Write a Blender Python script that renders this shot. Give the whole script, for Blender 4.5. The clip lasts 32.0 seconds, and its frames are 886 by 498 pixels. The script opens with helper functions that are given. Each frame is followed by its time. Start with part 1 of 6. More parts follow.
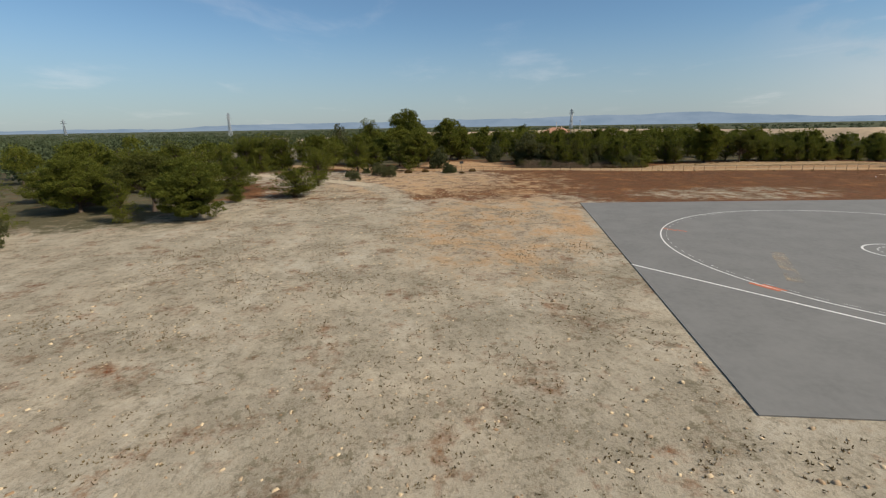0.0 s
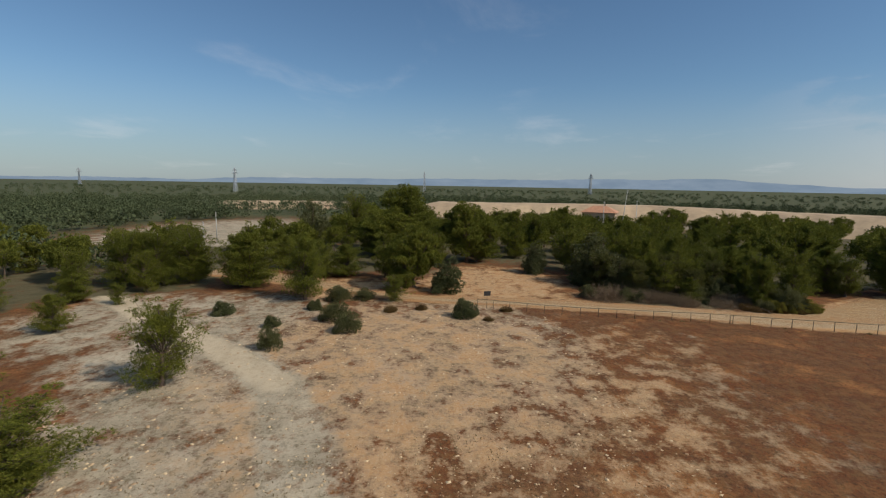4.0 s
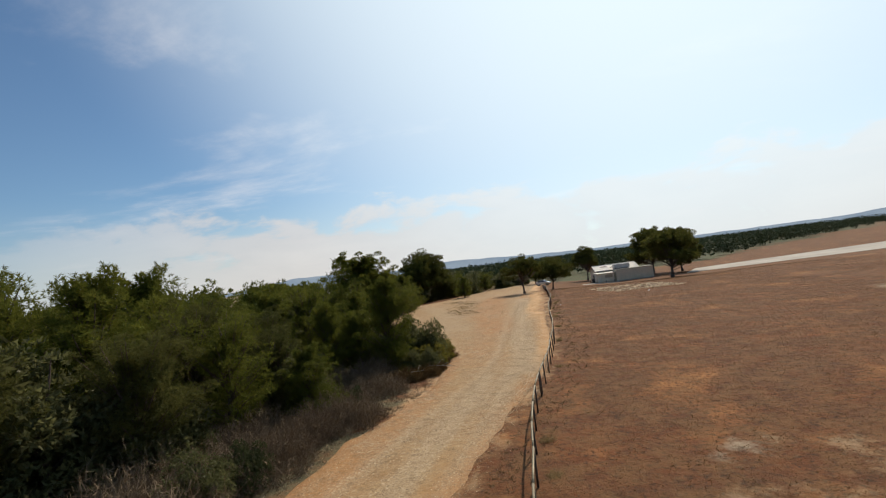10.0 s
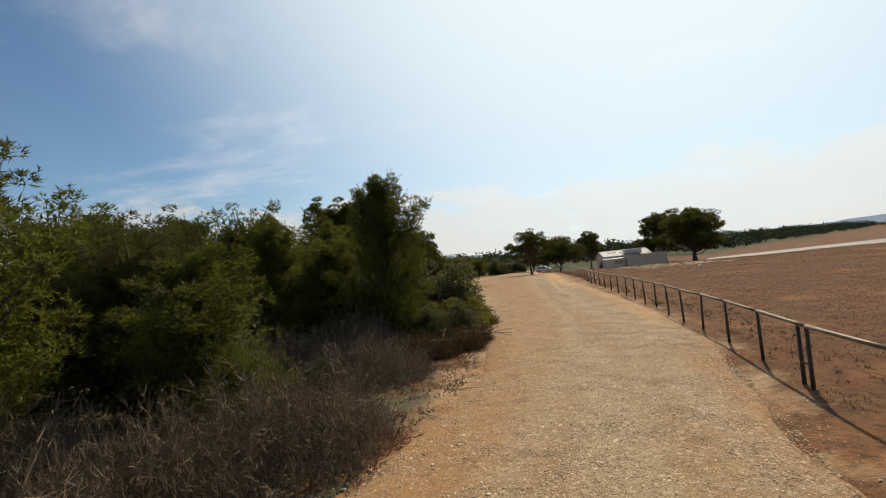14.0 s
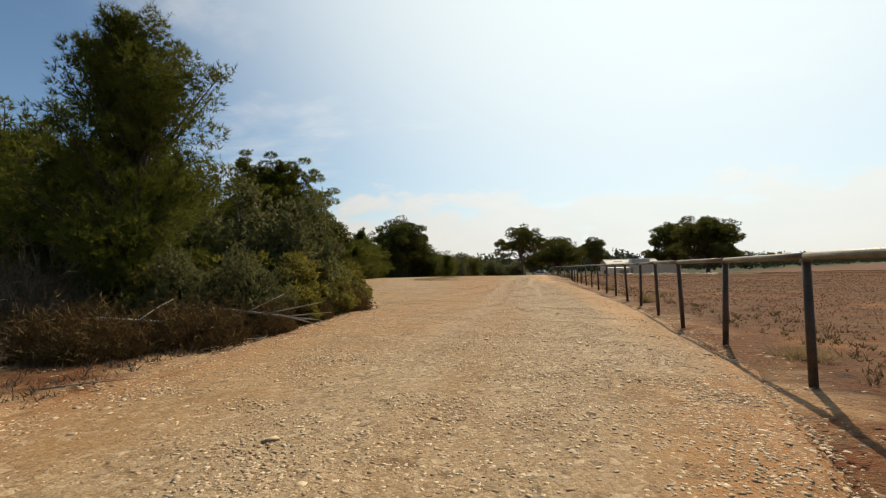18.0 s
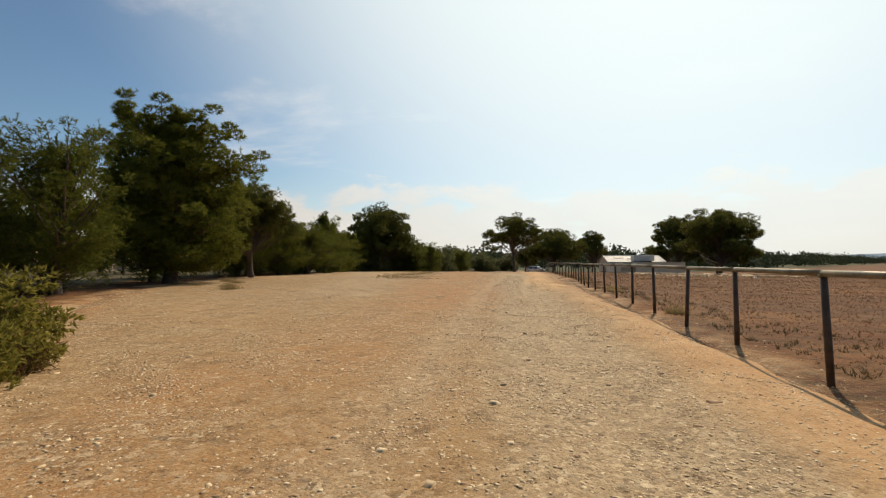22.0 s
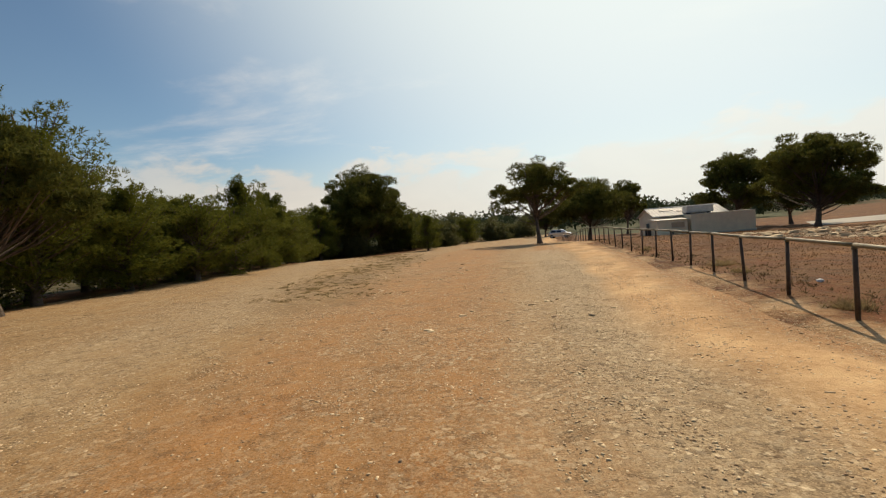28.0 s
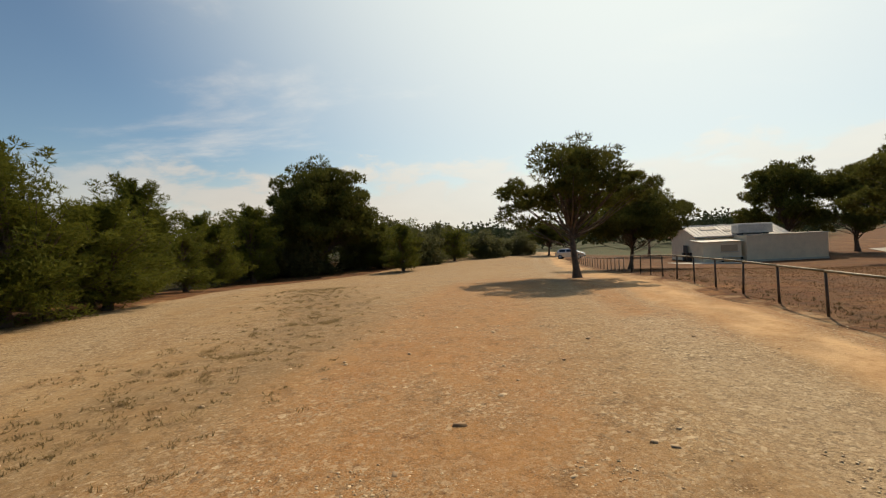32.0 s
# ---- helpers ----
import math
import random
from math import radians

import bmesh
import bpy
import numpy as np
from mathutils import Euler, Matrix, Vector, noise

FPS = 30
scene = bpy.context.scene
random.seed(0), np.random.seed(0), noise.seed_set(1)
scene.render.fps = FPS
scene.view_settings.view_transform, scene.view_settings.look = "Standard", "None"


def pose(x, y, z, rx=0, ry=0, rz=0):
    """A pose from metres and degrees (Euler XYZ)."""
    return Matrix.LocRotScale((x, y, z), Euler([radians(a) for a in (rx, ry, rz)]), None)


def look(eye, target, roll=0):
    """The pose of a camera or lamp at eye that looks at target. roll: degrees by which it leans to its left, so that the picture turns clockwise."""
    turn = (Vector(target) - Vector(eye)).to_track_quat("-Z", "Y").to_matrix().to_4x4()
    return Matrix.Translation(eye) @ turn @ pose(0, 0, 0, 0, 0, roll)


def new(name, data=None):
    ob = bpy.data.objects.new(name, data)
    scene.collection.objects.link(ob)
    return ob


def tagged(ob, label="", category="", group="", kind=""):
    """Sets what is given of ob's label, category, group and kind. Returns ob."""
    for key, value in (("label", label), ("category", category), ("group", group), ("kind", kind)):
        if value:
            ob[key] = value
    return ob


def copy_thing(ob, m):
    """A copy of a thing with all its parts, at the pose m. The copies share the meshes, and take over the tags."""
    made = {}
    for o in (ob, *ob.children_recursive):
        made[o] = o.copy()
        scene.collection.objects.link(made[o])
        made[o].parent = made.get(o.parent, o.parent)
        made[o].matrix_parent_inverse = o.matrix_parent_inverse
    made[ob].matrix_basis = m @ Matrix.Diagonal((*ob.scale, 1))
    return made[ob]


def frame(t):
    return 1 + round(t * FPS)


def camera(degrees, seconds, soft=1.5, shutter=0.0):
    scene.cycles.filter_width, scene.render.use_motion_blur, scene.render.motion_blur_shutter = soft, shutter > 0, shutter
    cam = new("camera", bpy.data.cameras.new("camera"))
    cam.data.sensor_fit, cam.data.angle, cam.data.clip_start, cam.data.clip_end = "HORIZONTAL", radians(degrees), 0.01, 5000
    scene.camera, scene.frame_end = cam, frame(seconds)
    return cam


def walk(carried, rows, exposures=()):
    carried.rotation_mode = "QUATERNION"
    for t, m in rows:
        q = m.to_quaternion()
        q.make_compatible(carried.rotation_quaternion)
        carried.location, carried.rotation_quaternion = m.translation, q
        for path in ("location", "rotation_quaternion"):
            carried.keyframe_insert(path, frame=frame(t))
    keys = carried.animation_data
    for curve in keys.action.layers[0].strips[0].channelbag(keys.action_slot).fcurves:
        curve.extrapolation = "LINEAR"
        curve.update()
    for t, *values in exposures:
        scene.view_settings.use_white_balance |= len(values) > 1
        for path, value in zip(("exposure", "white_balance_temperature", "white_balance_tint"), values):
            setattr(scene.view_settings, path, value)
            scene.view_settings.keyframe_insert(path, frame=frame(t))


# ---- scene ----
cam = camera(86.4, 32.0, soft=1.2)
PATH = [
    (0, (108.19, -42.11, 10.32), (98.54, -41.47, 7.80), -0.9),
    (0.5, (101.80, -41.98, 10.69), (92.11, -41.53, 8.29), 1.3),
    (1, (95.34, -41.65, 11.18), (85.60, -41.20, 8.95), -0.1),
    (1.5, (88.99, -41.22, 11.87), (79.24, -40.73, 9.72), -0.0),
    (2, (82.53, -40.71, 12.47), (72.73, -40.26, 10.57), 0.9),
    (2.5, (76.10, -40.15, 13.10), (66.21, -39.78, 11.73), 1.1),
    (4.5, (49.95, -37.87, 16.53), (40.06, -37.45, 15.16), 1.0),
    (5, (43.31, -37.29, 15.94), (33.38, -36.96, 14.74), 0.5),
    (5.5, (36.71, -36.54, 15.34), (26.75, -35.66, 15.10), 0.3),
    (6, (30.26, -35.36, 14.33), (20.79, -32.18, 14.03), -0.9),
    (6.5, (24.10, -34.40, 13.76), (17.02, -27.43, 12.60), -7.3),
    (7, (18.26, -33.57, 12.36), (15.22, -24.39, 9.85), -20.8),
    (7.5, (13.35, -32.26, 11.50), (12.63, -22.34, 10.49), -19.4),
    (8, (9.24, -30.44, 10.67), (9.13, -20.47, 11.33), -20.4),
    (8.5, (6.07, -28.38, 9.78), (6.34, -18.48, 11.17), -14.7),
    (9, (3.47, -26.57, 8.57), (3.90, -16.77, 10.50), -10.0),
    (9.5, (1.46, -25.02, 7.50), (1.64, -15.14, 9.03), -7.5),
    (10, (-0.24, -23.50, 6.28), (-0.51, -13.51, 6.75), -7.3),
    (10.5, (-1.50, -21.97, 5.33), (-1.50, -11.97, 5.27), -4.5),
    (11, (-2.50, -20.43, 4.94), (-2.23, -10.46, 5.61), -5.8),
    (11.5, (-3.39, -18.71, 5.02), (-3.09, -8.74, 5.67), -7.1),
    (12, (-3.89, -17.04, 5.07), (-3.88, -7.04, 5.10), -8.2),
    (12.5, (-4.14, -15.31, 4.71), (-3.96, -5.31, 4.68), -10.0),
    (13, (-4.04, -13.46, 4.15), (-3.75, -3.47, 4.12), -8.0),
    (13.5, (-3.77, -11.55, 3.43), (-3.56, -1.55, 3.74), -6.4),
    (14, (-3.38, -9.55, 2.73), (-3.28, 0.44, 3.10), -5.7),
    (14.5, (-2.79, -7.55, 2.13), (-2.47, 2.37, 3.30), -5.6),
    (16.5, (0.17, -2.82, 1.04), (0.25, 7.06, 2.60), -1.0),
    (17, (0.48, -2.17, 1.00), (0.56, 7.72, 2.48), -1.7),
    (17.5, (0.75, -1.67, 1.03), (0.78, 8.31, 1.53), -1.2),
    (18, (0.98, -1.14, 1.05), (0.85, 8.85, 1.48), -1.2),
    (18.5, (1.12, -0.46, 1.06), (0.78, 9.53, 1.20), -1.4),
    (19, (1.22, 0.37, 1.05), (0.56, 10.35, 1.07), -4.2),
    (19.5, (1.41, 1.40, 1.08), (0.55, 11.36, 1.23), -5.3),
    (20, (1.76, 2.58, 1.15), (1.04, 12.55, 1.44), -1.5),
    (20.5, (1.99, 3.75, 1.15), (1.91, 13.75, 1.28), -2.8),
    (21, (2.24, 5.24, 1.17), (2.51, 15.24, 1.15), -2.8),
    (21.5, (2.48, 6.93, 1.18), (2.66, 16.93, 1.37), -0.2),
    (22, (2.53, 8.79, 1.20), (2.56, 18.78, 1.47), 0.0),
    (22.5, (2.53, 10.48, 1.19), (2.62, 20.48, 1.31), -3.9),
    (23, (2.55, 12.22, 1.10), (2.61, 22.22, 1.34), -3.9),
    (23.5, (2.59, 14.16, 0.93), (2.72, 24.16, 0.96), -5.2),
    (24, (2.65, 16.11, 0.77), (2.89, 26.08, 1.43), -5.8),
    (24.5, (2.80, 17.96, 0.65), (3.07, 27.91, 1.58), -4.1),
    (25, (2.99, 19.63, 0.66), (3.26, 29.60, 1.38), -4.5),
    (25.5, (3.19, 21.18, 0.91), (3.39, 31.16, 1.52), -5.7),
    (27.5, (4.31, 26.34, 1.62), (4.00, 36.33, 1.36), -4.1),
    (28, (4.38, 28.05, 1.82), (4.14, 38.04, 1.41), -4.6),
    (28.5, (4.45, 29.92, 2.04), (4.36, 39.92, 1.79), -3.3),
    (29, (4.40, 31.92, 2.23), (4.37, 41.92, 1.95), -2.5),
    (29.5, (4.33, 33.96, 2.38), (4.28, 43.95, 1.85), -4.4),
    (30, (4.34, 36.16, 2.49), (4.34, 46.14, 2.03), -5.1),
    (30.5, (4.38, 38.49, 2.58), (4.43, 48.48, 2.24), -3.8),
    (31, (4.36, 40.81, 2.66), (4.41, 50.80, 2.52), -3.7),
    (31.5, (4.53, 43.11, 2.46), (4.69, 53.11, 2.37), -3.2),
    (32, (4.55, 45.31, 2.33), (4.65, 55.30, 2.12), -2.7),
]
EXPOSURES = [(0, -0.14, 6500, 13), (2, -0.20, 6450, 13), (5, -0.36, 6400, 13), (6, -0.04, 6300, 13), (6.5, 0.0, 6350, 13), (7, 0.06, 6400, 13), (8, -0.10, 6500, 13), (10, -0.15, 6700, 13), (13, -0.18, 6900, 13), (17, -0.1, 7250, 13), (24, -0.1, 7450, 13), (28, -0.18, 7700, 13), (32, -0.2, 7800, 13)]
walk(cam, [(t, look(eye, target, roll)) for t, eye, target, roll in PATH], EXPOSURES)

# ---- sky and sun ----
SUN_AZ, SUN_EL = 28.0, 42.0        # degrees from +y towards +x, and above the horizon
world = bpy.data.worlds.new("sky")
scene.world = world
world.use_nodes = True
wt = world.node_tree
wt.nodes.clear()


def wn(kind, **sets):
    n = wt.nodes.new(kind)
    for key, value in sets.items():
        if key in n.inputs:
            n.inputs[key].default_value = value
    return n


sky = wn("ShaderNodeTexSky")
sky.sky_type, sky.sun_disc = "NISHITA", False
sky.sun_elevation, sky.sun_rotation = radians(SUN_EL), radians(SUN_AZ)
sky.air_density, sky.dust_density, sky.ozone_density = 1.0, 0.3, 1.4
blue_sky = wn("ShaderNodeVectorMath"); blue_sky.operation = "MULTIPLY"
blue_sky.inputs[1].default_value = (0.86, 1.09, 1.20)
wt.links.new(sky.outputs[0], blue_sky.inputs[0])
coord = wn("ShaderNodeTexCoord")
part_xyz = wn("ShaderNodeSeparateXYZ")
wt.links.new(coord.outputs["Generated"], part_xyz.inputs[0])
low = wn("ShaderNodeMath"); low.operation = "ADD"; low.inputs[1].default_value = 0.10
up = wn("ShaderNodeMath"); up.operation = "MAXIMUM"; up.inputs[1].default_value = 0.0
wt.links.new(part_xyz.outputs["Z"], up.inputs[0])
wt.links.new(up.outputs[0], low.inputs[0])
flat = wn("ShaderNodeVectorMath"); flat.operation = "DIVIDE"
wt.links.new(coord.outputs["Generated"], flat.inputs[0])
wt.links.new(low.outputs[0], flat.inputs[1])
stretch = wn("ShaderNodeMapping")
stretch.inputs["Scale"].default_value = (0.42, 0.62, 0.0)
stretch.inputs["Location"].default_value = (3.1, 1.7, 0.0)
wt.links.new(flat.outputs[0], stretch.inputs[0])
cloud = wn("ShaderNodeTexNoise", Scale=1.3, Detail=8.0, Roughness=0.60, Distortion=0.35)
wt.links.new(stretch.outputs[0], cloud.inputs["Vector"])
ramp = wn("ShaderNodeMapRange")
ramp.inputs["From Min"].default_value, ramp.inputs["From Max"].default_value = 0.54, 0.76
ramp.inputs["To Min"].default_value, ramp.inputs["To Max"].default_value = 0.0, 0.75
ramp.interpolation_type = "SMOOTHSTEP"
veil = wn("ShaderNodeMix"); veil.data_type = "RGBA"
thin = wn("ShaderNodeMapRange")          # thinner cloud away from the sun
thin.inputs["From Min"].default_value, thin.inputs["From Max"].default_value = 0.0, 0.6
thin.inputs["To Min"].default_value, thin.inputs["To Max"].default_value = 0.38, 1.0
cover = wn("ShaderNodeMath"); cover.operation = "MULTIPLY"
wt.links.new(ramp.outputs[0], cover.inputs[0])
wt.links.new(thin.outputs[0], cover.inputs[1])
wt.links.new(cover.outputs[0], veil.inputs["Factor"])
bright = wn("ShaderNodeVectorMath"); bright.operation = "MULTIPLY_ADD"
bright.inputs[1].default_value = (0.40, 0.40, 0.40)
bright.inputs[2].default_value = (7.4, 7.1, 6.8)
wt.links.new(bright.outputs[0], veil.inputs["B"])
# pale haze towards the horizon, brighter on the sun's side
haze = wn("ShaderNodeMapRange")
haze.interpolation_type = "SMOOTHSTEP"
haze.inputs["From Min"].default_value, haze.inputs["From Max"].default_value = 0.0, 0.20
haze.inputs["To Min"].default_value, haze.inputs["To Max"].default_value = 0.62, 0.0
wt.links.new(up.outputs[0], haze.inputs["Value"])
side = wn("ShaderNodeVectorMath"); side.operation = "DOT_PRODUCT"
side.inputs[1].default_value = (math.sin(radians(SUN_AZ)), math.cos(radians(SUN_AZ)), 0.0)
wt.links.new(coord.outputs["Generated"], side.inputs[0])
glow = wn("ShaderNodeMapRange")
glow.interpolation_type = "SMOOTHSTEP"
glow.inputs["From Min"].default_value, glow.inputs["From Max"].default_value = -0.05, 0.95
wt.links.new(side.outputs["Value"], glow.inputs["Value"])
# a low bank of cloud on the sun's side
bank_low = wn("ShaderNodeMapRange")
bank_low.interpolation_type = "SMOOTHSTEP"
bank_low.inputs["From Min"].default_value, bank_low.inputs["From Max"].default_value = 0.27, 0.07
bank_low.inputs["To Min"].default_value, bank_low.inputs["To Max"].default_value = -0.36, 0.20
wt.links.new(up.outputs[0], bank_low.inputs["Value"])
heap = wn("ShaderNodeMapping")
heap.inputs["Scale"].default_value = (3.6, 3.6, 9.0)
wt.links.new(coord.outputs["Generated"], heap.inputs[0])
puffs = wn("ShaderNodeTexNoise", Scale=1.7, Detail=9.0, Roughness=0.56, Distortion=0.25)
wt.links.new(heap.outputs[0], puffs.inputs["Vector"])
puff_sum = wn("ShaderNodeMath"); puff_sum.operation = "ADD"
wt.links.new(bank_low.outputs[0], puff_sum.inputs[0])
wt.links.new(puffs.outputs["Fac"], puff_sum.inputs[1])
puff_edge = wn("ShaderNodeMapRange")
puff_edge.interpolation_type = "SMOOTHSTEP"
puff_edge.inputs["From Min"].default_value, puff_edge.inputs["From Max"].default_value = 0.47, 0.60
puff_edge.inputs["To Max"].default_value = 0.82
wt.links.new(puff_sum.outputs[0], puff_edge.inputs["Value"])
bank_where = wn("ShaderNodeMapRange")
bank_where.interpolation_type = "SMOOTHSTEP"
bank_where.inputs["From Min"].default_value, bank_where.inputs["From Max"].default_value = 0.05, 0.75
wt.links.new(side.outputs["Value"], bank_where.inputs["Value"])
bank_cover = wn("ShaderNodeMath"); bank_cover.operation = "MULTIPLY"
wt.links.new(puff_edge.outputs[0], bank_cover.inputs[0])
wt.links.new(bank_where.outputs[0], bank_cover.inputs[1])
bank_tone = wn("ShaderNodeMix"); bank_tone.data_type = "RGBA"
bank_tone.inputs["A"].default_value, bank_tone.inputs["B"].default_value = (7.0, 7.1, 7.3, 1), (9.8, 9.6, 9.3, 1)
wt.links.new(puffs.outputs["Fac"], bank_tone.inputs["Factor"])
wt.links.new(cloud.outputs["Fac"], ramp.inputs["Value"])
wt.links.new(glow.outputs[0], thin.inputs["Value"])
tone = wn("ShaderNodeMix"); tone.data_type = "RGBA"
tone.inputs["A"].default_value, tone.inputs["B"].default_value = (4.0, 4.7, 5.5, 1), (9.4, 9.8, 9.9, 1)
wt.links.new(glow.outputs[0], tone.inputs["Factor"])
# broad bright aureole round the sun
near_sun = wn("ShaderNodeVectorMath"); near_sun.operation = "DOT_PRODUCT"
near_sun.inputs[1].default_value = (math.sin(radians(SUN_AZ)) * math.cos(radians(SUN_EL)), math.cos(radians(SUN_AZ)) * math.cos(radians(SUN_EL)), math.sin(radians(SUN_EL)))
wt.links.new(coord.outputs["Generated"], near_sun.inputs[0])
aureole = wn("ShaderNodeMapRange")
aureole.interpolation_type = "SMOOTHSTEP"
aureole.inputs["From Min"].default_value, aureole.inputs["From Max"].default_value = 0.51, 1.02
aureole.inputs["To Max"].default_value = 0.88
wt.links.new(near_sun.outputs["Value"], aureole.inputs["Value"])
misty = wn("ShaderNodeMix"); misty.data_type = "RGBA"
wt.links.new(haze.outputs[0], misty.inputs["Factor"])
wt.links.new(blue_sky.outputs[0], misty.inputs["A"])
wt.links.new(tone.outputs["Result"], misty.inputs["B"])
wt.links.new(misty.outputs["Result"], veil.inputs["A"])
wt.links.new(misty.outputs["Result"], bright.inputs[0])
air = wn("ShaderNodeMix"); air.data_type = "RGBA"
wt.links.new(aureole.outputs[0], air.inputs["Factor"])
heaped = wn("ShaderNodeMix"); heaped.data_type = "RGBA"
wt.links.new(bank_cover.outputs[0], heaped.inputs["Factor"])
wt.links.new(veil.outputs["Result"], heaped.inputs["A"])
wt.links.new(bank_tone.outputs["Result"], heaped.inputs["B"])
wt.links.new(heaped.outputs["Result"], air.inputs["A"])
air.inputs["B"].default_value = (11.4, 13.5, 14.3, 1)
back = wn("ShaderNodeBackground", Strength=0.088)
wt.links.new(air.outputs["Result"], back.inputs["Color"])
out = wn("ShaderNodeOutputWorld")
wt.links.new(back.outputs[0], out.inputs[0])

sun_data = bpy.data.lights.new("sun", "SUN")
sun_data.energy, sun_data.angle, sun_data.color = 4.7, radians(0.55), (1.0, 0.905, 0.75)
sun = new("sun", sun_data)
el, az = radians(SUN_EL), radians(SUN_AZ)
to_sun = Vector((math.sin(az) * math.cos(el), math.cos(az) * math.cos(el), math.sin(el)))
sun.matrix_world = look(to_sun * 100, (0, 0, 0))


# ---- materials ----
def material(name):
    m = bpy.data.materials.new(name)
    m.use_nodes = True
    t = m.node_tree
    t.nodes.clear()
    o = t.nodes.new("ShaderNodeOutputMaterial")
    p = t.nodes.new("ShaderNodeBsdfPrincipled")
    t.links.new(p.outputs[0], o.inputs[0])
    return m, t, p, o


def node(t, kind, **sets):
    n = t.nodes.new(kind)
    for key, value in sets.items():
        n.inputs[key.replace("_", " ")].default_value = value
    return n


def noise_fac(t, vec, scale, detail=4.0, rough=0.6, lo=0.35, hi=0.65):
    n = node(t, "ShaderNodeTexNoise", Scale=scale, Detail=detail, Roughness=rough)
    t.links.new(vec, n.inputs["Vector"])
    r = node(t, "ShaderNodeMapRange")
    r.inputs["From Min"].default_value, r.inputs["From Max"].default_value = lo, hi
    t.links.new(n.outputs["Fac"], r.inputs["Value"])
    return r.outputs[0], n


def mix(t, fac, a, b):
    n = t.nodes.new("ShaderNodeMix")
    n.data_type = "RGBA"
    if isinstance(fac, float):
        n.inputs["Factor"].default_value = fac
    else:
        t.links.new(fac, n.inputs["Factor"])
    for side, v in (("A", a), ("B", b)):
        if isinstance(v, tuple):
            n.inputs[side].default_value = (*v, 1.0)
        else:
            t.links.new(v, n.inputs[side])
    return n.outputs["Result"]


def math_node(t, op, a, b):
    n = t.nodes.new("ShaderNodeMath")
    n.operation = op
    for i, v in enumerate((a, b)):
        if isinstance(v, (int, float)):
            n.inputs[i].default_value = v
        else:
            t.links.new(v, n.inputs[i])
    return n.outputs[0]


def bump(t, p, height, strength, distance):
    b = node(t, "ShaderNodeBump", Strength=strength, Distance=distance)
    t.links.new(height, b.inputs["Height"])
    t.links.new(b.outputs[0], p.inputs["Normal"])
    return b


def place_vec(t):
    g = t.nodes.new("ShaderNodeNewGeometry")
    return g.outputs["Position"]


def simple(name, colour, rough=0.8, metal=0.0, grain=0.25, scale=6.0, relief=0.0, dark=None):
    """A plain surface with two scales of variation."""
    m, t, p, o = material(name)
    c = t.nodes.new("ShaderNodeTexCoord").outputs["Object"]
    f1, n1 = noise_fac(t, c, scale, 5.0)
    f2, n2 = noise_fac(t, c, scale * 7.0, 3.0)
    dk = dark or tuple(v * (1 - grain * 1.6) for v in colour)
    lt = tuple(min(1.0, v * (1 + grain * 0.6)) for v in colour)
    a = mix(t, f1, dk, colour)
    half = math_node(t, "MULTIPLY", f2, 0.5)
    t.links.new(mix(t, half, a, lt), p.inputs["Base Color"])
    p.inputs["Roughness"].default_value, p.inputs["Metallic"].default_value = rough, metal
    if relief:
        bump(t, p, n2.outputs["Fac"], 0.6, relief)
    return m


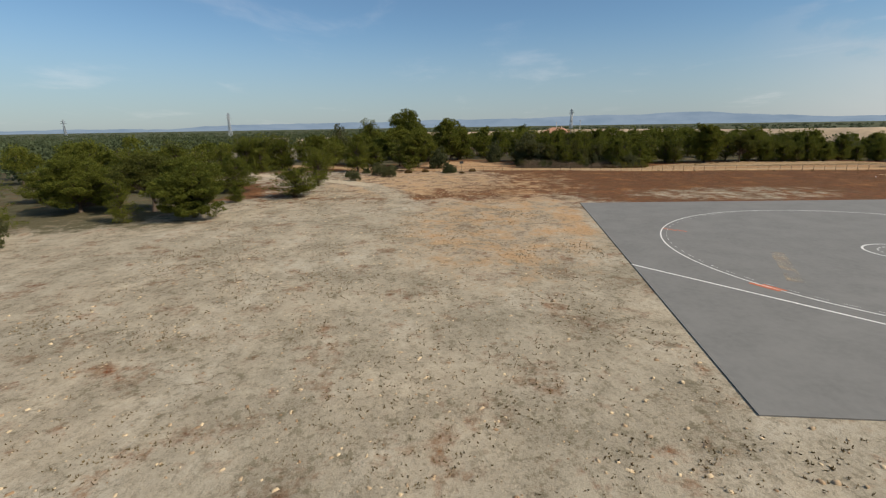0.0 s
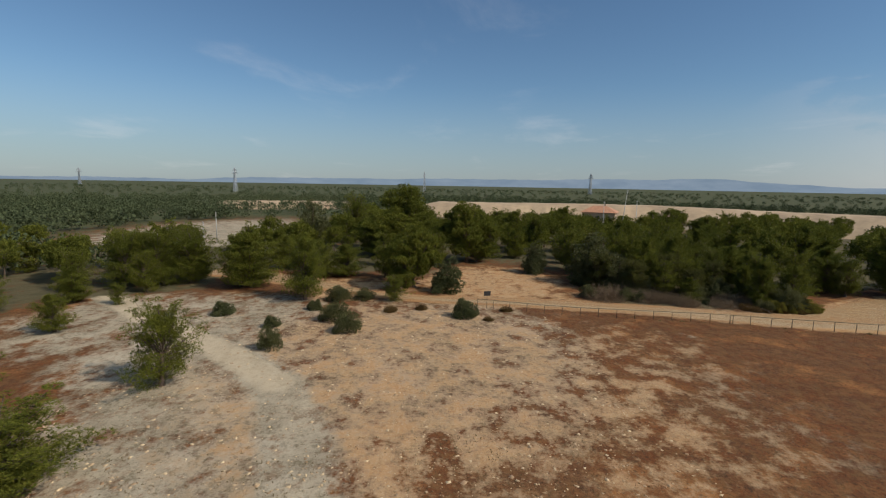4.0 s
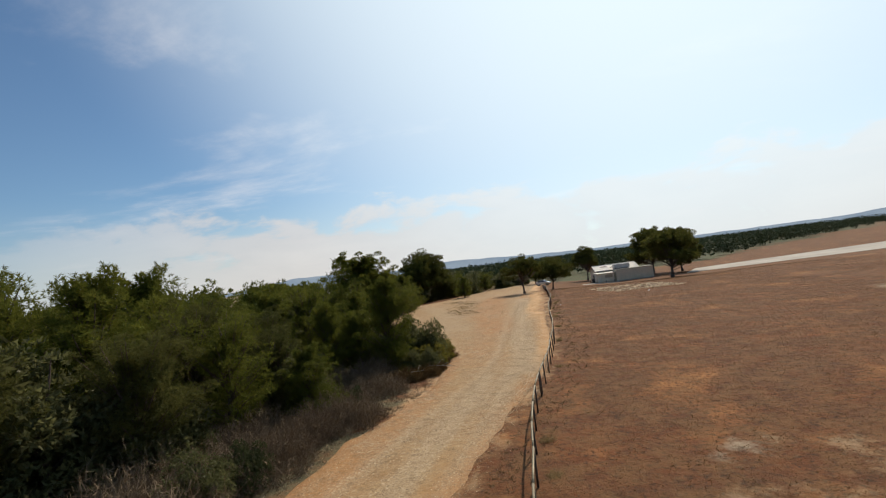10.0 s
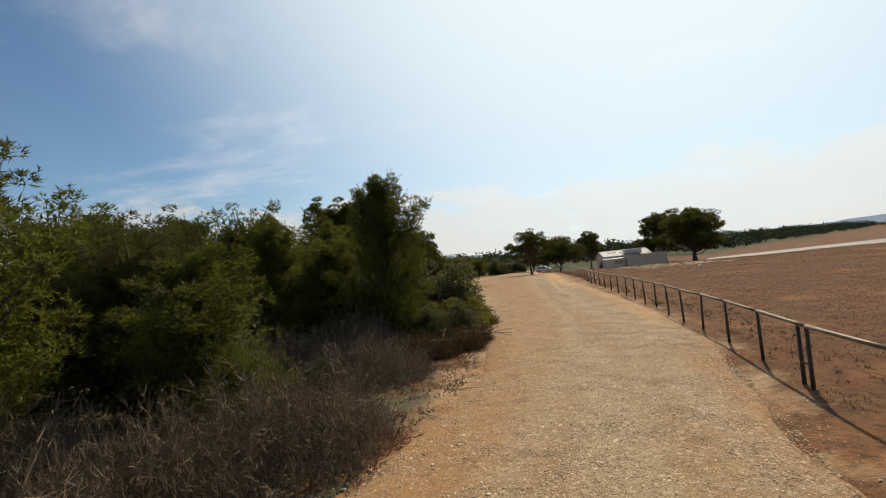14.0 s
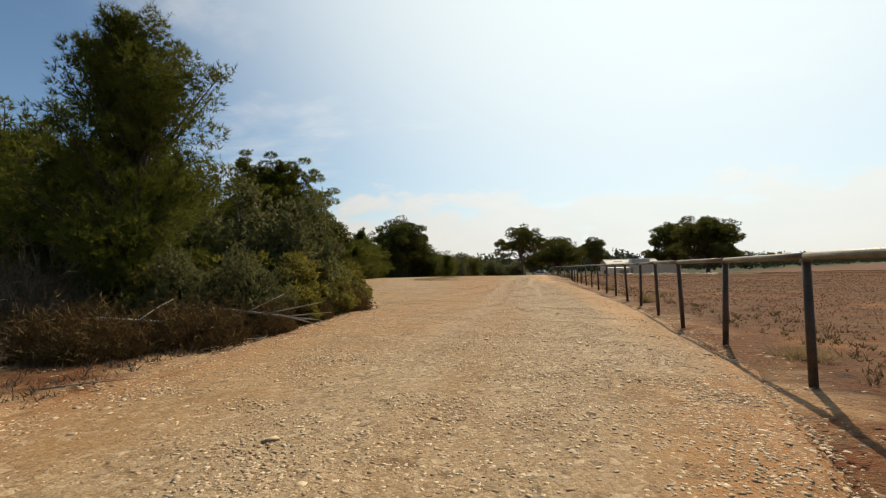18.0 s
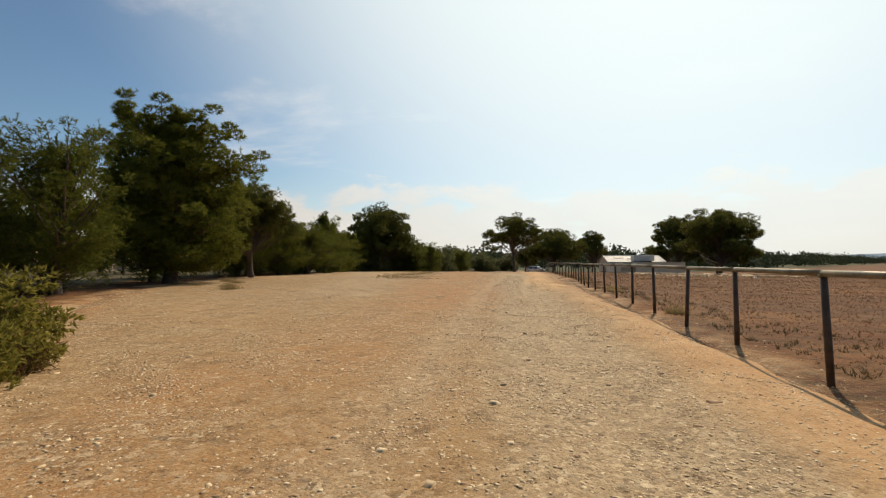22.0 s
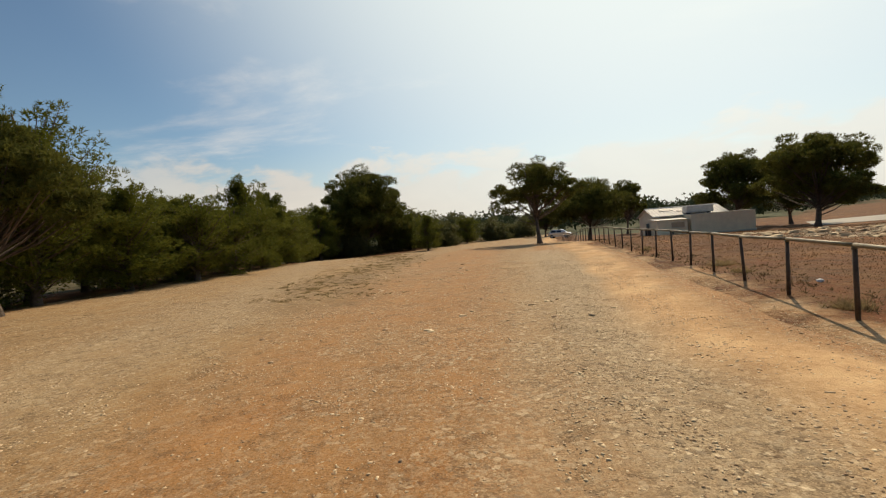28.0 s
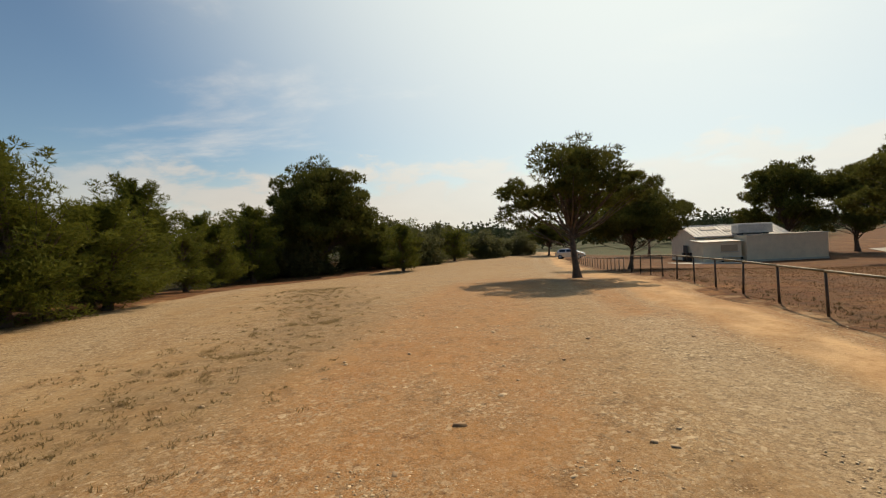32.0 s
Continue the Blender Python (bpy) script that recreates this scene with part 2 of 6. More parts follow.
def ground_material():
    m, t, p, o = material("dry_ground")
    v = place_vec(t)
    z = t.nodes.new("ShaderNodeAttribute"); z.attribute_name = "zone"
    sep = t.nodes.new("ShaderNodeSeparateColor")
    t.links.new(z.outputs["Color"], sep.inputs[0])
    big, _ = noise_fac(t, v, 0.10, 5.0, 0.65, 0.36, 0.64)
    wide, _ = noise_fac(t, v, 0.23, 6.0, 0.70, 0.44, 0.60)
    broad, _ = noise_fac(t, v, 0.16, 6.0, 0.72, 0.52, 0.64)
    mid, _ = noise_fac(t, v, 0.55, 7.0, 0.72, 0.38, 0.62)
    small, ns = noise_fac(t, v, 3.2, 6.0, 0.72, 0.36, 0.64)
    tiny, nt = noise_fac(t, v, 17.0, 3.0, 0.7, 0.40, 0.62)
    spots, _ = noise_fac(t, v, 1.5, 8.0, 0.78, 0.525, 0.585)
    specks, _ = noise_fac(t, v, 4.5, 5.0, 0.78, 0.54, 0.59)
    patchy = math_node(t, "ADD", math_node(t, "MULTIPLY", wide, 0.5), 0.5)
    tuft = math_node(t, "MULTIPLY", spots, patchy)
    fleck = math_node(t, "MULTIPLY", specks, patchy)
    # red-brown soil under dry grass
    soil = mix(t, mid, (0.153, 0.046, 0.014), (0.075, 0.026, 0.010))
    soil = mix(t, math_node(t, "MULTIPLY", small, 0.38), soil, (0.172, 0.076, 0.029))
    soil = mix(t, math_node(t, "MULTIPLY", broad, 0.9), soil, (0.320, 0.140, 0.048))
    soil = mix(t, math_node(t, "MULTIPLY", wide, 0.6), soil, (0.073, 0.032, 0.016))
    soil = mix(t, math_node(t, "MULTIPLY", math_node(t, "MULTIPLY", big, wide), 0.3), soil, (0.194, 0.104, 0.050))
    soil = mix(t, math_node(t, "MULTIPLY", tuft, 0.85), soil, (0.053, 0.029, 0.015))
    soil = mix(t, math_node(t, "MULTIPLY", tiny, 0.16), soil, (0.249, 0.126, 0.056))
    soil = mix(t, math_node(t, "MULTIPLY", specks, 0.80), soil, (0.048, 0.029, 0.015))
    hay, _ = noise_fac(t, v, 0.9, 9.0, 0.82, 0.46, 0.60)
    soil = mix(t, math_node(t, "MULTIPLY", hay, 0.62), soil, (0.194, 0.102, 0.041))
    # pale stony ground
    stony = mix(t, mid, (0.495, 0.408, 0.285), (0.350, 0.284, 0.196))
    stony = mix(t, math_node(t, "MULTIPLY", big, 0.55), stony, (0.30, 0.262, 0.190))
    stony = mix(t, math_node(t, "MULTIPLY", wide, 0.72), stony, (0.200, 0.164, 0.108))
    stony = mix(t, math_node(t, "MULTIPLY", broad, 0.60), stony, (0.50, 0.435, 0.330))
    stony = mix(t, math_node(t, "MULTIPLY", small, 0.25), stony, (0.24, 0.20, 0.14))
    stony = mix(t, math_node(t, "MULTIPLY", tiny, 0.25), stony, (0.54, 0.48, 0.38))
    stony = mix(t, math_node(t, "MULTIPLY", tuft, 0.75), stony, (0.135, 0.112, 0.066))
    stony = mix(t, math_node(t, "MULTIPLY", fleck, 0.6), stony, (0.14, 0.115, 0.070))
    # orange earth
    clay = mix(t, mid, (0.440, 0.235, 0.100), (0.470, 0.305, 0.165))
    clay = mix(t, math_node(t, "MULTIPLY", wide, 0.45), clay, (0.38, 0.255, 0.140))
    clay = mix(t, math_node(t, "MULTIPLY", specks, 0.5), clay, (0.54, 0.42, 0.27))
    clay = mix(t, math_node(t, "MULTIPLY", small, 0.35), clay, (0.27, 0.160, 0.080))
    clay = mix(t, math_node(t, "MULTIPLY", tuft, 0.6), clay, (0.14, 0.10, 0.055))
    # leaf litter and low scrub of the wood and the far plain
    litter = mix(t, mid, (0.055, 0.055, 0.027), (0.105, 0.090, 0.048))
    litter = mix(t, math_node(t, "MULTIPLY", big, 0.5), litter, (0.13, 0.105, 0.060))
    # closed woodland canopy far off
    litter = mix(t, z.outputs["Alpha"], litter, mix(t, big, (0.048, 0.060, 0.028), (0.080, 0.088, 0.040)))

    drift, _ = noise_fac(t, v, 0.31, 6.0, 0.72, 0.38, 0.62)

    def worn(channel):
        # ragged borders between the kinds of ground, only where the kind is present at all
        s = math_node(t, "MULTIPLY", math_node(t, "SUBTRACT", mid, 0.5), 0.55)
        s = math_node(t, "ADD", s, math_node(t, "MULTIPLY", math_node(t, "SUBTRACT", small, 0.5), 0.25))
        s = math_node(t, "ADD", s, math_node(t, "MULTIPLY", math_node(t, "SUBTRACT", drift, 0.5), 0.75))
        here = math_node(t, "MINIMUM", math_node(t, "MULTIPLY", channel, 2.2), 1.0)
        s = math_node(t, "ADD", channel, math_node(t, "MULTIPLY", s, here))
        r = node(t, "ShaderNodeMapRange")
        r.inputs["From Min"].default_value, r.inputs["From Max"].default_value = 0.25, 0.85
        t.links.new(s, r.inputs["Value"])
        return r.outputs[0]

    dusty = node(t, "ShaderNodeMapRange")
    dusty.inputs["From Min"].default_value, dusty.inputs["From Max"].default_value = 1.0, 1.6
    t.links.new(sep.outputs["Red"], dusty.inputs["Value"])
    stony = mix(t, math_node(t, "MULTIPLY", dusty.outputs[0], math_node(t, "ADD", math_node(t, "MULTIPLY", mid, 0.3), 0.6)), stony, (0.58, 0.465, 0.315))
    col = mix(t, worn(sep.outputs["Red"]), soil, stony)
    col = mix(t, worn(sep.outputs["Green"]), col, clay)
    col = mix(t, worn(sep.outputs["Blue"]), col, litter)
    t.links.new(col, p.inputs["Base Color"])
    p.inputs["Roughness"].default_value = 0.95
    p.inputs["Specular IOR Level"].default_value = 0.15
    h = math_node(t, "ADD", math_node(t, "MULTIPLY", ns.outputs["Fac"], 0.7), math_node(t, "MULTIPLY", nt.outputs["Fac"], 0.3))
    bump(t, p, h, 0.9, 0.11)
    return m


def road_material():
    m, t, p, o = material("gravel_road")
    v = place_vec(t)
    z = t.nodes.new("ShaderNodeAttribute"); z.attribute_name = "zone"
    sep = t.nodes.new("ShaderNodeSeparateColor")
    t.links.new(z.outputs["Color"], sep.inputs[0])
    big, _ = noise_fac(t, v, 0.16, 6.0, 0.70, 0.42, 0.60)
    mid, _ = noise_fac(t, v, 0.8, 7.0, 0.72, 0.38, 0.62)
    small, ns = noise_fac(t, v, 7.0, 6.0, 0.75, 0.40, 0.62)
    fine, nf = noise_fac(t, v, 45.0, 3.0, 0.7, 0.42, 0.60)
    spots, _ = noise_fac(t, v, 2.2, 7.0, 0.78, 0.53, 0.60)

    def chips(scale, share, dark, light):
        """Flat cells, a share of them pale chips, or dark chips and painted shadow gaps."""
        w = node(t, "ShaderNodeTexVoronoi", Scale=scale, Randomness=1.0)
        t.links.new(v, w.inputs["Vector"])
        s = node(t, "ShaderNodeSeparateColor")
        t.links.new(w.outputs["Color"], s.inputs[0])
        pick = node(t, "ShaderNodeMapRange")
        pick.inputs["From Min"].default_value, pick.inputs["From Max"].default_value = 1 - share, 1 - share + 0.06
        t.links.new(s.outputs["Green"], pick.inputs["Value"])
        return w, pick.outputs[0], mix(t, s.outputs["Red"], dark, light)

    v1, k1, c1 = chips(17.0, 0.30, (0.060, 0.033, 0.018), (0.68, 0.53, 0.34))
    v2, k2, c2 = chips(31.0, 0.55, (0.055, 0.030, 0.015), (0.60, 0.45, 0.27))
    v3, k3, c3 = chips(80.0, 0.70, (0.100, 0.053, 0.021), (0.54, 0.39, 0.22))
    earth = mix(t, mid, (0.325, 0.186, 0.076), (0.380, 0.250, 0.122))
    earth = mix(t, math_node(t, "MULTIPLY", big, 0.55), earth, (0.215, 0.110, 0.042))
    rusty = mix(t, mid, (0.410, 0.178, 0.053), (0.310, 0.130, 0.040))
    worn_orange = math_node(t, "MINIMUM", math_node(t, "MULTIPLY", z.outputs["Alpha"], math_node(t, "ADD", math_node(t, "MULTIPLY", mid, 0.45), 0.70)), 1.0)
    earth = mix(t, worn_orange, earth, rusty)
    long = node(t, "ShaderNodeMapping")
    long.inputs["Scale"].default_value = (1.5, 0.16, 1.0)
    t.links.new(v, long.inputs["Vector"])
    streak, _ = noise_fac(t, long.outputs[0], 1.0, 6.0, 0.7, 0.40, 0.62)
    blotch, _ = noise_fac(t, v, 2.4, 6.0, 0.72, 0.46, 0.60)
    earth = mix(t, math_node(t, "MULTIPLY", blotch, 0.35), earth, (0.200, 0.105, 0.044))
    earth = mix(t, math_node(t, "MULTIPLY", streak, 0.32), earth, (0.225, 0.120, 0.050))
    # pale gravel in the worn strips
    track = math_node(t, "MULTIPLY", sep.outputs["Red"], math_node(t, "ADD", math_node(t, "MULTIPLY", small, 0.35), 0.65))
    earth = mix(t, track, earth, (0.362, 0.272, 0.170))
    amount = math_node(t, "ADD", math_node(t, "MULTIPLY", sep.outputs["Red"], 0.45), math_node(t, "MULTIPLY", big, 0.45))
    amount = math_node(t, "ADD", amount, math_node(t, "MULTIPLY", mid, 0.40))
    amount = math_node(t, "SUBTRACT", amount, math_node(t, "MULTIPLY", z.outputs["Alpha"], 0.20))
    more = node(t, "ShaderNodeMapRange")
    more.inputs["From Min"].default_value, more.inputs["From Max"].default_value = 0.05, 0.95
    more.inputs["To Min"].default_value, more.inputs["To Max"].default_value = 0.26, 1.0
    t.links.new(amount, more.inputs["Value"])
    more = more.outputs[0]
    drifts = math_node(t, "ADD", math_node(t, "MULTIPLY", small, 0.70), 0.25)
    col = mix(t, math_node(t, "MULTIPLY", k3, math_node(t, "MULTIPLY", more, 0.7)), earth, c3)
    col = mix(t, math_node(t, "MULTIPLY", k2, math_node(t, "MULTIPLY", more, drifts)), col, c2)
    col = mix(t, math_node(t, "MULTIPLY", k1, math_node(t, "MULTIPLY", more, drifts)), col, c1)
    col = mix(t, math_node(t, "MULTIPLY", math_node(t, "MULTIPLY", spots, fine), 0.8), col, (0.100, 0.056, 0.025))
    # sandy orange verge with its own paler wheel marks
    sand = mix(t, small, (0.54, 0.315, 0.140), (0.38, 0.190, 0.072))
    sand = mix(t, math_node(t, "MULTIPLY", mid, 0.6), sand, (0.62, 0.420, 0.225))
    verge = math_node(t, "MINIMUM", math_node(t, "MULTIPLY", sep.outputs["Green"], math_node(t, "ADD", math_node(t, "MULTIPLY", mid, 0.5), 0.7)), 1.0)
    col = mix(t, verge, col, sand)
    # withered low weed
    weed = mix(t, small, (0.115, 0.064, 0.027), (0.205, 0.130, 0.060))
    growth = math_node(t, "MULTIPLY", sep.outputs["Blue"], math_node(t, "ADD", math_node(t, "MULTIPLY", spots, 0.5), math_node(t, "ADD", math_node(t, "MULTIPLY", mid, 0.45), 0.35)))
    col = mix(t, growth, col, weed)
    t.links.new(col, p.inputs["Base Color"])
    p.inputs["Roughness"].default_value = 0.93
    p.inputs["Specular IOR Level"].default_value = 0.2
    h = math_node(t, "ADD", math_node(t, "MULTIPLY", v2.outputs["Distance"], -0.18), math_node(t, "MULTIPLY", ns.outputs["Fac"], 0.5))
    h = math_node(t, "ADD", h, math_node(t, "MULTIPLY", v1.outputs["Distance"], -0.10))
    h = math_node(t, "ADD", h, math_node(t, "MULTIPLY", nf.outputs["Fac"], 0.4))
    bump(t, p, h, 0.9, 0.019)
    return m


def leaf_material(name, dark, light, warm, clear=0.45, rough=0.65, shine=0.06):
    m, t, p, o = material(name)
    v = place_vec(t)
    info = t.nodes.new("ShaderNodeObjectInfo")
    geo = t.nodes.new("ShaderNodeNewGeometry")
    f, _ = noise_fac(t, v, 0.9, 3.0, 0.6, 0.35, 0.65)
    a = mix(t, f, dark, light)
    a = mix(t, math_node(t, "MULTIPLY", geo.outputs["Random Per Island"], 0.55), a, warm)
    a = mix(t, math_node(t, "MULTIPLY", info.outputs["Random"], 0.35), a, dark)
    t.links.new(a, p.inputs["Base Color"])
    p.inputs["Roughness"].default_value = rough
    p.inputs["Specular IOR Level"].default_value = shine
    tr = t.nodes.new("ShaderNodeBsdfTranslucent")
    t.links.new(a, tr.inputs["Color"])
    both = t.nodes.new("ShaderNodeMixShader")
    both.inputs[0].default_value = clear
    t.links.new(p.outputs[0], both.inputs[1])
    t.links.new(tr.outputs[0], both.inputs[2])
    t.links.new(both.outputs[0], o.inputs[0])
    return m


def stone_material():
    m, t, p, o = material("loose_stone")
    geo = t.nodes.new("ShaderNodeNewGeometry")
    c = mix(t, geo.outputs["Random Per Island"], (0.25, 0.140, 0.066), (0.71, 0.545, 0.335))
    f, n = noise_fac(t, geo.outputs["Position"], 40.0, 3.0)
    t.links.new(mix(t, math_node(t, "MULTIPLY", f, 0.35), c, (0.22, 0.16, 0.10)), p.inputs["Base Color"])
    p.inputs["Roughness"].default_value = 0.9
    return m


GROUND, ROAD, STONE = ground_material(), road_material(), stone_material()
PINE = leaf_material("pine_needles", (0.056, 0.074, 0.015), (0.150, 0.168, 0.026), (0.262, 0.238, 0.042), 0.38)
# Grown pines: the shade of back-lit crowns is put into darker needles.
BACKLIT_PINE = leaf_material("backlit_old_pine_needles", (0.050, 0.060, 0.015), (0.122, 0.132, 0.030), (0.205, 0.182, 0.042), 0.36)
# Greyer needles for the distant woods: aerial haze is put into the colour.
HAZED_PINE = leaf_material("hazed_far_pine_needles", (0.050, 0.068, 0.034), (0.080, 0.098, 0.048), (0.112, 0.126, 0.062), 0.1)
# Shade at the wood's edge is put into this darker needle colour.
DARK_PINE = leaf_material("shaded_pine_needles", (0.058, 0.066, 0.020), (0.118, 0.122, 0.034), (0.190, 0.170, 0.048), 0.42)
OAK = leaf_material("holm_oak_leaves", (0.078, 0.084, 0.034), (0.140, 0.146, 0.060), (0.230, 0.214, 0.086), 0.50, 0.5, 0.18)
OLIVE = leaf_material("grey_green_leaves", (0.060, 0.075, 0.028), (0.110, 0.118, 0.050), (0.165, 0.155, 0.080), 0.22)
DEAD = leaf_material("dead_twigs", (0.112, 0.076, 0.048), (0.200, 0.145, 0.092), (0.310, 0.236, 0.152), 0.08)
RUST = leaf_material("dry_scrub", (0.090, 0.050, 0.022), (0.160, 0.085, 0.035), (0.150, 0.130, 0.045), 0.15)
RED_GRASS = leaf_material("red_brown_grass", (0.120, 0.062, 0.028), (0.180, 0.100, 0.048), (0.270, 0.175, 0.088), 0.40)
TRACK_WEED = leaf_material("pale_weed", (0.200, 0.140, 0.066), (0.300, 0.220, 0.110), (0.380, 0.290, 0.150), 0.5)
STRAW = leaf_material("dry_grass", (0.200, 0.145, 0.075), (0.330, 0.250, 0.130), (0.420, 0.330, 0.190), 0.25)
WITHERED = leaf_material("withered_weed", (0.120, 0.082, 0.040), (0.185, 0.132, 0.066), (0.270, 0.200, 0.102), 0.15)
GORSE = leaf_material("yellow_green_leaves", (0.110, 0.105, 0.024), (0.230, 0.210, 0.042), (0.370, 0.300, 0.066), 0.45)
BARK = simple("pine_bark", (0.125, 0.088, 0.062), 0.9, 0, 0.45, 5.0, 0.03)
ASPHALT = simple("grey_tarmac", (0.172, 0.164, 0.148), 0.85, 0, 0.14, 0.35, 0.006)
CONCRETE = simple("pale_concrete", (0.50, 0.46, 0.39), 0.85, 0, 0.14, 0.25, 0.004)
RUNWAY = simple("weathered_runway_concrete", (0.36, 0.325, 0.27), 0.9, 0, 0.22, 0.12, 0.004)
PAINT = simple("white_line_paint", (0.72, 0.70, 0.65), 0.7, 0, 0.14, 5.0)
ORANGE = simple("orange_paint", (0.55, 0.14, 0.05), 0.7, 0, 0.2, 3.0)
POST_STEEL = simple("weathered_brown_steel", (0.105, 0.075, 0.052), 0.7, 0.3, 0.4, 9.0, 0.004)
RAIL_STEEL = simple("weathered_rail", (0.200, 0.165, 0.100), 0.55, 0.35, 0.4, 4.0, 0.003)
RENDER_WALL = simple("whitewashed_wall", (0.80, 0.67, 0.48), 0.9, 0, 0.10, 1.2, 0.006)
SHEET_ROOF = simple("white_sheet_roof", (0.60, 0.565, 0.50), 0.7, 0.0, 0.08, 1.0)
DARK_DOOR = simple("dark_door", (0.035, 0.032, 0.030), 0.6, 0, 0.3, 2.0)
TANK_WHITE = simple("dirty_white_plastic", (0.60, 0.57, 0.52), 0.5, 0, 0.2, 2.0)
CAR_PAINT = simple("silver_car_paint", (0.60, 0.61, 0.62), 0.25, 0.6, 0.05, 1.0)
CAR_GLASS = simple("dark_car_glass", (0.02, 0.025, 0.03), 0.06, 0.0, 0.1, 1.0)
RUBBER = simple("tyre_rubber", (0.02, 0.02, 0.02), 0.85, 0, 0.2, 6.0)
RIM = simple("wheel_metal", (0.45, 0.45, 0.46), 0.35, 0.9, 0.1, 6.0)
LAMP_RED = simple("red_lamp_lens", (0.45, 0.02, 0.02), 0.2, 0, 0.1, 4.0)
LAMP_CLEAR = simple("clear_lamp_lens", (0.75, 0.75, 0.72), 0.15, 0, 0.1, 4.0)
PLATE = simple("pale_plate", (0.7, 0.68, 0.55), 0.5, 0, 0.05, 4.0)
SIGN_BLACK = simple("black_sign_face", (0.018, 0.016, 0.015), 0.6, 0, 0.2, 5.0)
# Pylon steel made paler and bluer: haze is put into its colour.
HAZED_STEEL = simple("hazed_galvanised_steel", (0.36, 0.39, 0.42), 0.6, 0.5, 0.1, 1.0)
TERRACOTTA = simple("terracotta_tiles", (0.46, 0.23, 0.13), 0.85, 0, 0.22, 1.5, 0.03)
HOUSE_WALL = simple("ochre_plaster", (0.50, 0.37, 0.24), 0.9, 0, 0.12, 1.0)
POLE_GREY = simple("grey_pole", (0.42, 0.41, 0.38), 0.6, 0.2, 0.15, 3.0)
BERM_EARTH = simple("bare_earth_bank", (0.41, 0.300, 0.185), 0.95, 0, 0.22, 0.06, 0.25)
WHITE_SCRAP = simple("white_scrap", (0.75, 0.74, 0.70), 0.6, 0, 0.1, 4.0)


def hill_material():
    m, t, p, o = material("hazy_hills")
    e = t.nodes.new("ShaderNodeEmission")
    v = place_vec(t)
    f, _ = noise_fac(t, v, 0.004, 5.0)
    # The ridge glows unlit; the haze of distance is put into this blue.
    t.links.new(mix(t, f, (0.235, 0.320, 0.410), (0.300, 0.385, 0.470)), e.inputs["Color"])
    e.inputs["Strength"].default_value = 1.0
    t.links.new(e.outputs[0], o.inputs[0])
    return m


HILLS = hill_material()


# ---- mesh helpers ----
def mesh_of(name, verts, faces, mat, smooth=False):
    me = bpy.data.meshes.new(name)
    me.from_pydata(verts, [], faces)
    me.materials.append(mat)
    if smooth:
        me.polygons.foreach_set("use_smooth", [True] * len(me.polygons))
    me.update()
    return me


def tri_mesh(name, verts, mat):
    """verts: (n, 3, 3) loose triangles."""
    v = np.asarray(verts, np.float32).reshape(-1, 3)
    me = bpy.data.meshes.new(name)
    n = len(v)
    me.vertices.add(n)
    me.vertices.foreach_set("co", v.ravel())
    me.loops.add(n)
    me.loops.foreach_set("vertex_index", np.arange(n, dtype=np.int32))
    me.polygons.add(n // 3)
    me.polygons.foreach_set("loop_start", np.arange(0, n, 3, dtype=np.int32))
    me.polygons.foreach_set("loop_total", np.full(n // 3, 3, dtype=np.int32))
    me.materials.append(mat)
    me.update()
    return me


def indexed_mesh(name, v, faces, mat, smooth=False):
    """faces: (m, k) indices, all of k corners."""
    v, faces = np.asarray(v, np.float32), np.asarray(faces, np.int32)
    me = bpy.data.meshes.new(name)
    me.vertices.add(len(v))
    me.vertices.foreach_set("co", v.ravel())
    me.loops.add(faces.size)
    me.loops.foreach_set("vertex_index", faces.ravel())
    me.polygons.add(len(faces))
    k = faces.shape[1]
    me.polygons.foreach_set("loop_start", np.arange(0, faces.size, k, dtype=np.int32))
    me.polygons.foreach_set("loop_total", np.full(len(faces), k, dtype=np.int32))
    if smooth:
        me.polygons.foreach_set("use_smooth", np.ones(len(faces), dtype=bool))
    me.materials.append(mat)
    me.update()
    return me


def finish(bm, name, mat, bevel=0.0, smooth=False):
    if bevel:
        bmesh.ops.bevel(bm, geom=list(bm.edges), offset=bevel, segments=1, affect="EDGES", clamp_overlap=True)
    me = bpy.data.meshes.new(name)
    bm.to_mesh(me)
    bm.free()
    me.materials.append(mat)
    if smooth:
        me.polygons.foreach_set("use_smooth", [True] * len(me.polygons))
    return me


def part(name, data, parent, m=None, label=""):
    ob = new(name, data)
    ob.parent = parent
    if m is not None:
        ob.matrix_local = m
    if label:
        ob["label"] = label
    return ob


def thing(name, m, label, category, group="", data=None, kind=""):
    ob = new(name, data)
    if data is None:
        ob.empty_display_size = 0.2
    ob.matrix_world = m
    return tagged(ob, label, category, group, kind)


def box(size, mat, name="box", bevel=0.01, at=(0, 0, 0)):
    bm = bmesh.new()
    bmesh.ops.create_cube(bm, size=1.0)
    for v in bm.verts:
        v.co = Vector((v.co.x * size[0] + at[0], v.co.y * size[1] + at[1], v.co.z * size[2] + at[2]))
    return finish(bm, name, mat, bevel)


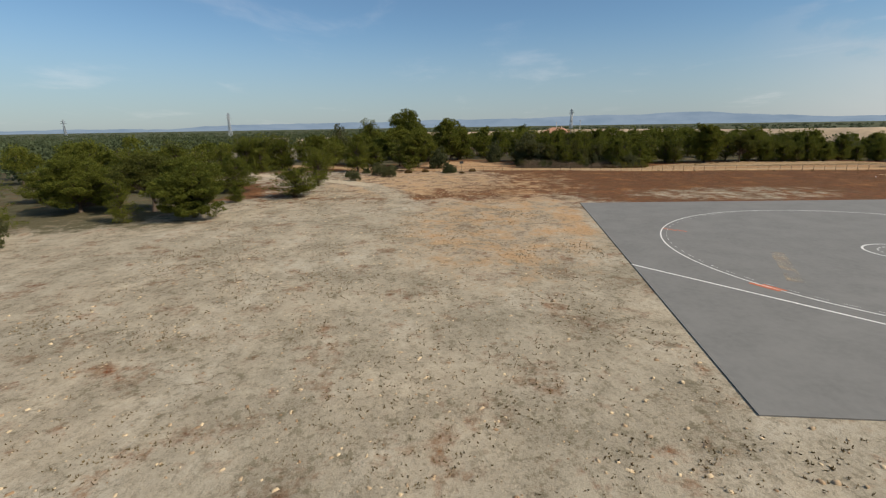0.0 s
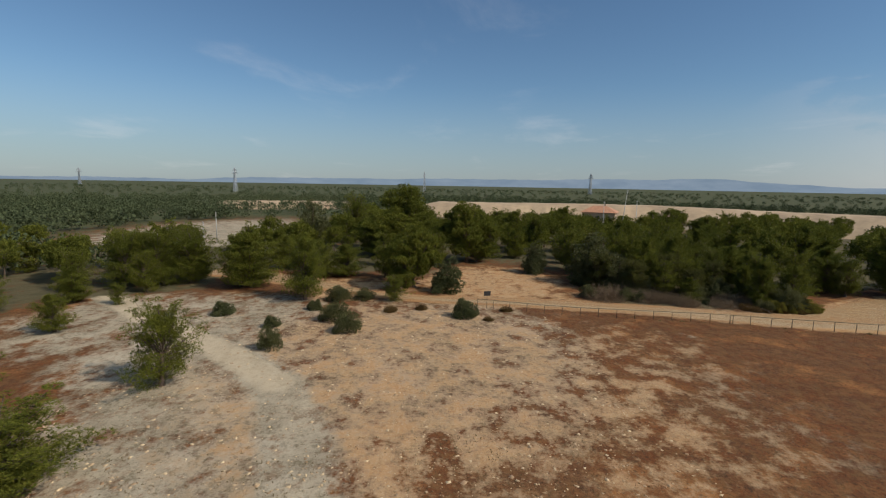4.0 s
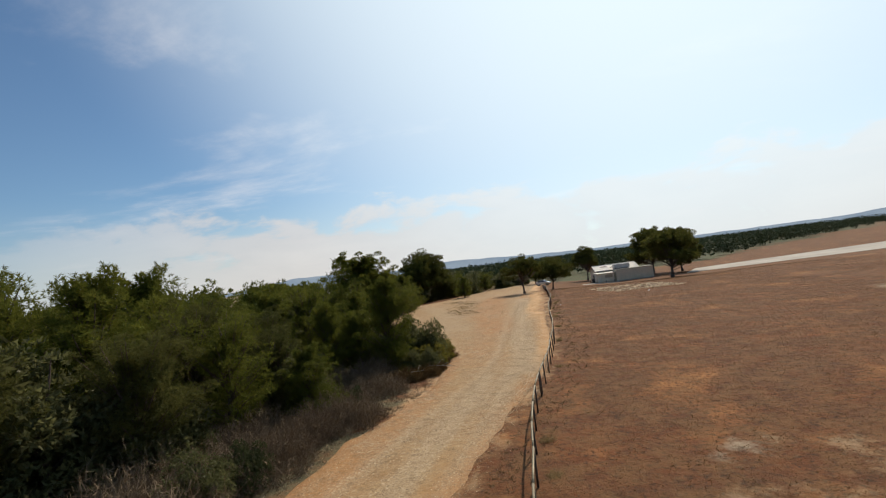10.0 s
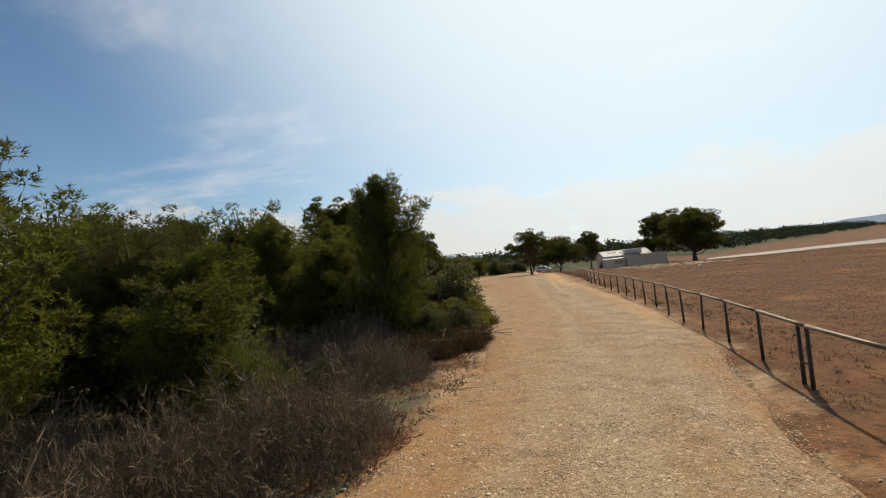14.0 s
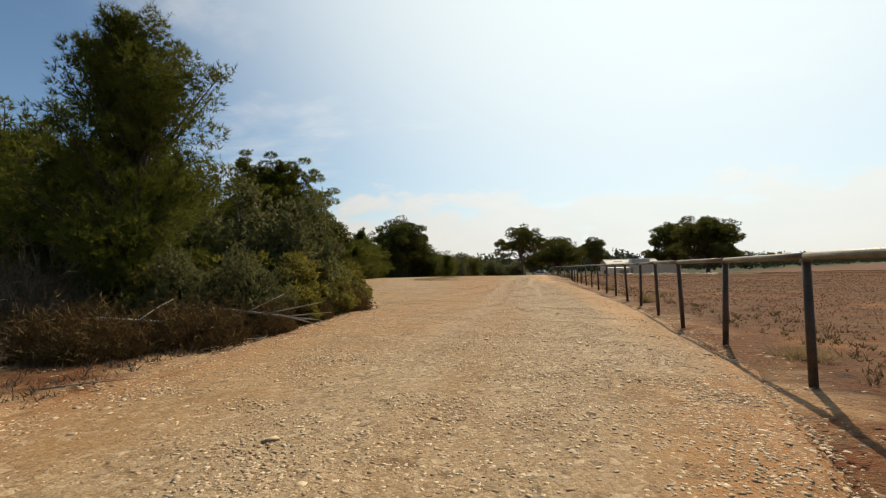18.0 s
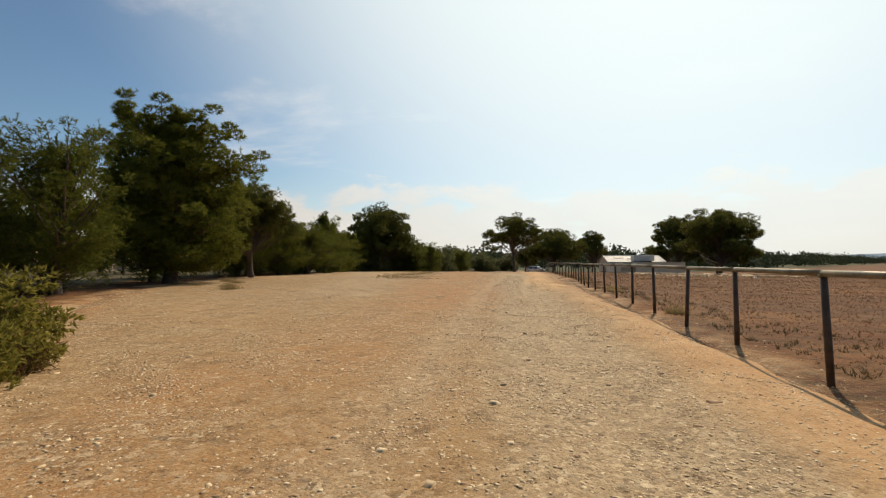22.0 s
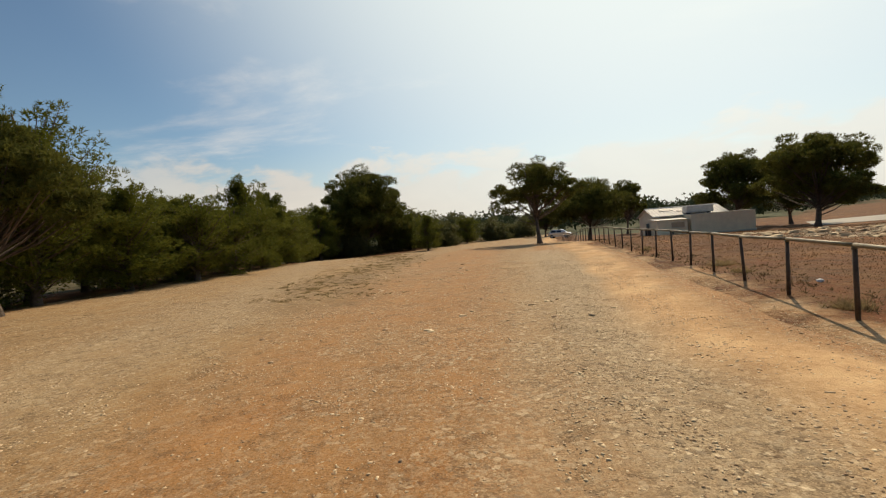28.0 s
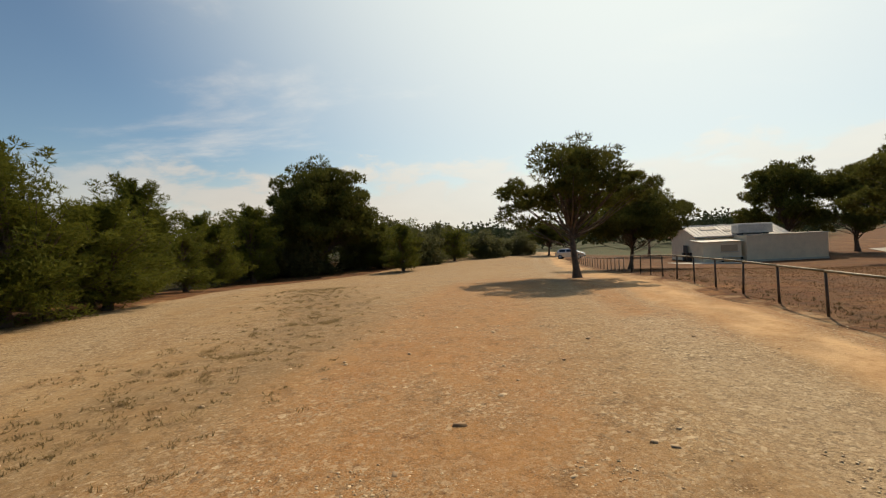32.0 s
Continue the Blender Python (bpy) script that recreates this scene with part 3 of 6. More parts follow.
def tube(a, b, r0, r1, mat, name="tube", sides=10, bend=0.0, rings=1):
    """A tapered round bar from a to b."""
    a, b = Vector(a), Vector(b)
    d = (b - a)
    q = d.to_track_quat("Z", "Y").to_matrix()
    verts, faces = [], []
    for i in range(rings + 1):
        s = i / rings
        c = a + d * s + q @ Vector((math.sin(s * math.pi) * bend, 0, 0))
        r = r0 + (r1 - r0) * s
        for k in range(sides):
            g = 2 * math.pi * k / sides
            verts.append(c + q @ Vector((r * math.cos(g), r * math.sin(g), 0)))
    for i in range(rings):
        for k in range(sides):
            n = (k + 1) % sides
            faces.append((i * sides + k, i * sides + n, (i + 1) * sides + n, (i + 1) * sides + k))
    faces.append(tuple(range(sides - 1, -1, -1)))
    faces.append(tuple(rings * sides + k for k in range(sides)))
    return mesh_of(name, verts, faces, mat, True)


# ---- the lie of the land ----
def smooth_step(a, b, v):
    s = np.clip((np.asarray(v, float) - a) / (b - a), 0, 1)
    return s * s * (3 - 2 * s)


def land(x, y):
    """Height of the ground: level, with a gentle fall towards the hut."""
    x, y = np.asarray(x, float), np.asarray(y, float)
    far = 1 - smooth_step(300, 900, np.hypot(x, y))
    return (-1.15 * smooth_step(62, 98, y) - 0.75 * smooth_step(15, 42, x) * smooth_step(45, 85, y)) * far


def land_at(x, y):
    return float(land(x, y))


def rough_land(x, y):
    """Fine unevenness of bare ground."""
    return (0.05 * np.sin(0.31 * x + 1.3 * np.sin(0.17 * y)) * np.sin(0.27 * y + 0.9 * np.sin(0.21 * x))
            + 0.018 * np.sin(1.7 * x + 0.6 * np.sin(1.1 * y)) * np.sin(1.45 * y + 0.7))


ROAD_LEFT = [(-34, -78), (-27, -64), (-19, -53), (-12.5, -44.5), (-10.5, -40), (-10, -31), (-9.1, -21.6), (-7.2, -12), (-5.3, -4.5),
             (-2.9, 0.5), (-2.2, 4), (-1.9, 8.5), (-2.2, 12.5), (-6.3, 19.5), (-10.5, 29), (-13.2, 44), (-11.5, 56), (-9.5, 66), (-10, 80), (-4, 96), (2, 118), (6, 150)]
ROAD_RIGHT = [(-27, -82), (-20, -66), (-13.1, -51.5), (-8.5, -43), (-6.4, -37.5), (-6.0, -31.5), (-4.3, -23.3), (-2.7, -14.4), (-1.1, -9), (0.6, -4.5),
              (2.6, 0.6), (3.95, 4), (5.15, 8.5), (5.75, 12), (6.7, 18), (8.2, 28), (11.2, 44), (13.0, 56), (14.4, 66), (16.6, 80), (20, 100), (24, 120), (30, 150)]


def resample(line, n):
    p = np.array(line, float)
    s = np.r_[0, np.cumsum(np.hypot(*np.diff(p, axis=0).T))]
    g = np.linspace(0, s[-1], n)
    out = np.c_[np.interp(g, s, p[:, 0]), np.interp(g, s, p[:, 1])]
    for _ in range(6):
        out[1:-1] = (out[:-2] + 2 * out[1:-1] + out[2:]) / 4
    return out


NS = 520
# match both borders by their y, so that the cross lines stay square to the road
EL, ER = resample(ROAD_LEFT, 2000), resample(ROAD_RIGHT, 2000)
LY = np.linspace(-76, 146, NS)
LX = np.interp(LY, EL[:, 1], EL[:, 0])
RX = np.interp(LY, ER[:, 1], ER[:, 0])


def road_span(y):
    return np.interp(y, LY, LX), np.interp(y, LY, RX)


def road_mask(x, y, soft=0.5):
    a, b = road_span(y)
    inside = np.minimum(x - a, b - x)
    return smooth_step(-soft, soft, inside) * ((y > -76) & (y < 146))


def grow(lo, hi, step, far, n):
    """Fine steps from lo to hi, then growing ones out to far."""
    mid = np.arange(lo, hi + step / 2, step)
    g = np.geomspace(step, far, n)
    return np.r_[(lo - g)[::-1], mid, hi + g]


def blob(x, y, cx, cy, rx, ry, turn=0.0, soft=0.5):
    c, s = math.cos(radians(turn)), math.sin(radians(turn))
    u, v = ((x - cx) * c + (y - cy) * s) / rx, (-(x - cx) * s + (y - cy) * c) / ry
    return 1 - smooth_step(1 - soft, 1 + soft, np.hypot(u, v))


def strip(x, y, line, half):
    """Mask of a worn band along a line of points."""
    best = np.full(np.shape(x), 1e9)
    for (ax, ay), (bx, by) in zip(line, line[1:]):
        dx, dy = bx - ax, by - ay
        s = np.clip(((x - ax) * dx + (y - ay) * dy) / (dx * dx + dy * dy), 0, 1)
        best = np.minimum(best, np.hypot(x - ax - s * dx, y - ay - s * dy))
    return smooth_step(half * 1.35, half * 0.55, best)


def road_height(x, y):
    """Top of the track: cambered borders, worn ruts and a fine roll."""
    a, e = road_span(y)
    a, e = a - 0.25, e + 0.25
    main = e - 3.1 - 0.4 * smooth_step(10, 40, y)
    rut = np.exp(-((x - main - 0.85) / 0.34) ** 2) + np.exp(-((x - main + 0.85) / 0.34) ** 2)
    z = land(x, y) + 0.5 * rough_land(x, y) - 0.035 + 0.065 * smooth_step(0, 0.8, np.minimum(x - a, e - x)) - 0.025 * rut
    return z + 0.010 * np.sin(3.1 * x + 1.1 * np.sin(2.3 * y)) * np.sin(2.7 * y + np.sin(1.9 * x)), rut


def build_ground():
    gx, gy = grow(-62, 128, 0.8, 4300, 34), grow(-102, 126, 0.8, 4300, 34)
    x, y = np.meshgrid(gx, gy)
    near = 1 - smooth_step(60, 160, np.hypot(x - 30, y - 10))
    z = land(x, y) + rough_land(x, y) * near - 0.10 * road_mask(x, y, 0.35) - 0.02
    court = ((x > 44) & (x < 108) & (y > -34) & (y < 40))
    z = np.where(court, land(x, y) - 0.025, z)
    n, k = len(gy), len(gx)
    i = np.arange(n * k).reshape(n, k)
    faces = np.stack([i[:-1, :-1], i[:-1, 1:], i[1:, 1:], i[1:, :-1]], -1).reshape(-1, 4)
    me = indexed_mesh("ground", np.stack([x, y, z], -1).reshape(-1, 3), faces, GROUND, True)
    wob = 3.5 * np.sin(0.11 * x + 0.9) * np.sin(0.13 * y) + 1.5 * np.sin(0.37 * y + x * 0.2)
    # pale stony ground by the tarmac and the flying field's west end
    red = smooth_step(30, 46, x + wob) * smooth_step(-8, -24, y + wob * 0.5)
    red = np.maximum(red, 0.80 * blob(x, y, 22, -52, 20, 14))
    red = np.maximum(red, 0.85 * blob(x, y, 14, -62, 9, 8))
    red = np.maximum(red, 0.78 * blob(x, y, 12, -38, 20, 16))
    red = np.maximum(red, 0.72 * blob(x, y, 2, -62, 13, 15))
    red = np.maximum(red, 0.75 * blob(x, y, 2, -74, 13, 11))
    red = np.maximum(red, 1.35 * strip(x, y, [(-9, -82), (1.4, -71), (9.4, -60.8), (15, -54.8), (20, -50)], 2.1))
    red = np.maximum(red, 0.95 * strip(x, y, [(17, -53), (24, -48), (34, -45), (48, -43)], 2.6))
    red = np.maximum(red, 0.30 * blob(x, y, 20, -22, 22, 15, 0, 0.8))
    red = np.maximum(red, 0.50 * blob(x, y, 41, 6, 7, 17))
    red = np.maximum(red, 0.5 * blob(x, y, 28, 52, 6, 4))
    red = np.maximum(red, 0.42 * blob(x, y, 7.5, -9, 1.3, 0.6, 30))
    red = np.maximum(red, 0.2 * blob(x, y, -6, 5, 5, 14))
    red = np.maximum(red, 0.95 * blob(x, y, -93, -100, 55, 34))
    red = np.maximum(red, 0.95 * smooth_step(-105, -130, x) * smooth_step(-230, -190, x) * smooth_step(-40, -10, y))
    # orange earth: the clearing, the cut edges and worn paths
    green = 0.9 * blob(x, y, -20, -27, 15, 12)
    green = np.maximum(green, 0.50 * blob(x, y, 58, -33, 21, 11, -8))
    green = np.maximum(green, 0.72 * strip(x, y, [(50, -22.5), (58, -24.5), (64, -26)], 1.6))
    green = np.maximum(green, 0.5 * blob(x, y, 44, -26, 6, 8))
    green = np.maximum(green, 0.62 * blob(x, y, 15, -40, 22, 17))
    green = np.maximum(green, 0.44 * blob(x, y, 24, -24, 20, 11, 0, 0.8))
    green = np.maximum(green, 0.36 * blob(x, y, 12, -17, 10, 9, 0, 0.8))
    green = np.maximum(green, 0.7 * blob(x, y, -15, -50, 8, 9))
    green = np.maximum(green, (0.38 + 0.3 * smooth_step(16, 30, y)) * smooth_step(1.2, 0.2, np.abs(x - road_span(y)[1] - 0.2)) * (y > -40) * (y < 100))
    green = np.maximum(green, 0.66 * smooth_step(1.6, 0.3, np.abs(x - road_span(y)[0] + 0.2)) * (y > -60) * (y < 70))
    # woodland floor west of the road and scrub beyond the field
    blue = smooth_step(-22, -32, x + wob) * (1 - 0.9 * blob(x, y, -26, -26, 16, 12))
    blue = np.maximum(blue, smooth_step(-66, -76, y + wob + 16 * smooth_step(-14, -6, x) * smooth_step(24, 14, x)) * smooth_step(62, 50, x))
    blue = np.maximum(blue, 0.9 * smooth_step(-3.0, -5.2, x) * smooth_step(-14, -8, y) * smooth_step(20, 14, y))
    blue = np.maximum(blue, smooth_step(-14, -20, x) * smooth_step(10, 18, y))
    blue = np.maximum(blue, smooth_step(135, 170, x)); blue = np.maximum(blue, smooth_step(125, 150, y))
    blue = blue * (1 - np.clip(red * 1.3 * (x < -60), 0, 1))
    bearing = np.degrees(np.arctan2(x - 3.5, y + 26.6))
    reach = np.interp(bearing, [12, 20, 27, 37, 41.5, 44, 90], [120, 185, 200, 385, 715, 1500, 1500])
    open_east = smooth_step(12, 17, bearing) * smooth_step(95, 85, bearing) * smooth_step(1.06, 0.96, np.hypot(x - 3.5, y + 26.6) / reach)
    blue = blue * (1 - open_east)
    canopy = np.maximum(smooth_step(150, 200, np.hypot(x, y)), smooth_step(150, 165, x + y) * smooth_step(122, 132, y + 0.2 * x))
    canopy = canopy * (1 - open_east)
    blue = np.maximum(blue, canopy * (1 - np.clip(red * 1.3 * (x < -60), 0, 1)))
    path = strip(x, y, [(-9, -82), (1.4, -71), (9.4, -60.8), (15, -54.8), (20, -50), (29, -46), (44, -42)], 2.2)
    green = green * (1 - 0.9 * path)
    zone = np.stack([red, green, np.clip(blue, 0, 1), canopy], -1).reshape(-1, 4)
    at = me.attributes.new("zone", "FLOAT_COLOR", "POINT")
    at.data.foreach_set("color", zone.astype(np.float32).ravel())
    tagged(new("ground", me), "dry red-brown and pale stony ground with sparse grass", "ground", kind="structure")


def build_road():
    w = 48
    v = np.linspace(0, 1, w)
    rng = np.random.default_rng(5)
    j = np.cumsum(rng.normal(0, 0.11, (2, NS)), axis=1)
    j = np.stack([np.convolve(r - np.convolve(r, np.ones(41) / 41, "same"), np.ones(3) / 3, "same") for r in j])
    a, b = LX + j[0] - 0.25, RX + j[1] + 0.25
    x = a[:, None] + (b - a)[:, None] * v[None]
    y = np.repeat(LY[:, None], w, 1) + 0 * x
    d = np.minimum(x - a[:, None], b[:, None] - x)
    z, rut = road_height(x, y)
    z = np.where(d < 0.02, z - 0.04, z)
    i = np.arange(NS * w).reshape(NS, w)
    faces = np.stack([i[:-1, :-1], i[:-1, 1:], i[1:, 1:], i[1:, :-1]], -1).reshape(-1, 4)
    me = indexed_mesh("road", np.stack([x, y, z], -1).reshape(-1, 3), faces, ROAD, True)
    red = 0.55 * np.clip(rut, 0, 1)
    lumps = 0.5 + 0.5 * np.sin(1.9 * x + 1.7 * np.sin(0.8 * y)) * np.sin(1.3 * y + 1.1 * np.sin(1.4 * x))
    red = np.maximum(red, (0.30 + 0.25 * lumps) * strip(x, y, [(-9, 78), (-8.0, 66), (-4.9, 55.5), (-3.3, 47), (-2.3, 42), (-2.0, 32), (-1.2, 26)], 1.5))
    red = np.maximum(red, (0.70 + 0.30 * lumps) * strip(x, y, [(3.0, 4), (3.5, 8), (4.0, 14), (4.7, 20), (5.7, 27), (7.2, 38), (7.8, 42.5), (8.7, 48), (9.8, 57)], 0.95))
    red = np.maximum(red, 0.8 * strip(x, y, [(-8, -36), (-6.2, -26), (-3.6, -12), (-0.9, -2), (0.6, 4)], 0.55))
    red = np.maximum(red, 0.7 * strip(x, y, [(-6.2, -36), (-4.4, -26), (-1.9, -12), (0.8, -2.5), (2.0, 4)], 0.5))
    side = b[:, None] - x
    verge = smooth_step(2.55, 1.95, side + 0.25 * (lumps - 0.5)) * smooth_step(24, 34, y) * smooth_step(0.55, 1.15, side + 0.5 * (lumps - 0.5)) * (1 - 0.75 * np.exp(-((side - 1.65) / 0.20) ** 2) * lumps)
    verge = np.maximum(verge, 0.5 * smooth_step(1.35, 0.8, side + 0.4 * (lumps - 0.5)) * smooth_step(4, 10, y) * smooth_step(34, 26, y))
    green = np.clip(verge, 0, 1)
    weedy = (0.30 + 0.45 * lumps) * strip(x, y, [(0.5, 41.5), (-0.3, 45), (-0.7, 49), (0.3, 54), (1.4, 60), (-1.0, 67), (-2.0, 73)], 1.7) + 0.45 * blob(x, y, -8.5, 33, 3.5, 8) + 0.55 * lumps * blob(x, y, 0.3, 47, 2.4, 1.8)
    orange = (0.72 + 0.28 * lumps) * strip(x, y, [(2.9, 22), (3.3, 30), (3.2, 40), (3.7, 48), (5.2, 60), (8.0, 72)], 2.5)
    orange = np.maximum(orange, 0.9 * strip(x, y, [(10.2, 56), (11.5, 64), (13.5, 76)], 1.6))
    orange = np.maximum(orange, (0.25 + 0.45 * lumps) * strip(x, y, [(0.4, 8), (1.4, 16), (2.4, 22)], 1.6))
    orange = np.maximum(orange, 0.75 * strip(x, y, [(-9.2, -34), (-7.6, -20), (-4.6, -6), (-2.6, 1)], 0.9))
    orange = np.maximum(orange, 0.85 * strip(x, y, [(-3.4, 2.5), (-2.0, 6.5), (-1.4, 10)], 0.8))
    orange = np.maximum(orange, 0.8 * strip(x, y, [(3.6, 0), (4.6, 4.5), (5.4, 9)], 0.8))
    orange = np.maximum(orange, 0.95 * smooth_step(1.5, 0.2, d))
    red = red * (1 - 0.7 * smooth_step(1.2, 0.2, d))
    zone = np.stack([red, green, np.clip(weedy, 0, 1), orange], -1).reshape(-1, 4)
    at = me.attributes.new("zone", "FLOAT_COLOR", "POINT")
    at.data.foreach_set("color", zone.astype(np.float32).ravel())
    tagged(new("road", me), "wide tan gravel track with pale wheel ruts", "dirt road", kind="structure")


build_ground()
build_road()


# ---- tarmac flying circle ----
def sheet(name, corners, z, mat, label, category, step=4):
    """A flat four-cornered slab, 5 cm thick."""
    c = [Vector((*p, 0)) for p in corners]
    verts, faces = [], []
    for i in range(step + 1):
        for k in range(step + 1):
            a = c[0].lerp(c[1], i / step)
            b = c[3].lerp(c[2], i / step)
            p = a.lerp(b, k / step)
            verts.append((p.x, p.y, land_at(p.x, p.y) + z))
    n = step + 1
    for i in range(step):
        for k in range(step):
            faces.append((i * n + k, (i + 1) * n + k, (i + 1) * n + k + 1, i * n + k + 1))
    bm = bmesh.new()
    me = mesh_of(name, verts, faces, mat)
    bm.from_mesh(me)
    edge = [e for e in bm.edges if e.is_boundary]
    made = bmesh.ops.extrude_edge_only(bm, edges=edge)["geom"]
    for g in made:
        if isinstance(g, bmesh.types.BMVert):
            g.co.z -= 0.12
    bm.to_mesh(me)
    bm.free()
    return tagged(new(name, me), label, category, kind="structure")


COURT = [(46.5, -19.4), (94.0, -29.8), (102.5, 21.0), (51.5, 32.0)]
sheet("tarmac_pad", COURT, 0.035, ASPHALT, "grey tarmac pad for control-line model flying", "tarmac", 12)


def ring(name, cx, cy, r, width, mat, label, dash=0, wobble=0.0):
    verts, faces, n = [], [], 160
    for i in range(n + 1):
        g = 2 * math.pi * i / n
        rr = r + wobble * math.sin(5 * g)
        for q in (rr - width / 2, rr + width / 2):
            x, y = cx + q * math.cos(g), cy + q * math.sin(g)
            verts.append((x, y, land_at(x, y) + 0.0405))
    for i in range(n):
        if dash and (i // dash) % 2:
            continue
        faces.append((2 * i, 2 * i + 1, 2 * i + 3, 2 * i + 2))
    tagged(new(name, mesh_of(name, verts, faces, mat)), label, "painted marking", "markings on the tarmac", "structure")


def stripe(name, a, b, width, mat, label, z=0.0405):
    a, b = Vector((*a, 0)), Vector((*b, 0))
    s = (b - a).normalized().cross(Vector((0, 0, 1))) * width / 2
    verts, faces, n = [], [], 12
    for i in range(n + 1):
        p = a.lerp(b, i / n)
        for q in (p - s, p + s):
            verts.append((q.x, q.y, land_at(q.x, q.y) + z))
        if i:
            faces.append((2 * i - 2, 2 * i, 2 * i + 1, 2 * i - 1))
    tagged(new(name, mesh_of(name, verts, faces, mat)), label, "painted marking", "markings on the tarmac", "structure")


ring("flying_circle_line", 74.6, -1.5, 19.1, 0.12, PAINT, "large white flying circle painted on grey tarmac")
ring("flying_circle_dots", 74.6, -1.5, 18.6, 0.03, PAINT, "thin dotted white ring inside the flying circle", 1)
ring("pilot_circle_line", 74.6, -2.9, 2.7, 0.16, PAINT, "small white pilot circle in the middle of the tarmac")
ring("pilot_circle_dashes", 74.6, -2.9, 1.75, 0.10, PAINT, "dashed white inner ring of the pilot circle", 4)
stripe("boundary_line", (75.2, -25.7), (97.6, -10.9), 0.18, PAINT, "straight white line across the tarmac corner")
def dust_material():
    m, t, p, o = material("pale_dust")
    f, _ = noise_fac(t, place_vec(t), 0.9, 6.0, 0.7, 0.40, 0.75)
    p.inputs["Base Color"].default_value = (0.46, 0.36, 0.24, 1)
    p.inputs["Roughness"].default_value = 0.95
    clear = t.nodes.new("ShaderNodeBsdfTransparent")
    both = t.nodes.new("ShaderNodeMixShader")
    t.links.new(math_node(t, "MULTIPLY", f, 0.7), both.inputs[0])
    t.links.new(clear.outputs[0], both.inputs[1])
    t.links.new(p.outputs[0], both.inputs[2])
    t.links.new(both.outputs[0], o.inputs[0])
    return m


stripe("dust_streak", (73.4, -12.8), (80.4, -17.0), 1.0, dust_material(), "pale dust blown over the tarmac", 0.044)
for a, b, w, words in (((80.2, -20.1), (81.9, -19.3), 0.30, "worn orange paint mark on the circle line"), ((80.6, -19.5), (81.9, -18.9), 0.22, "worn orange paint stroke beside the circle line"),
                       ((63.4, -16.9), (64.6, -16.2), 0.24, "faded orange paint mark on the circle line"), ((64.2, -16.1), (65.2, -15.5), 0.20, "faded orange paint stroke inside the circle")):
    stripe("orange_mark", a, b, w, ORANGE, words, 0.045)
sheet("concrete_strip", [(57, 98), (66, 112), (196, 142), (150, 95)], 0.02, RUNWAY, "long pale concrete strip beside the field", "runway", 20)


# ---- plants ----
def unit(v):
    return v / np.maximum(np.linalg.norm(v, axis=-1, keepdims=True), 1e-9)


def blades(rng, base, way, length, width, per):
    """Thin leaf triangles, a few in a tuft: one array (n, 3, 3)."""
    n = len(base)
    out = []
    for k in range(per):
        d = unit(way + rng.normal(0, 0.55, (n, 3)))
        side = unit(np.cross(d, rng.normal(0, 1, (n, 3)))) * (width * rng.uniform(0.6, 1.3, (n, 1)))
        tip = base + d * (length * rng.uniform(0.6, 1.35, (n, 1)))
        out.append(np.stack([base - side, base + side, tip], 1))
    return np.concatenate(out)


def clump_leaves(rng, centres, radii, each, length, width, per, flat=0.75, up=0.35):
    """Tufts scattered over and in round clumps."""
    c = np.repeat(centres, each, 0)
    r = np.repeat(radii, each)[:, None]
    d = unit(rng.normal(0, 1, c.shape))
    q = rng.uniform(0.45, 1.0, (len(c), 1)) ** 0.6
    p = c + d * r * q * np.array([1, 1, flat])
    way = unit(d + np.array([0, 0, up]))
    return blades(rng, p, way, length, width, per)


def limb_mesh(name, rng, height, r0, targets, mat, lean=(0.0, 0.0), top=0.92):
    """A tapered, slightly crooked trunk with limbs to the given points."""
    verts, faces = [], []

    def bar(points, radii, sides):
        start = len(verts)
        for p, r in zip(points, radii):
            for k in range(sides):
                g = 2 * math.pi * k / sides
                verts.append((p[0] + r * math.cos(g), p[1] + r * math.sin(g), p[2]))
        for i in range(len(points) - 1):
            for k in range(sides):
                n = (k + 1) % sides
                faces.append((start + i * sides + k, start + i * sides + n, start + (i + 1) * sides + n, start + (i + 1) * sides + k))

    n = 9
    s = np.linspace(0, 1, n)
    path = np.c_[lean[0] * s * height + 0.06 * height * np.sin(3.1 * s + rng.uniform(0, 6)) * s,
                 lean[1] * s * height + 0.06 * height * np.sin(2.7 * s + rng.uniform(0, 6)) * s, s * height * top - 0.15]
    bar(path, r0 * (1 - 0.85 * s) * np.where(s < 0.06, 1.5, 1.0), 9)
    for q in targets:
        h = np.clip(q[2] / height * 0.72, 0.10, 0.85)
        b = np.array([np.interp(h, s, path[:, a]) for a in range(3)])
        r = r0 * (1 - 0.85 * h) * 0.55
        mid = (b + q) / 2 + np.array([0, 0, -0.06 * np.linalg.norm(q - b)])
        bar([b, mid, q], [r, r * 0.65, r * 0.25], 5)
    return mesh_of(name, verts, faces, mat, True)


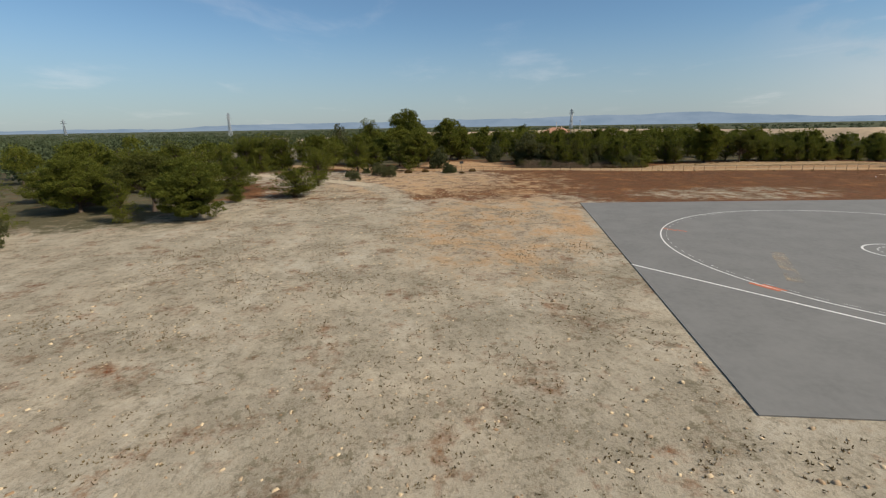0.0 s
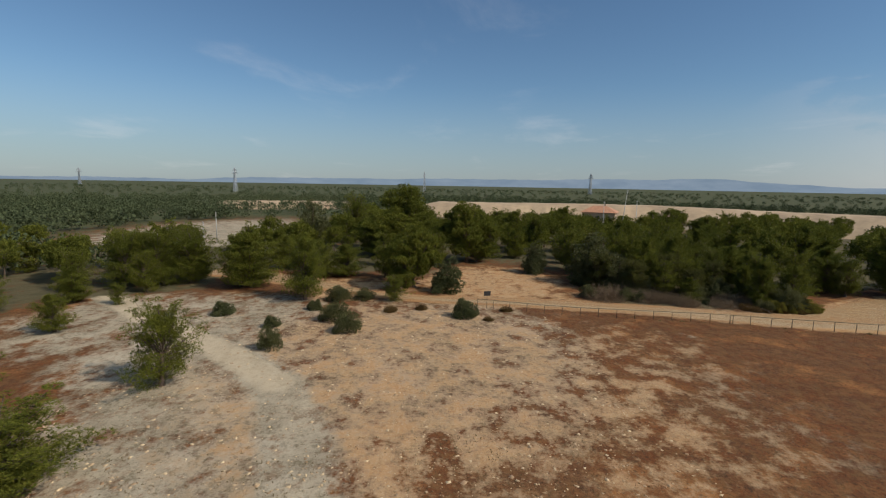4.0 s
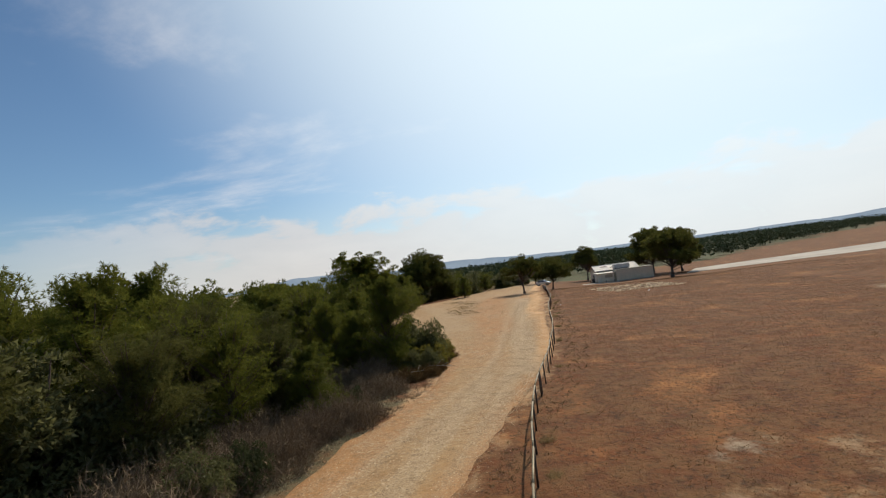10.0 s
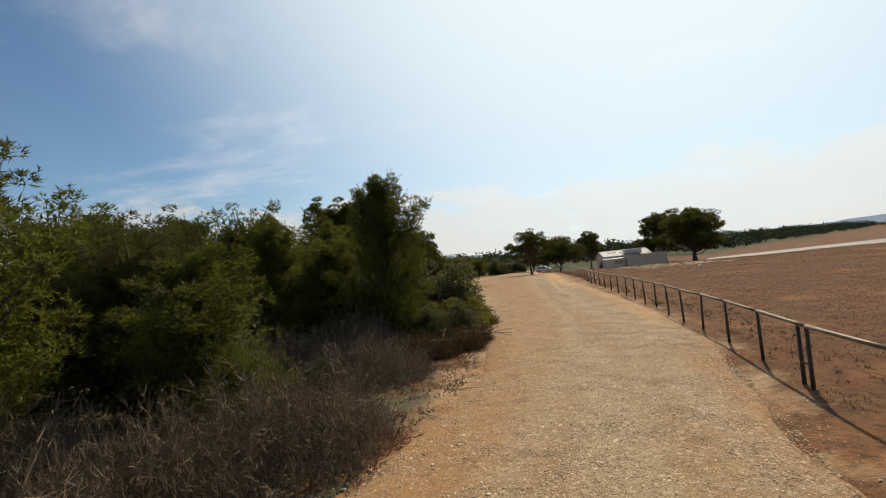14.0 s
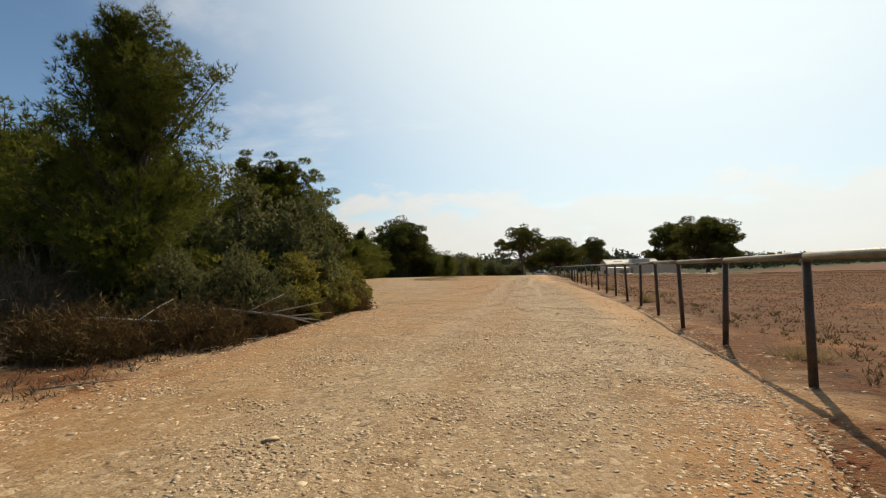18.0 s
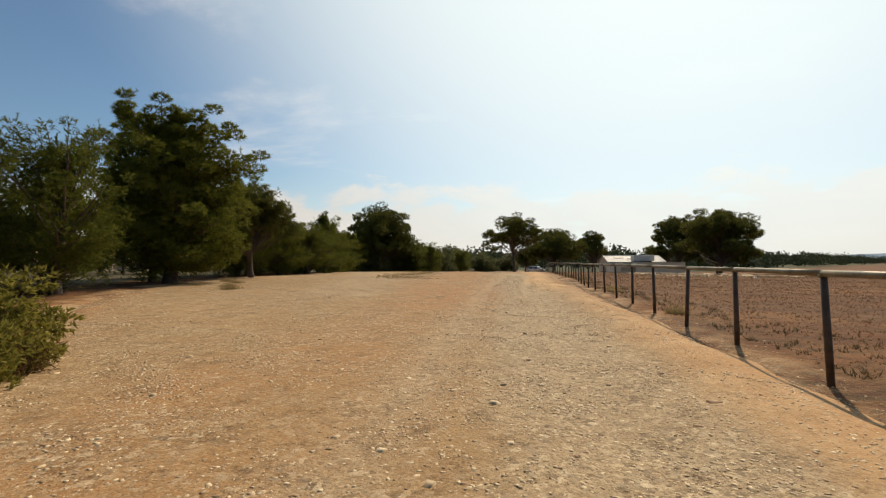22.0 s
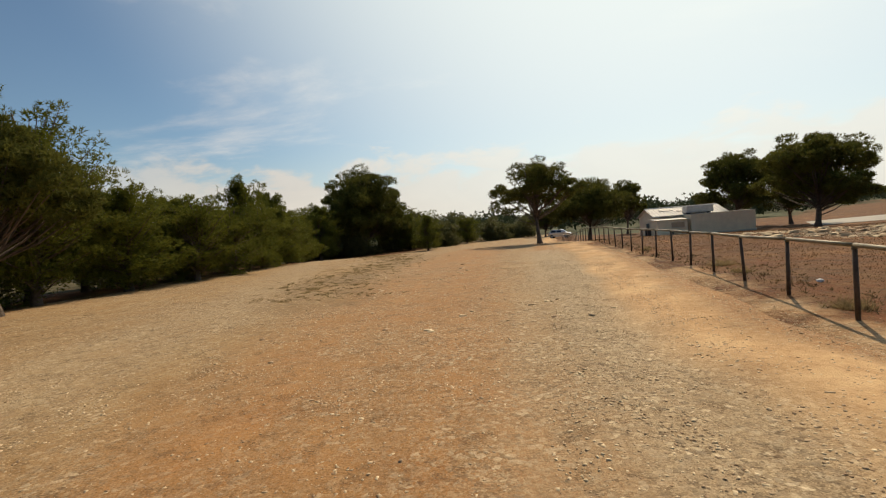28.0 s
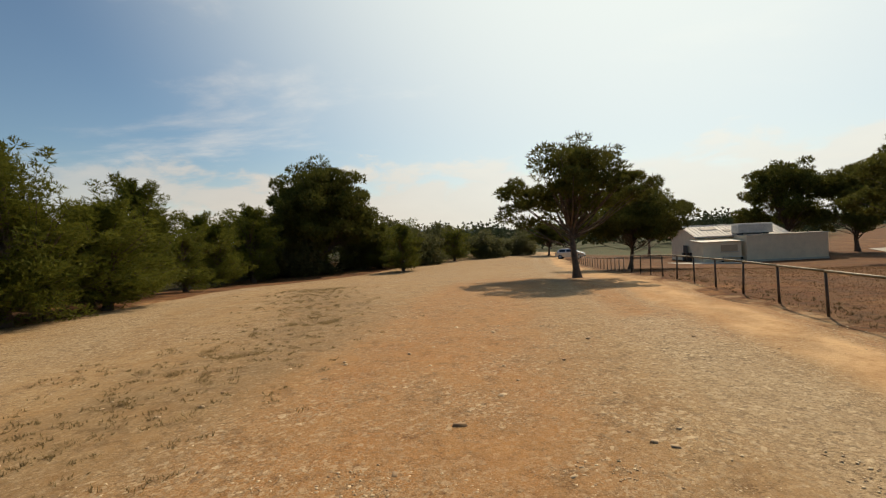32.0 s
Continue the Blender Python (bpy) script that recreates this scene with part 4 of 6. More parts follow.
def tree_proto(name, style, seed, height, radius, mat, each, length, width, per, clumps, label, category, shape=(0.25, 12, 0.6), lean=(0.0, 0.0)):
    """One tree at the world's origin, with trunk and crown."""
    rng = np.random.default_rng(seed)
    if style == "cone":            # bushy young Aleppo pine: boughs that sweep out and up, leafy almost to the ground
        boughs = clumps
        z0 = 0.05 + 0.83 * rng.uniform(0, 1, boughs) ** 0.95
        g = rng.uniform(0, 2 * math.pi, boughs)
        lobes = 0.86 + 0.22 * np.sin(2 * g + seed) * np.sin(9 * z0 + g)
        far = radius * np.interp(z0, [0, 0.12, 0.35, 0.6, 0.8, 0.9], [0.80, 1.0, 0.92, 0.66, 0.40, 0.22] if seed in (3, 11) else [0.75, 1.0, 1.06, 0.94, 0.70, 0.45]) * rng.uniform(0.62, 1.15, boughs) * lobes
        rise = np.interp(z0, [0, 0.4, 0.8, 0.9], [0.30, 0.70, 1.3, 1.8]) + rng.normal(0, 0.12, boughs)
        k = 6
        s = np.tile(np.linspace(0.25, 1.0, k), boughs)[:, None]
        gg, zz = np.repeat(g, k)[:, None], np.repeat(z0, k)[:, None]
        ff, ri = np.repeat(far, k)[:, None], np.repeat(rise, k)[:, None]
        side = rng.normal(0, 0.19, (len(s), 1)) * ff
        c = np.c_[np.cos(gg) * ff * s - np.sin(gg) * side, np.sin(gg) * ff * s + np.cos(gg) * side, zz * height + ff * ri * s ** 1.5 + rng.normal(0, 0.05, s.shape) * ff]
        rad = radius * rng.uniform(0.13, 0.22, len(c)) * (1.25 - 0.5 * s[:, 0]) * (1.1 - 0.45 * zz[:, 0])
        lead = np.linspace(0.80, 1.0, 9)
        c, rad = np.r_[c, np.c_[rng.normal(0, 0.03 * radius, (9, 2)), lead * height]], np.r_[rad, radius * np.linspace(0.17, 0.05, 9)]
        up = 0.8
    elif style == "round":         # grown pine with a bare lower trunk and a domed crown
        d = unit(rng.normal(0, 1, (clumps, 3)))
        q = rng.uniform(0.45, 1.0, (clumps, 1)) ** 0.5
        bump_ = 1 + 0.22 * np.sin(3 * np.arctan2(d[:, 1:2], d[:, 0:1]) + seed) * (1 - np.abs(d[:, 2:3]))
        c = d * q * bump_ * np.array([radius * 0.86, radius * 0.86, height * 0.36]) * np.where(d[:, 2:3] < 0, np.array([1, 1, 1.0 if seed == 16 else 0.6]), 1.0) + np.array([0, 0, height * 0.56])
        rad = radius * (rng.uniform(0.22, 0.36, clumps) if seed == 16 else rng.uniform(0.16, 0.30, clumps))
        up = 0.45
    elif style == "lobed":         # grown pine: a few large rounded boughs with gaps, on bare limbs
        base, lobes, gap = shape
        n = lobes
        k = np.arange(n) + 0.5
        rr = np.sqrt(k / n) * rng.uniform(0.85, 1.1, n)
        g = k * 2.399963 + rng.normal(0, 0.35, n) + seed
        top_ = 0.90 - 0.50 * (1 - base) * np.clip(rr, 0, 1.1) ** 2.2 + rng.normal(0, 0.035, n)
        big = radius * rng.uniform(0.32, 0.46, n) * (1.10 - 0.35 * rr)
        lc = np.c_[np.cos(g) * rr * radius * 0.78, np.sin(g) * rr * radius * 0.78, top_ * height - big * 0.6]
        low_n = max(3, n // 3)       # lower boughs that droop outside the main dome
        gl = rng.uniform(0, 2 * math.pi, low_n)
        lc = np.r_[lc, np.c_[np.cos(gl) * radius * 0.62, np.sin(gl) * radius * 0.62, np.full(low_n, (base + 0.16) * height) + rng.normal(0, 0.04 * height, low_n)]]
        big = np.r_[big, radius * rng.uniform(0.24, 0.34, low_n)]
        per_lobe = max(4, clumps // len(lc))
        d = unit(rng.normal(0, 1, (len(lc) * per_lobe, 3)))
        q = rng.uniform(0.35, 1.0, (len(d), 1)) ** gap
        c = np.repeat(lc, per_lobe, 0) + d * q * np.repeat(big, per_lobe)[:, None] * np.array([1.0, 1.0, 0.66])
        rad = np.repeat(big, per_lobe) * rng.uniform(0.26, 0.44, len(c))
        fill = unit(rng.normal(0, 1, (clumps // 3, 3))) * rng.uniform(0.1, 1.0, (clumps // 3, 1)) ** 0.5 * np.array([0.62 * radius, 0.62 * radius, 0.26 * height]) + np.array([0, 0, (base + 0.36) * height])
        c, rad = np.r_[c, fill], np.r_[rad, radius * rng.uniform(0.10, 0.17, len(fill))]
        c[:, 2] = np.maximum(c[:, 2], base * height)
        up = 0.7
    else:                          # dome: holm oak or shrub, leafy from the ground
        d = unit(rng.normal(0, 1, (clumps, 3)) + np.array([0, 0, 0.25]))
        d[:, 2] = np.abs(d[:, 2])
        q = rng.uniform(0.4, 1.0, (clumps, 1)) ** 0.5
        bump_ = 1 + 0.20 * np.sin(4 * np.arctan2(d[:, 1:2], d[:, 0:1]) + seed)
        c = d * q * bump_ * np.array([radius * 0.85, radius * 0.85, height * 0.86]) + np.array([0, 0, height * 0.05])
        rad = radius * rng.uniform(0.18, 0.32, clumps)
        c[:, 2] = np.maximum(c[:, 2], rad * 0.55)
        up = 0.3
    flat = 0.58 if style in ("round", "lobed") else 0.8
    leaves = clump_leaves(rng, c, rad, each, length, width, per, flat, up)
    if style == "cone":            # upright young shoots all over the crown
        n = 420 if length < 0.2 else 190
        pick = rng.integers(0, len(c), n)
        d = unit(rng.normal(0, 1, (n, 3)) + np.array([0, 0, 0.5]))
        foot = c[pick] + d * rad[pick][:, None] * 0.8
        rise = unit(d * 0.5 + np.array([0, 0, 1.0])) * (rad[pick] * rng.uniform(0.8, 1.7, n))[:, None]
        along = np.repeat(foot, 9, 0) + np.repeat(rise, 9, 0) * np.tile(np.linspace(0, 1, 9), n)[:, None]
        leaves = np.concatenate([leaves, blades(rng, along, unit(np.repeat(rise, 9, 0) * 3 + rng.normal(0, 0.5, along.shape)), length * 0.75, width * 0.8, 3)])
    # bring the crown to its full height and spread
    reach = np.percentile(np.hypot(leaves[..., 0], leaves[..., 1]), 97.5)
    fit = np.array([radius / reach, radius / reach, height / np.percentile(leaves[..., 2], 99.8)])
    leaves, c = leaves * fit, c * fit
    leaves[..., 2] = np.maximum(leaves[..., 2], 0.02)
    pick = rng.permutation(len(c))[: max(6, len(c) // 3)]
    limbs = limb_mesh("trunk", rng, height, 0.022 * height + 0.03, c[pick], BARK, lean, 0.75 if style == "lobed" else 0.92)
    root = thing(name, Matrix.Identity(4), label, category)
    part("trunk", limbs, root, None, "grey-brown fissured bark")
    part("crown", tri_mesh("crown", leaves, mat), root)
    root["height"], root["radius"] = height, radius
    return root


PROTO = {
    # near ones are finer
    "pine_near": tree_proto("pine_tree", "cone", 3, 6.4, 2.1, PINE, 42, 0.125, 0.0070, 8, 78, "bushy young Aleppo pine at the edge of the track", "pine tree"),
    "pine_dark": tree_proto("pine_tree", "cone", 5, 6.4, 2.3, DARK_PINE, 42, 0.135, 0.0085, 7, 76, "dark bushy young pine at the wood's edge", "pine tree"),
    "pine_a": tree_proto("pine_tree", "cone", 11, 8.0, 3.0, PINE, 30, 0.20, 0.021, 4, 58, "bushy green Aleppo pine", "pine tree"),
    "pine_b": tree_proto("pine_tree", "cone", 12, 8.0, 3.2, PINE, 30, 0.20, 0.021, 4, 56, "irregular bushy Aleppo pine", "pine tree"),
    "pine_c": tree_proto("pine_tree", "lobed", 13, 9.0, 4.0, BACKLIT_PINE, 60, 0.24, 0.034, 3, 230, "grown Aleppo pine with a domed crown", "pine tree", (0.28, 11, 0.5)),
    "pine_d": tree_proto("pine_tree", "lobed", 14, 8.0, 4.0, PINE, 70, 0.24, 0.034, 3, 260, "broad Aleppo pine with a dense round crown", "pine tree", (0.05, 17, 0.45)),
    "pine_low": tree_proto("pine_tree", "lobed", 16, 13.0, 7.2, BACKLIT_PINE, 90, 0.34, 0.050, 3, 340, "broad dark pine with a dense dome on a short trunk", "pine tree", (0.17, 20, 0.45)),
    "pine_e": tree_proto("pine_tree", "lobed", 15, 7.6, 3.6, BACKLIT_PINE, 80, 0.19, 0.026, 3, 150, "open-crowned Aleppo pine with layered boughs", "pine tree", (0.34, 9, 0.45), (0.10, 0.0)),
    "pine_wide": tree_proto("pine_tree", "lobed", 17, 7.0, 5.0, BACKLIT_PINE, 80, 0.22, 0.032, 3, 220, "spreading pine with a low flat crown", "pine tree", (0.30, 12, 0.45), (0.12, 0.05)),
    "pine_hut": tree_proto("pine_tree", "lobed", 18, 11.5, 5.4, BACKLIT_PINE, 80, 0.28, 0.042, 3, 260, "dark grown pine on the field", "pine tree", (0.20, 14, 0.45)),
    "pine_tall": tree_proto("pine_tree", "cone", 4, 9.5, 3.2, PINE, 74, 0.19, 0.020, 6, 100, "tall dense Aleppo pine beside the track", "pine tree"),
    "oak": tree_proto("holm_oak", "dome", 21, 7.0, 4.0, OAK, 66, 0.28, 0.10, 3, 110, "dark dense holm oak", "oak tree"),
    "oak_bush": tree_proto("holm_oak_shrub", "dome", 22, 2.6, 1.7, OAK, 95, 0.10, 0.034, 3, 70, "dark green holm oak shrub", "shrub"),
    "yellow_bush": tree_proto("yellow_green_shrub", "dome", 25, 1.2, 0.8, GORSE, 70, 0.075, 0.018, 3, 46, "yellow-green shrub at the border of the track", "shrub"),
    "grey_bush": tree_proto("grey_shrub", "dome", 23, 2.4, 1.7, OLIVE, 90, 0.13, 0.034, 3, 70, "rounded grey-green shrub on dry ground", "shrub"),
    "olive": tree_proto("grey_green_tree", "dome", 24, 5.0, 2.4, OLIVE, 70, 0.22, 0.055, 3, 80, "grey-green broadleaved tree beside the clearing", "tree"),
    "far_a": tree_proto("pine_tree", "cone", 31, 8.0, 3.2, PINE, 12, 0.36, 0.085, 2, 44, "Aleppo pine in the wood", "pine tree"),
    "far_b": tree_proto("pine_tree", "round", 32, 8.5, 4.0, PINE, 36, 0.50, 0.11, 2, 66, "round-crowned Aleppo pine in the wood", "pine tree"),
}


def brush_proto(name, seed, radius, height, mat, twigs, label, category="brush"):
    """A tangle of leafless twigs: arching stems with side shoots."""
    rng = np.random.default_rng(seed)
    g = rng.uniform(0, 2 * math.pi, twigs)
    r = radius * rng.uniform(0, 1, twigs) ** 0.6
    p = np.c_[r * np.cos(g), r * np.sin(g), np.zeros(twigs)]
    d = unit(np.c_[rng.normal(0, 0.8, twigs), rng.normal(0, 0.8, twigs), rng.uniform(0.7, 1.6, twigs)])
    tris = []
    size = height * np.sqrt(np.clip(1.05 - (r / radius) ** 2, 0.08, 1)) * rng.uniform(0.5, 1.0, twigs)
    for k in range(5):
        step = (size / 4.2)[:, None]
        q = p + d * step
        side = unit(np.cross(d, rng.normal(0, 1, d.shape))) * (0.011 * (1 - 0.16 * k))
        tris += [np.stack([p - side, p + side, q], 1), np.stack([q - side * 0.8, q + side * 0.8, p], 1)]
        for _ in range(3):
            e = unit(d + rng.normal(0, 0.75, d.shape))
            b = p + (q - p) * rng.uniform(0, 1, (len(p), 1))
            s2 = unit(np.cross(e, rng.normal(0, 1, d.shape))) * 0.009
            tris.append(np.stack([b - s2, b + s2, b + e * step * rng.uniform(0.5, 1.3, (len(p), 1))], 1))
        p, d = q, unit(d + rng.normal(0, 0.32, d.shape) - np.array([0, 0, 0.10]))
    t = np.stack([np.maximum(q, (-99, -99, 0.0)) for q in tris], 1)
    root = thing(name, Matrix.Identity(4), label, category)
    for k in range(6):      # six branching bundles that stand side by side
        part("branch", tri_mesh("branch", t[(g > k * math.pi / 3) & (g <= (k + 1) * math.pi / 3)].reshape(-1, 3, 3), mat), root)
    root["height"], root["radius"] = height, radius
    return root


PROTO["brush"] = brush_proto("dead_brush", 41, 3.0, 1.7, DEAD, 1300, "tangle of grey-brown leafless brush beside the track")
PROTO["scrub"] = brush_proto("dry_scrub", 42, 1.0, 0.9, RUST, 700, "reddish dry scrub at the edge of the track", "scrub")


def weed_proto():
    rng = np.random.default_rng(43)
    n = 110
    p = np.c_[rng.normal(0, 0.12, n), rng.normal(0, 0.12, n), np.zeros(n)]
    way = unit(np.c_[rng.normal(0, 0.5, n), rng.normal(0, 0.5, n), np.full(n, 1.0)])
    root = thing("dry_weed", Matrix.Identity(4), "tuft of withered brown-grey weed", "weed", "weeds along the track")
    part("tuft", tri_mesh("tuft", blades(rng, p, way, 0.30, 0.006, 4), TRACK_WEED), root)
    root["height"], root["radius"] = 0.4, 0.3
    return root


PROTO["weed"] = weed_proto()


USED = set()


def plant(kind, x, y, height, radius, turn=None, label="", group=""):
    """The first of a kind is its pattern itself; the others are copies that share its meshes."""
    rng = random.Random(int(x * 131 + y * 977))
    base = PROTO[kind]
    sx, sz = radius / base["radius"], height / base["height"]
    a = rng.uniform(0, 360) if turn is None else turn
    m = Matrix.Translation((x, y, land_at(x, y) - 0.03)) @ Matrix.Rotation(radians(a), 4, "Z") @ Matrix.Diagonal((sx, sx * rng.uniform(0.93, 1.07), sz, 1))
    own = Matrix.Diagonal((*(1 / v for v in base.scale), 1))
    ob = copy_thing(base, m @ own) if kind in USED else base
    if kind not in USED:
        ob.matrix_basis = m
        USED.add(kind)
    if label:
        ob["label"] = label
    if group:
        ob["group"] = group
    return ob


# trees along the track, from its west end to the hut
ROADSIDE = [
    ("pine_near", -5.5, 8.2, 6.4, 1.85), ("pine_near", -9.6, 8.6, 5.2, 1.5), ("pine_a", -8.8, 11.0, 4.2, 1.6), ("oak", -4.3, 10.8, 3.4, 1.5),
    ("pine_a", -8.8, 15.5, 5.6, 2.3), ("pine_b", -12.6, 13.0, 6.7, 2.6), ("pine_a", -15.6, 13.3, 6.4, 3.2), ("pine_b", -18.4, 9.4, 6.6, 3.0), ("pine_a", -22.1, -2.4, 8.3, 3.0),
    ("pine_b", -13.4, 2.8, 5.7, 2.4), ("pine_a", -16.2, -3.5, 8.4, 2.8), ("pine_b", -11.2, -2.6, 5.8, 2.2), ("oak", -19.4, -9.4, 8.4, 5.0), ("oak", -14.6, -8.0, 5.6, 3.0),
    ("pine_b", -24.5, 6.5, 9.0, 3.3), ("pine_tall", -12.5, 35.0, 9.8, 4.2), ("pine_c", -11.6, 44.0, 6.9, 3.1), ("pine_b", -15.6, 38.5, 7.0, 3.2), ("pine_b", -12.0, 26.6, 6.6, 2.6), ("pine_a", -18.2, 28.6, 7.0, 3.6), ("pine_b", -17.0, 22.0, 6.6, 3.0), ("pine_a", -22.0, 17.5, 7.2, 3.2),
    ("pine_b", -14.8, 48.8, 9.4, 3.4), ("pine_b", -15.6, 53.0, 7.2, 3.0), ("pine_a", -14.4, 58.5, 5.6, 2.5), ("pine_b", -9.6, 58.0, 4.6, 2.3), ("pine_a", -12.4, 56.8, 5.2, 2.4), ("pine_b", -13.2, 63.8, 5.2, 2.6), ("pine_b", -9.9, 62.8, 4.7, 2.2), ("pine_a", -12.2, 51.5, 5.4, 2.5), ("pine_b", -13.4, 47.5, 6.0, 2.8), ("pine_b", -16.5, 57.0, 6.2, 3.0), ("pine_a", -11.8, 67.5, 5.0, 2.2), ("pine_b", -14.5, 74.0, 4.8, 2.6), ("pine_a", -10.6, 61.8, 6.7, 2.5), ("pine_a", -10.0, 66.0, 4.8, 2.6), ("pine_b", -10.6, 55.0, 5.0, 2.4), ("pine_b", -16.6, 63.5, 5.3, 2.9),
    ("pine_a", -13.2, 73.2, 7.2, 2.8), ("pine_b", -13.0, 78.0, 4.4, 2.2), ("pine_a", -14.5, 86.0, 5.6, 2.4), ("pine_b", -18.0, 44.5, 7.4, 3.0), ("pine_a", -19.0, 72.0, 6.0, 3.0),
    ("pine_a", -3.0, 108.0, 6.0, 3.2), ("oak", 2.0, 112.0, 5.6, 3.6), ("pine_b", 7.0, 119.0, 5.4, 3.0), ("oak", 12.5, 124.0, 4.6, 3.4), ("pine_a", 0.5, 99.0, 5.4, 2.4),
]
for row in ROADSIDE:
    plant(*row, group="trees beside the track")
# the wood's edge behind the broad pine, and trees before the far house
for kind, x, y, h, r in [("pine_a", -23.0, 92.0, 7.6, 3.4), ("pine_b", -19.0, 97.0, 7.3, 3.2), ("oak", -15.0, 104.0, 6.7, 3.9), ("pine_c", -11.0, 111.0, 7.8, 4.1), ("pine_a", -6.5, 115.0, 8.7, 3.4), ("oak", -2.5, 119.0, 7.3, 4.1), ("pine_b", -9.5, 104.0, 6.4, 2.8), ("oak", 3.5, 126.0, 6.2, 4.1), ("pine_b", 8.5, 130.0, 5.6, 3.2), ("oak", 14.0, 133.0, 4.8, 3.9), ("oak", 19.0, 130.0, 4.5, 3.7), ("pine_c", 23.0, 124.0, 5.6, 3.4), ("pine_a", -17.0, 88.0, 6.7, 3.0), ("pine_a", -14.0, 92.5, 7.8, 3.2), ("oak", -12.5, 99.0, 7.0, 3.7), ("pine_b", -17.5, 101.0, 8.1, 3.7), ("oak", -5.5, 109.5, 6.7, 3.7), ("pine_b", -1.5, 123.0, 7.3, 3.7), ("oak", 6.0, 133.0, 5.9, 3.9), ("pine_b", -20.0, 106.0, 8.4, 3.9), ("oak", -21.0, 82.0, 6.4, 3.4),
                         ("far_a", -104.0, 26.0, 6.5, 3.2), ("far_b", -106.0, 32.0, 6.5, 3.4), ("far_a", -108.0, 22.0, 6.3, 3.0), ("far_b", -112.0, 14.0, 6.6, 3.4), ("far_a", -100.0, 18.0, 6.4, 3.2), ("far_b", -102.0, 38.0, 6.2, 3.4)]:
    plant(kind, x, y, h, r, group="trees at the wood's edge")
plant("oak_bush", -9.6, 101.6, 1.6, 2.6, 0, "dark low shrub at the foot of the broad pine", "trees beside the track")
plant("pine_low", -9.6, 103.2, 13.4, 7.3, 20, "broad dark pine with a dense dome on a short trunk", "trees beside the track")
plant("pine_e", 12.3, 71.7, 7.8, 4.0, 75, "open-crowned pine shading the track beside the fence", "trees by the hut")
plant("pine_wide", 20.3, 84.0, 7.2, 5.1, 10, "pine with a leaning trunk at the end of the fence", "trees by the hut")
plant("pine_c", 38.0, 120.0, 10.2, 4.0, 140, "round pine behind the hut", "trees by the hut")
plant("pine_hut", 47.6, 85.0, 11.2, 6.4, 30, "tall dark pine standing on the field before the clubhouse", "trees by the hut")
plant("pine_hut", 54.6, 112.5, 13.0, 6.2, 150, "dark pine behind the end of the clubhouse", "trees by the hut")
plant("pine_hut", 60.4, 107.5, 11.8, 5.6, 260, "dark pine with a forked trunk past the clubhouse", "trees by the hut")

for kind, x, y, h, r in [("pine_dark", -12.2, -6.6, 5.6, 2.1), ("pine_dark", -13.6, -1.0, 6.4, 2.2), ("pine_dark", -10.8, 1.6, 4.5, 1.9), ("pine_dark", -13.0, 5.8, 5.4, 2.2), ("pine_dark", -15.4, -10.6, 6.0, 2.3), ("pine_a", -17.6, 2.0, 8.6, 3.0), ("pine_b", -19.6, -5.2, 8.8, 3.0),
                         ("pine_a", -20.4, 13.5, 6.8, 3.2), ("pine_b", -26.0, -8.5, 9.2, 3.6), ("pine_a", -28.5, 12.0, 9.0, 3.4), ("pine_near", -7.6, 9.6, 4.3, 1.7), ("pine_a", -11.4, 18.5, 4.8, 2.6), ("pine_b", -14.5, 25.5, 5.9, 2.8), ("pine_a", -8.2, -0.2, 3.6, 1.5)]:
    plant(kind, x, y, h, r, group="trees beside the track")

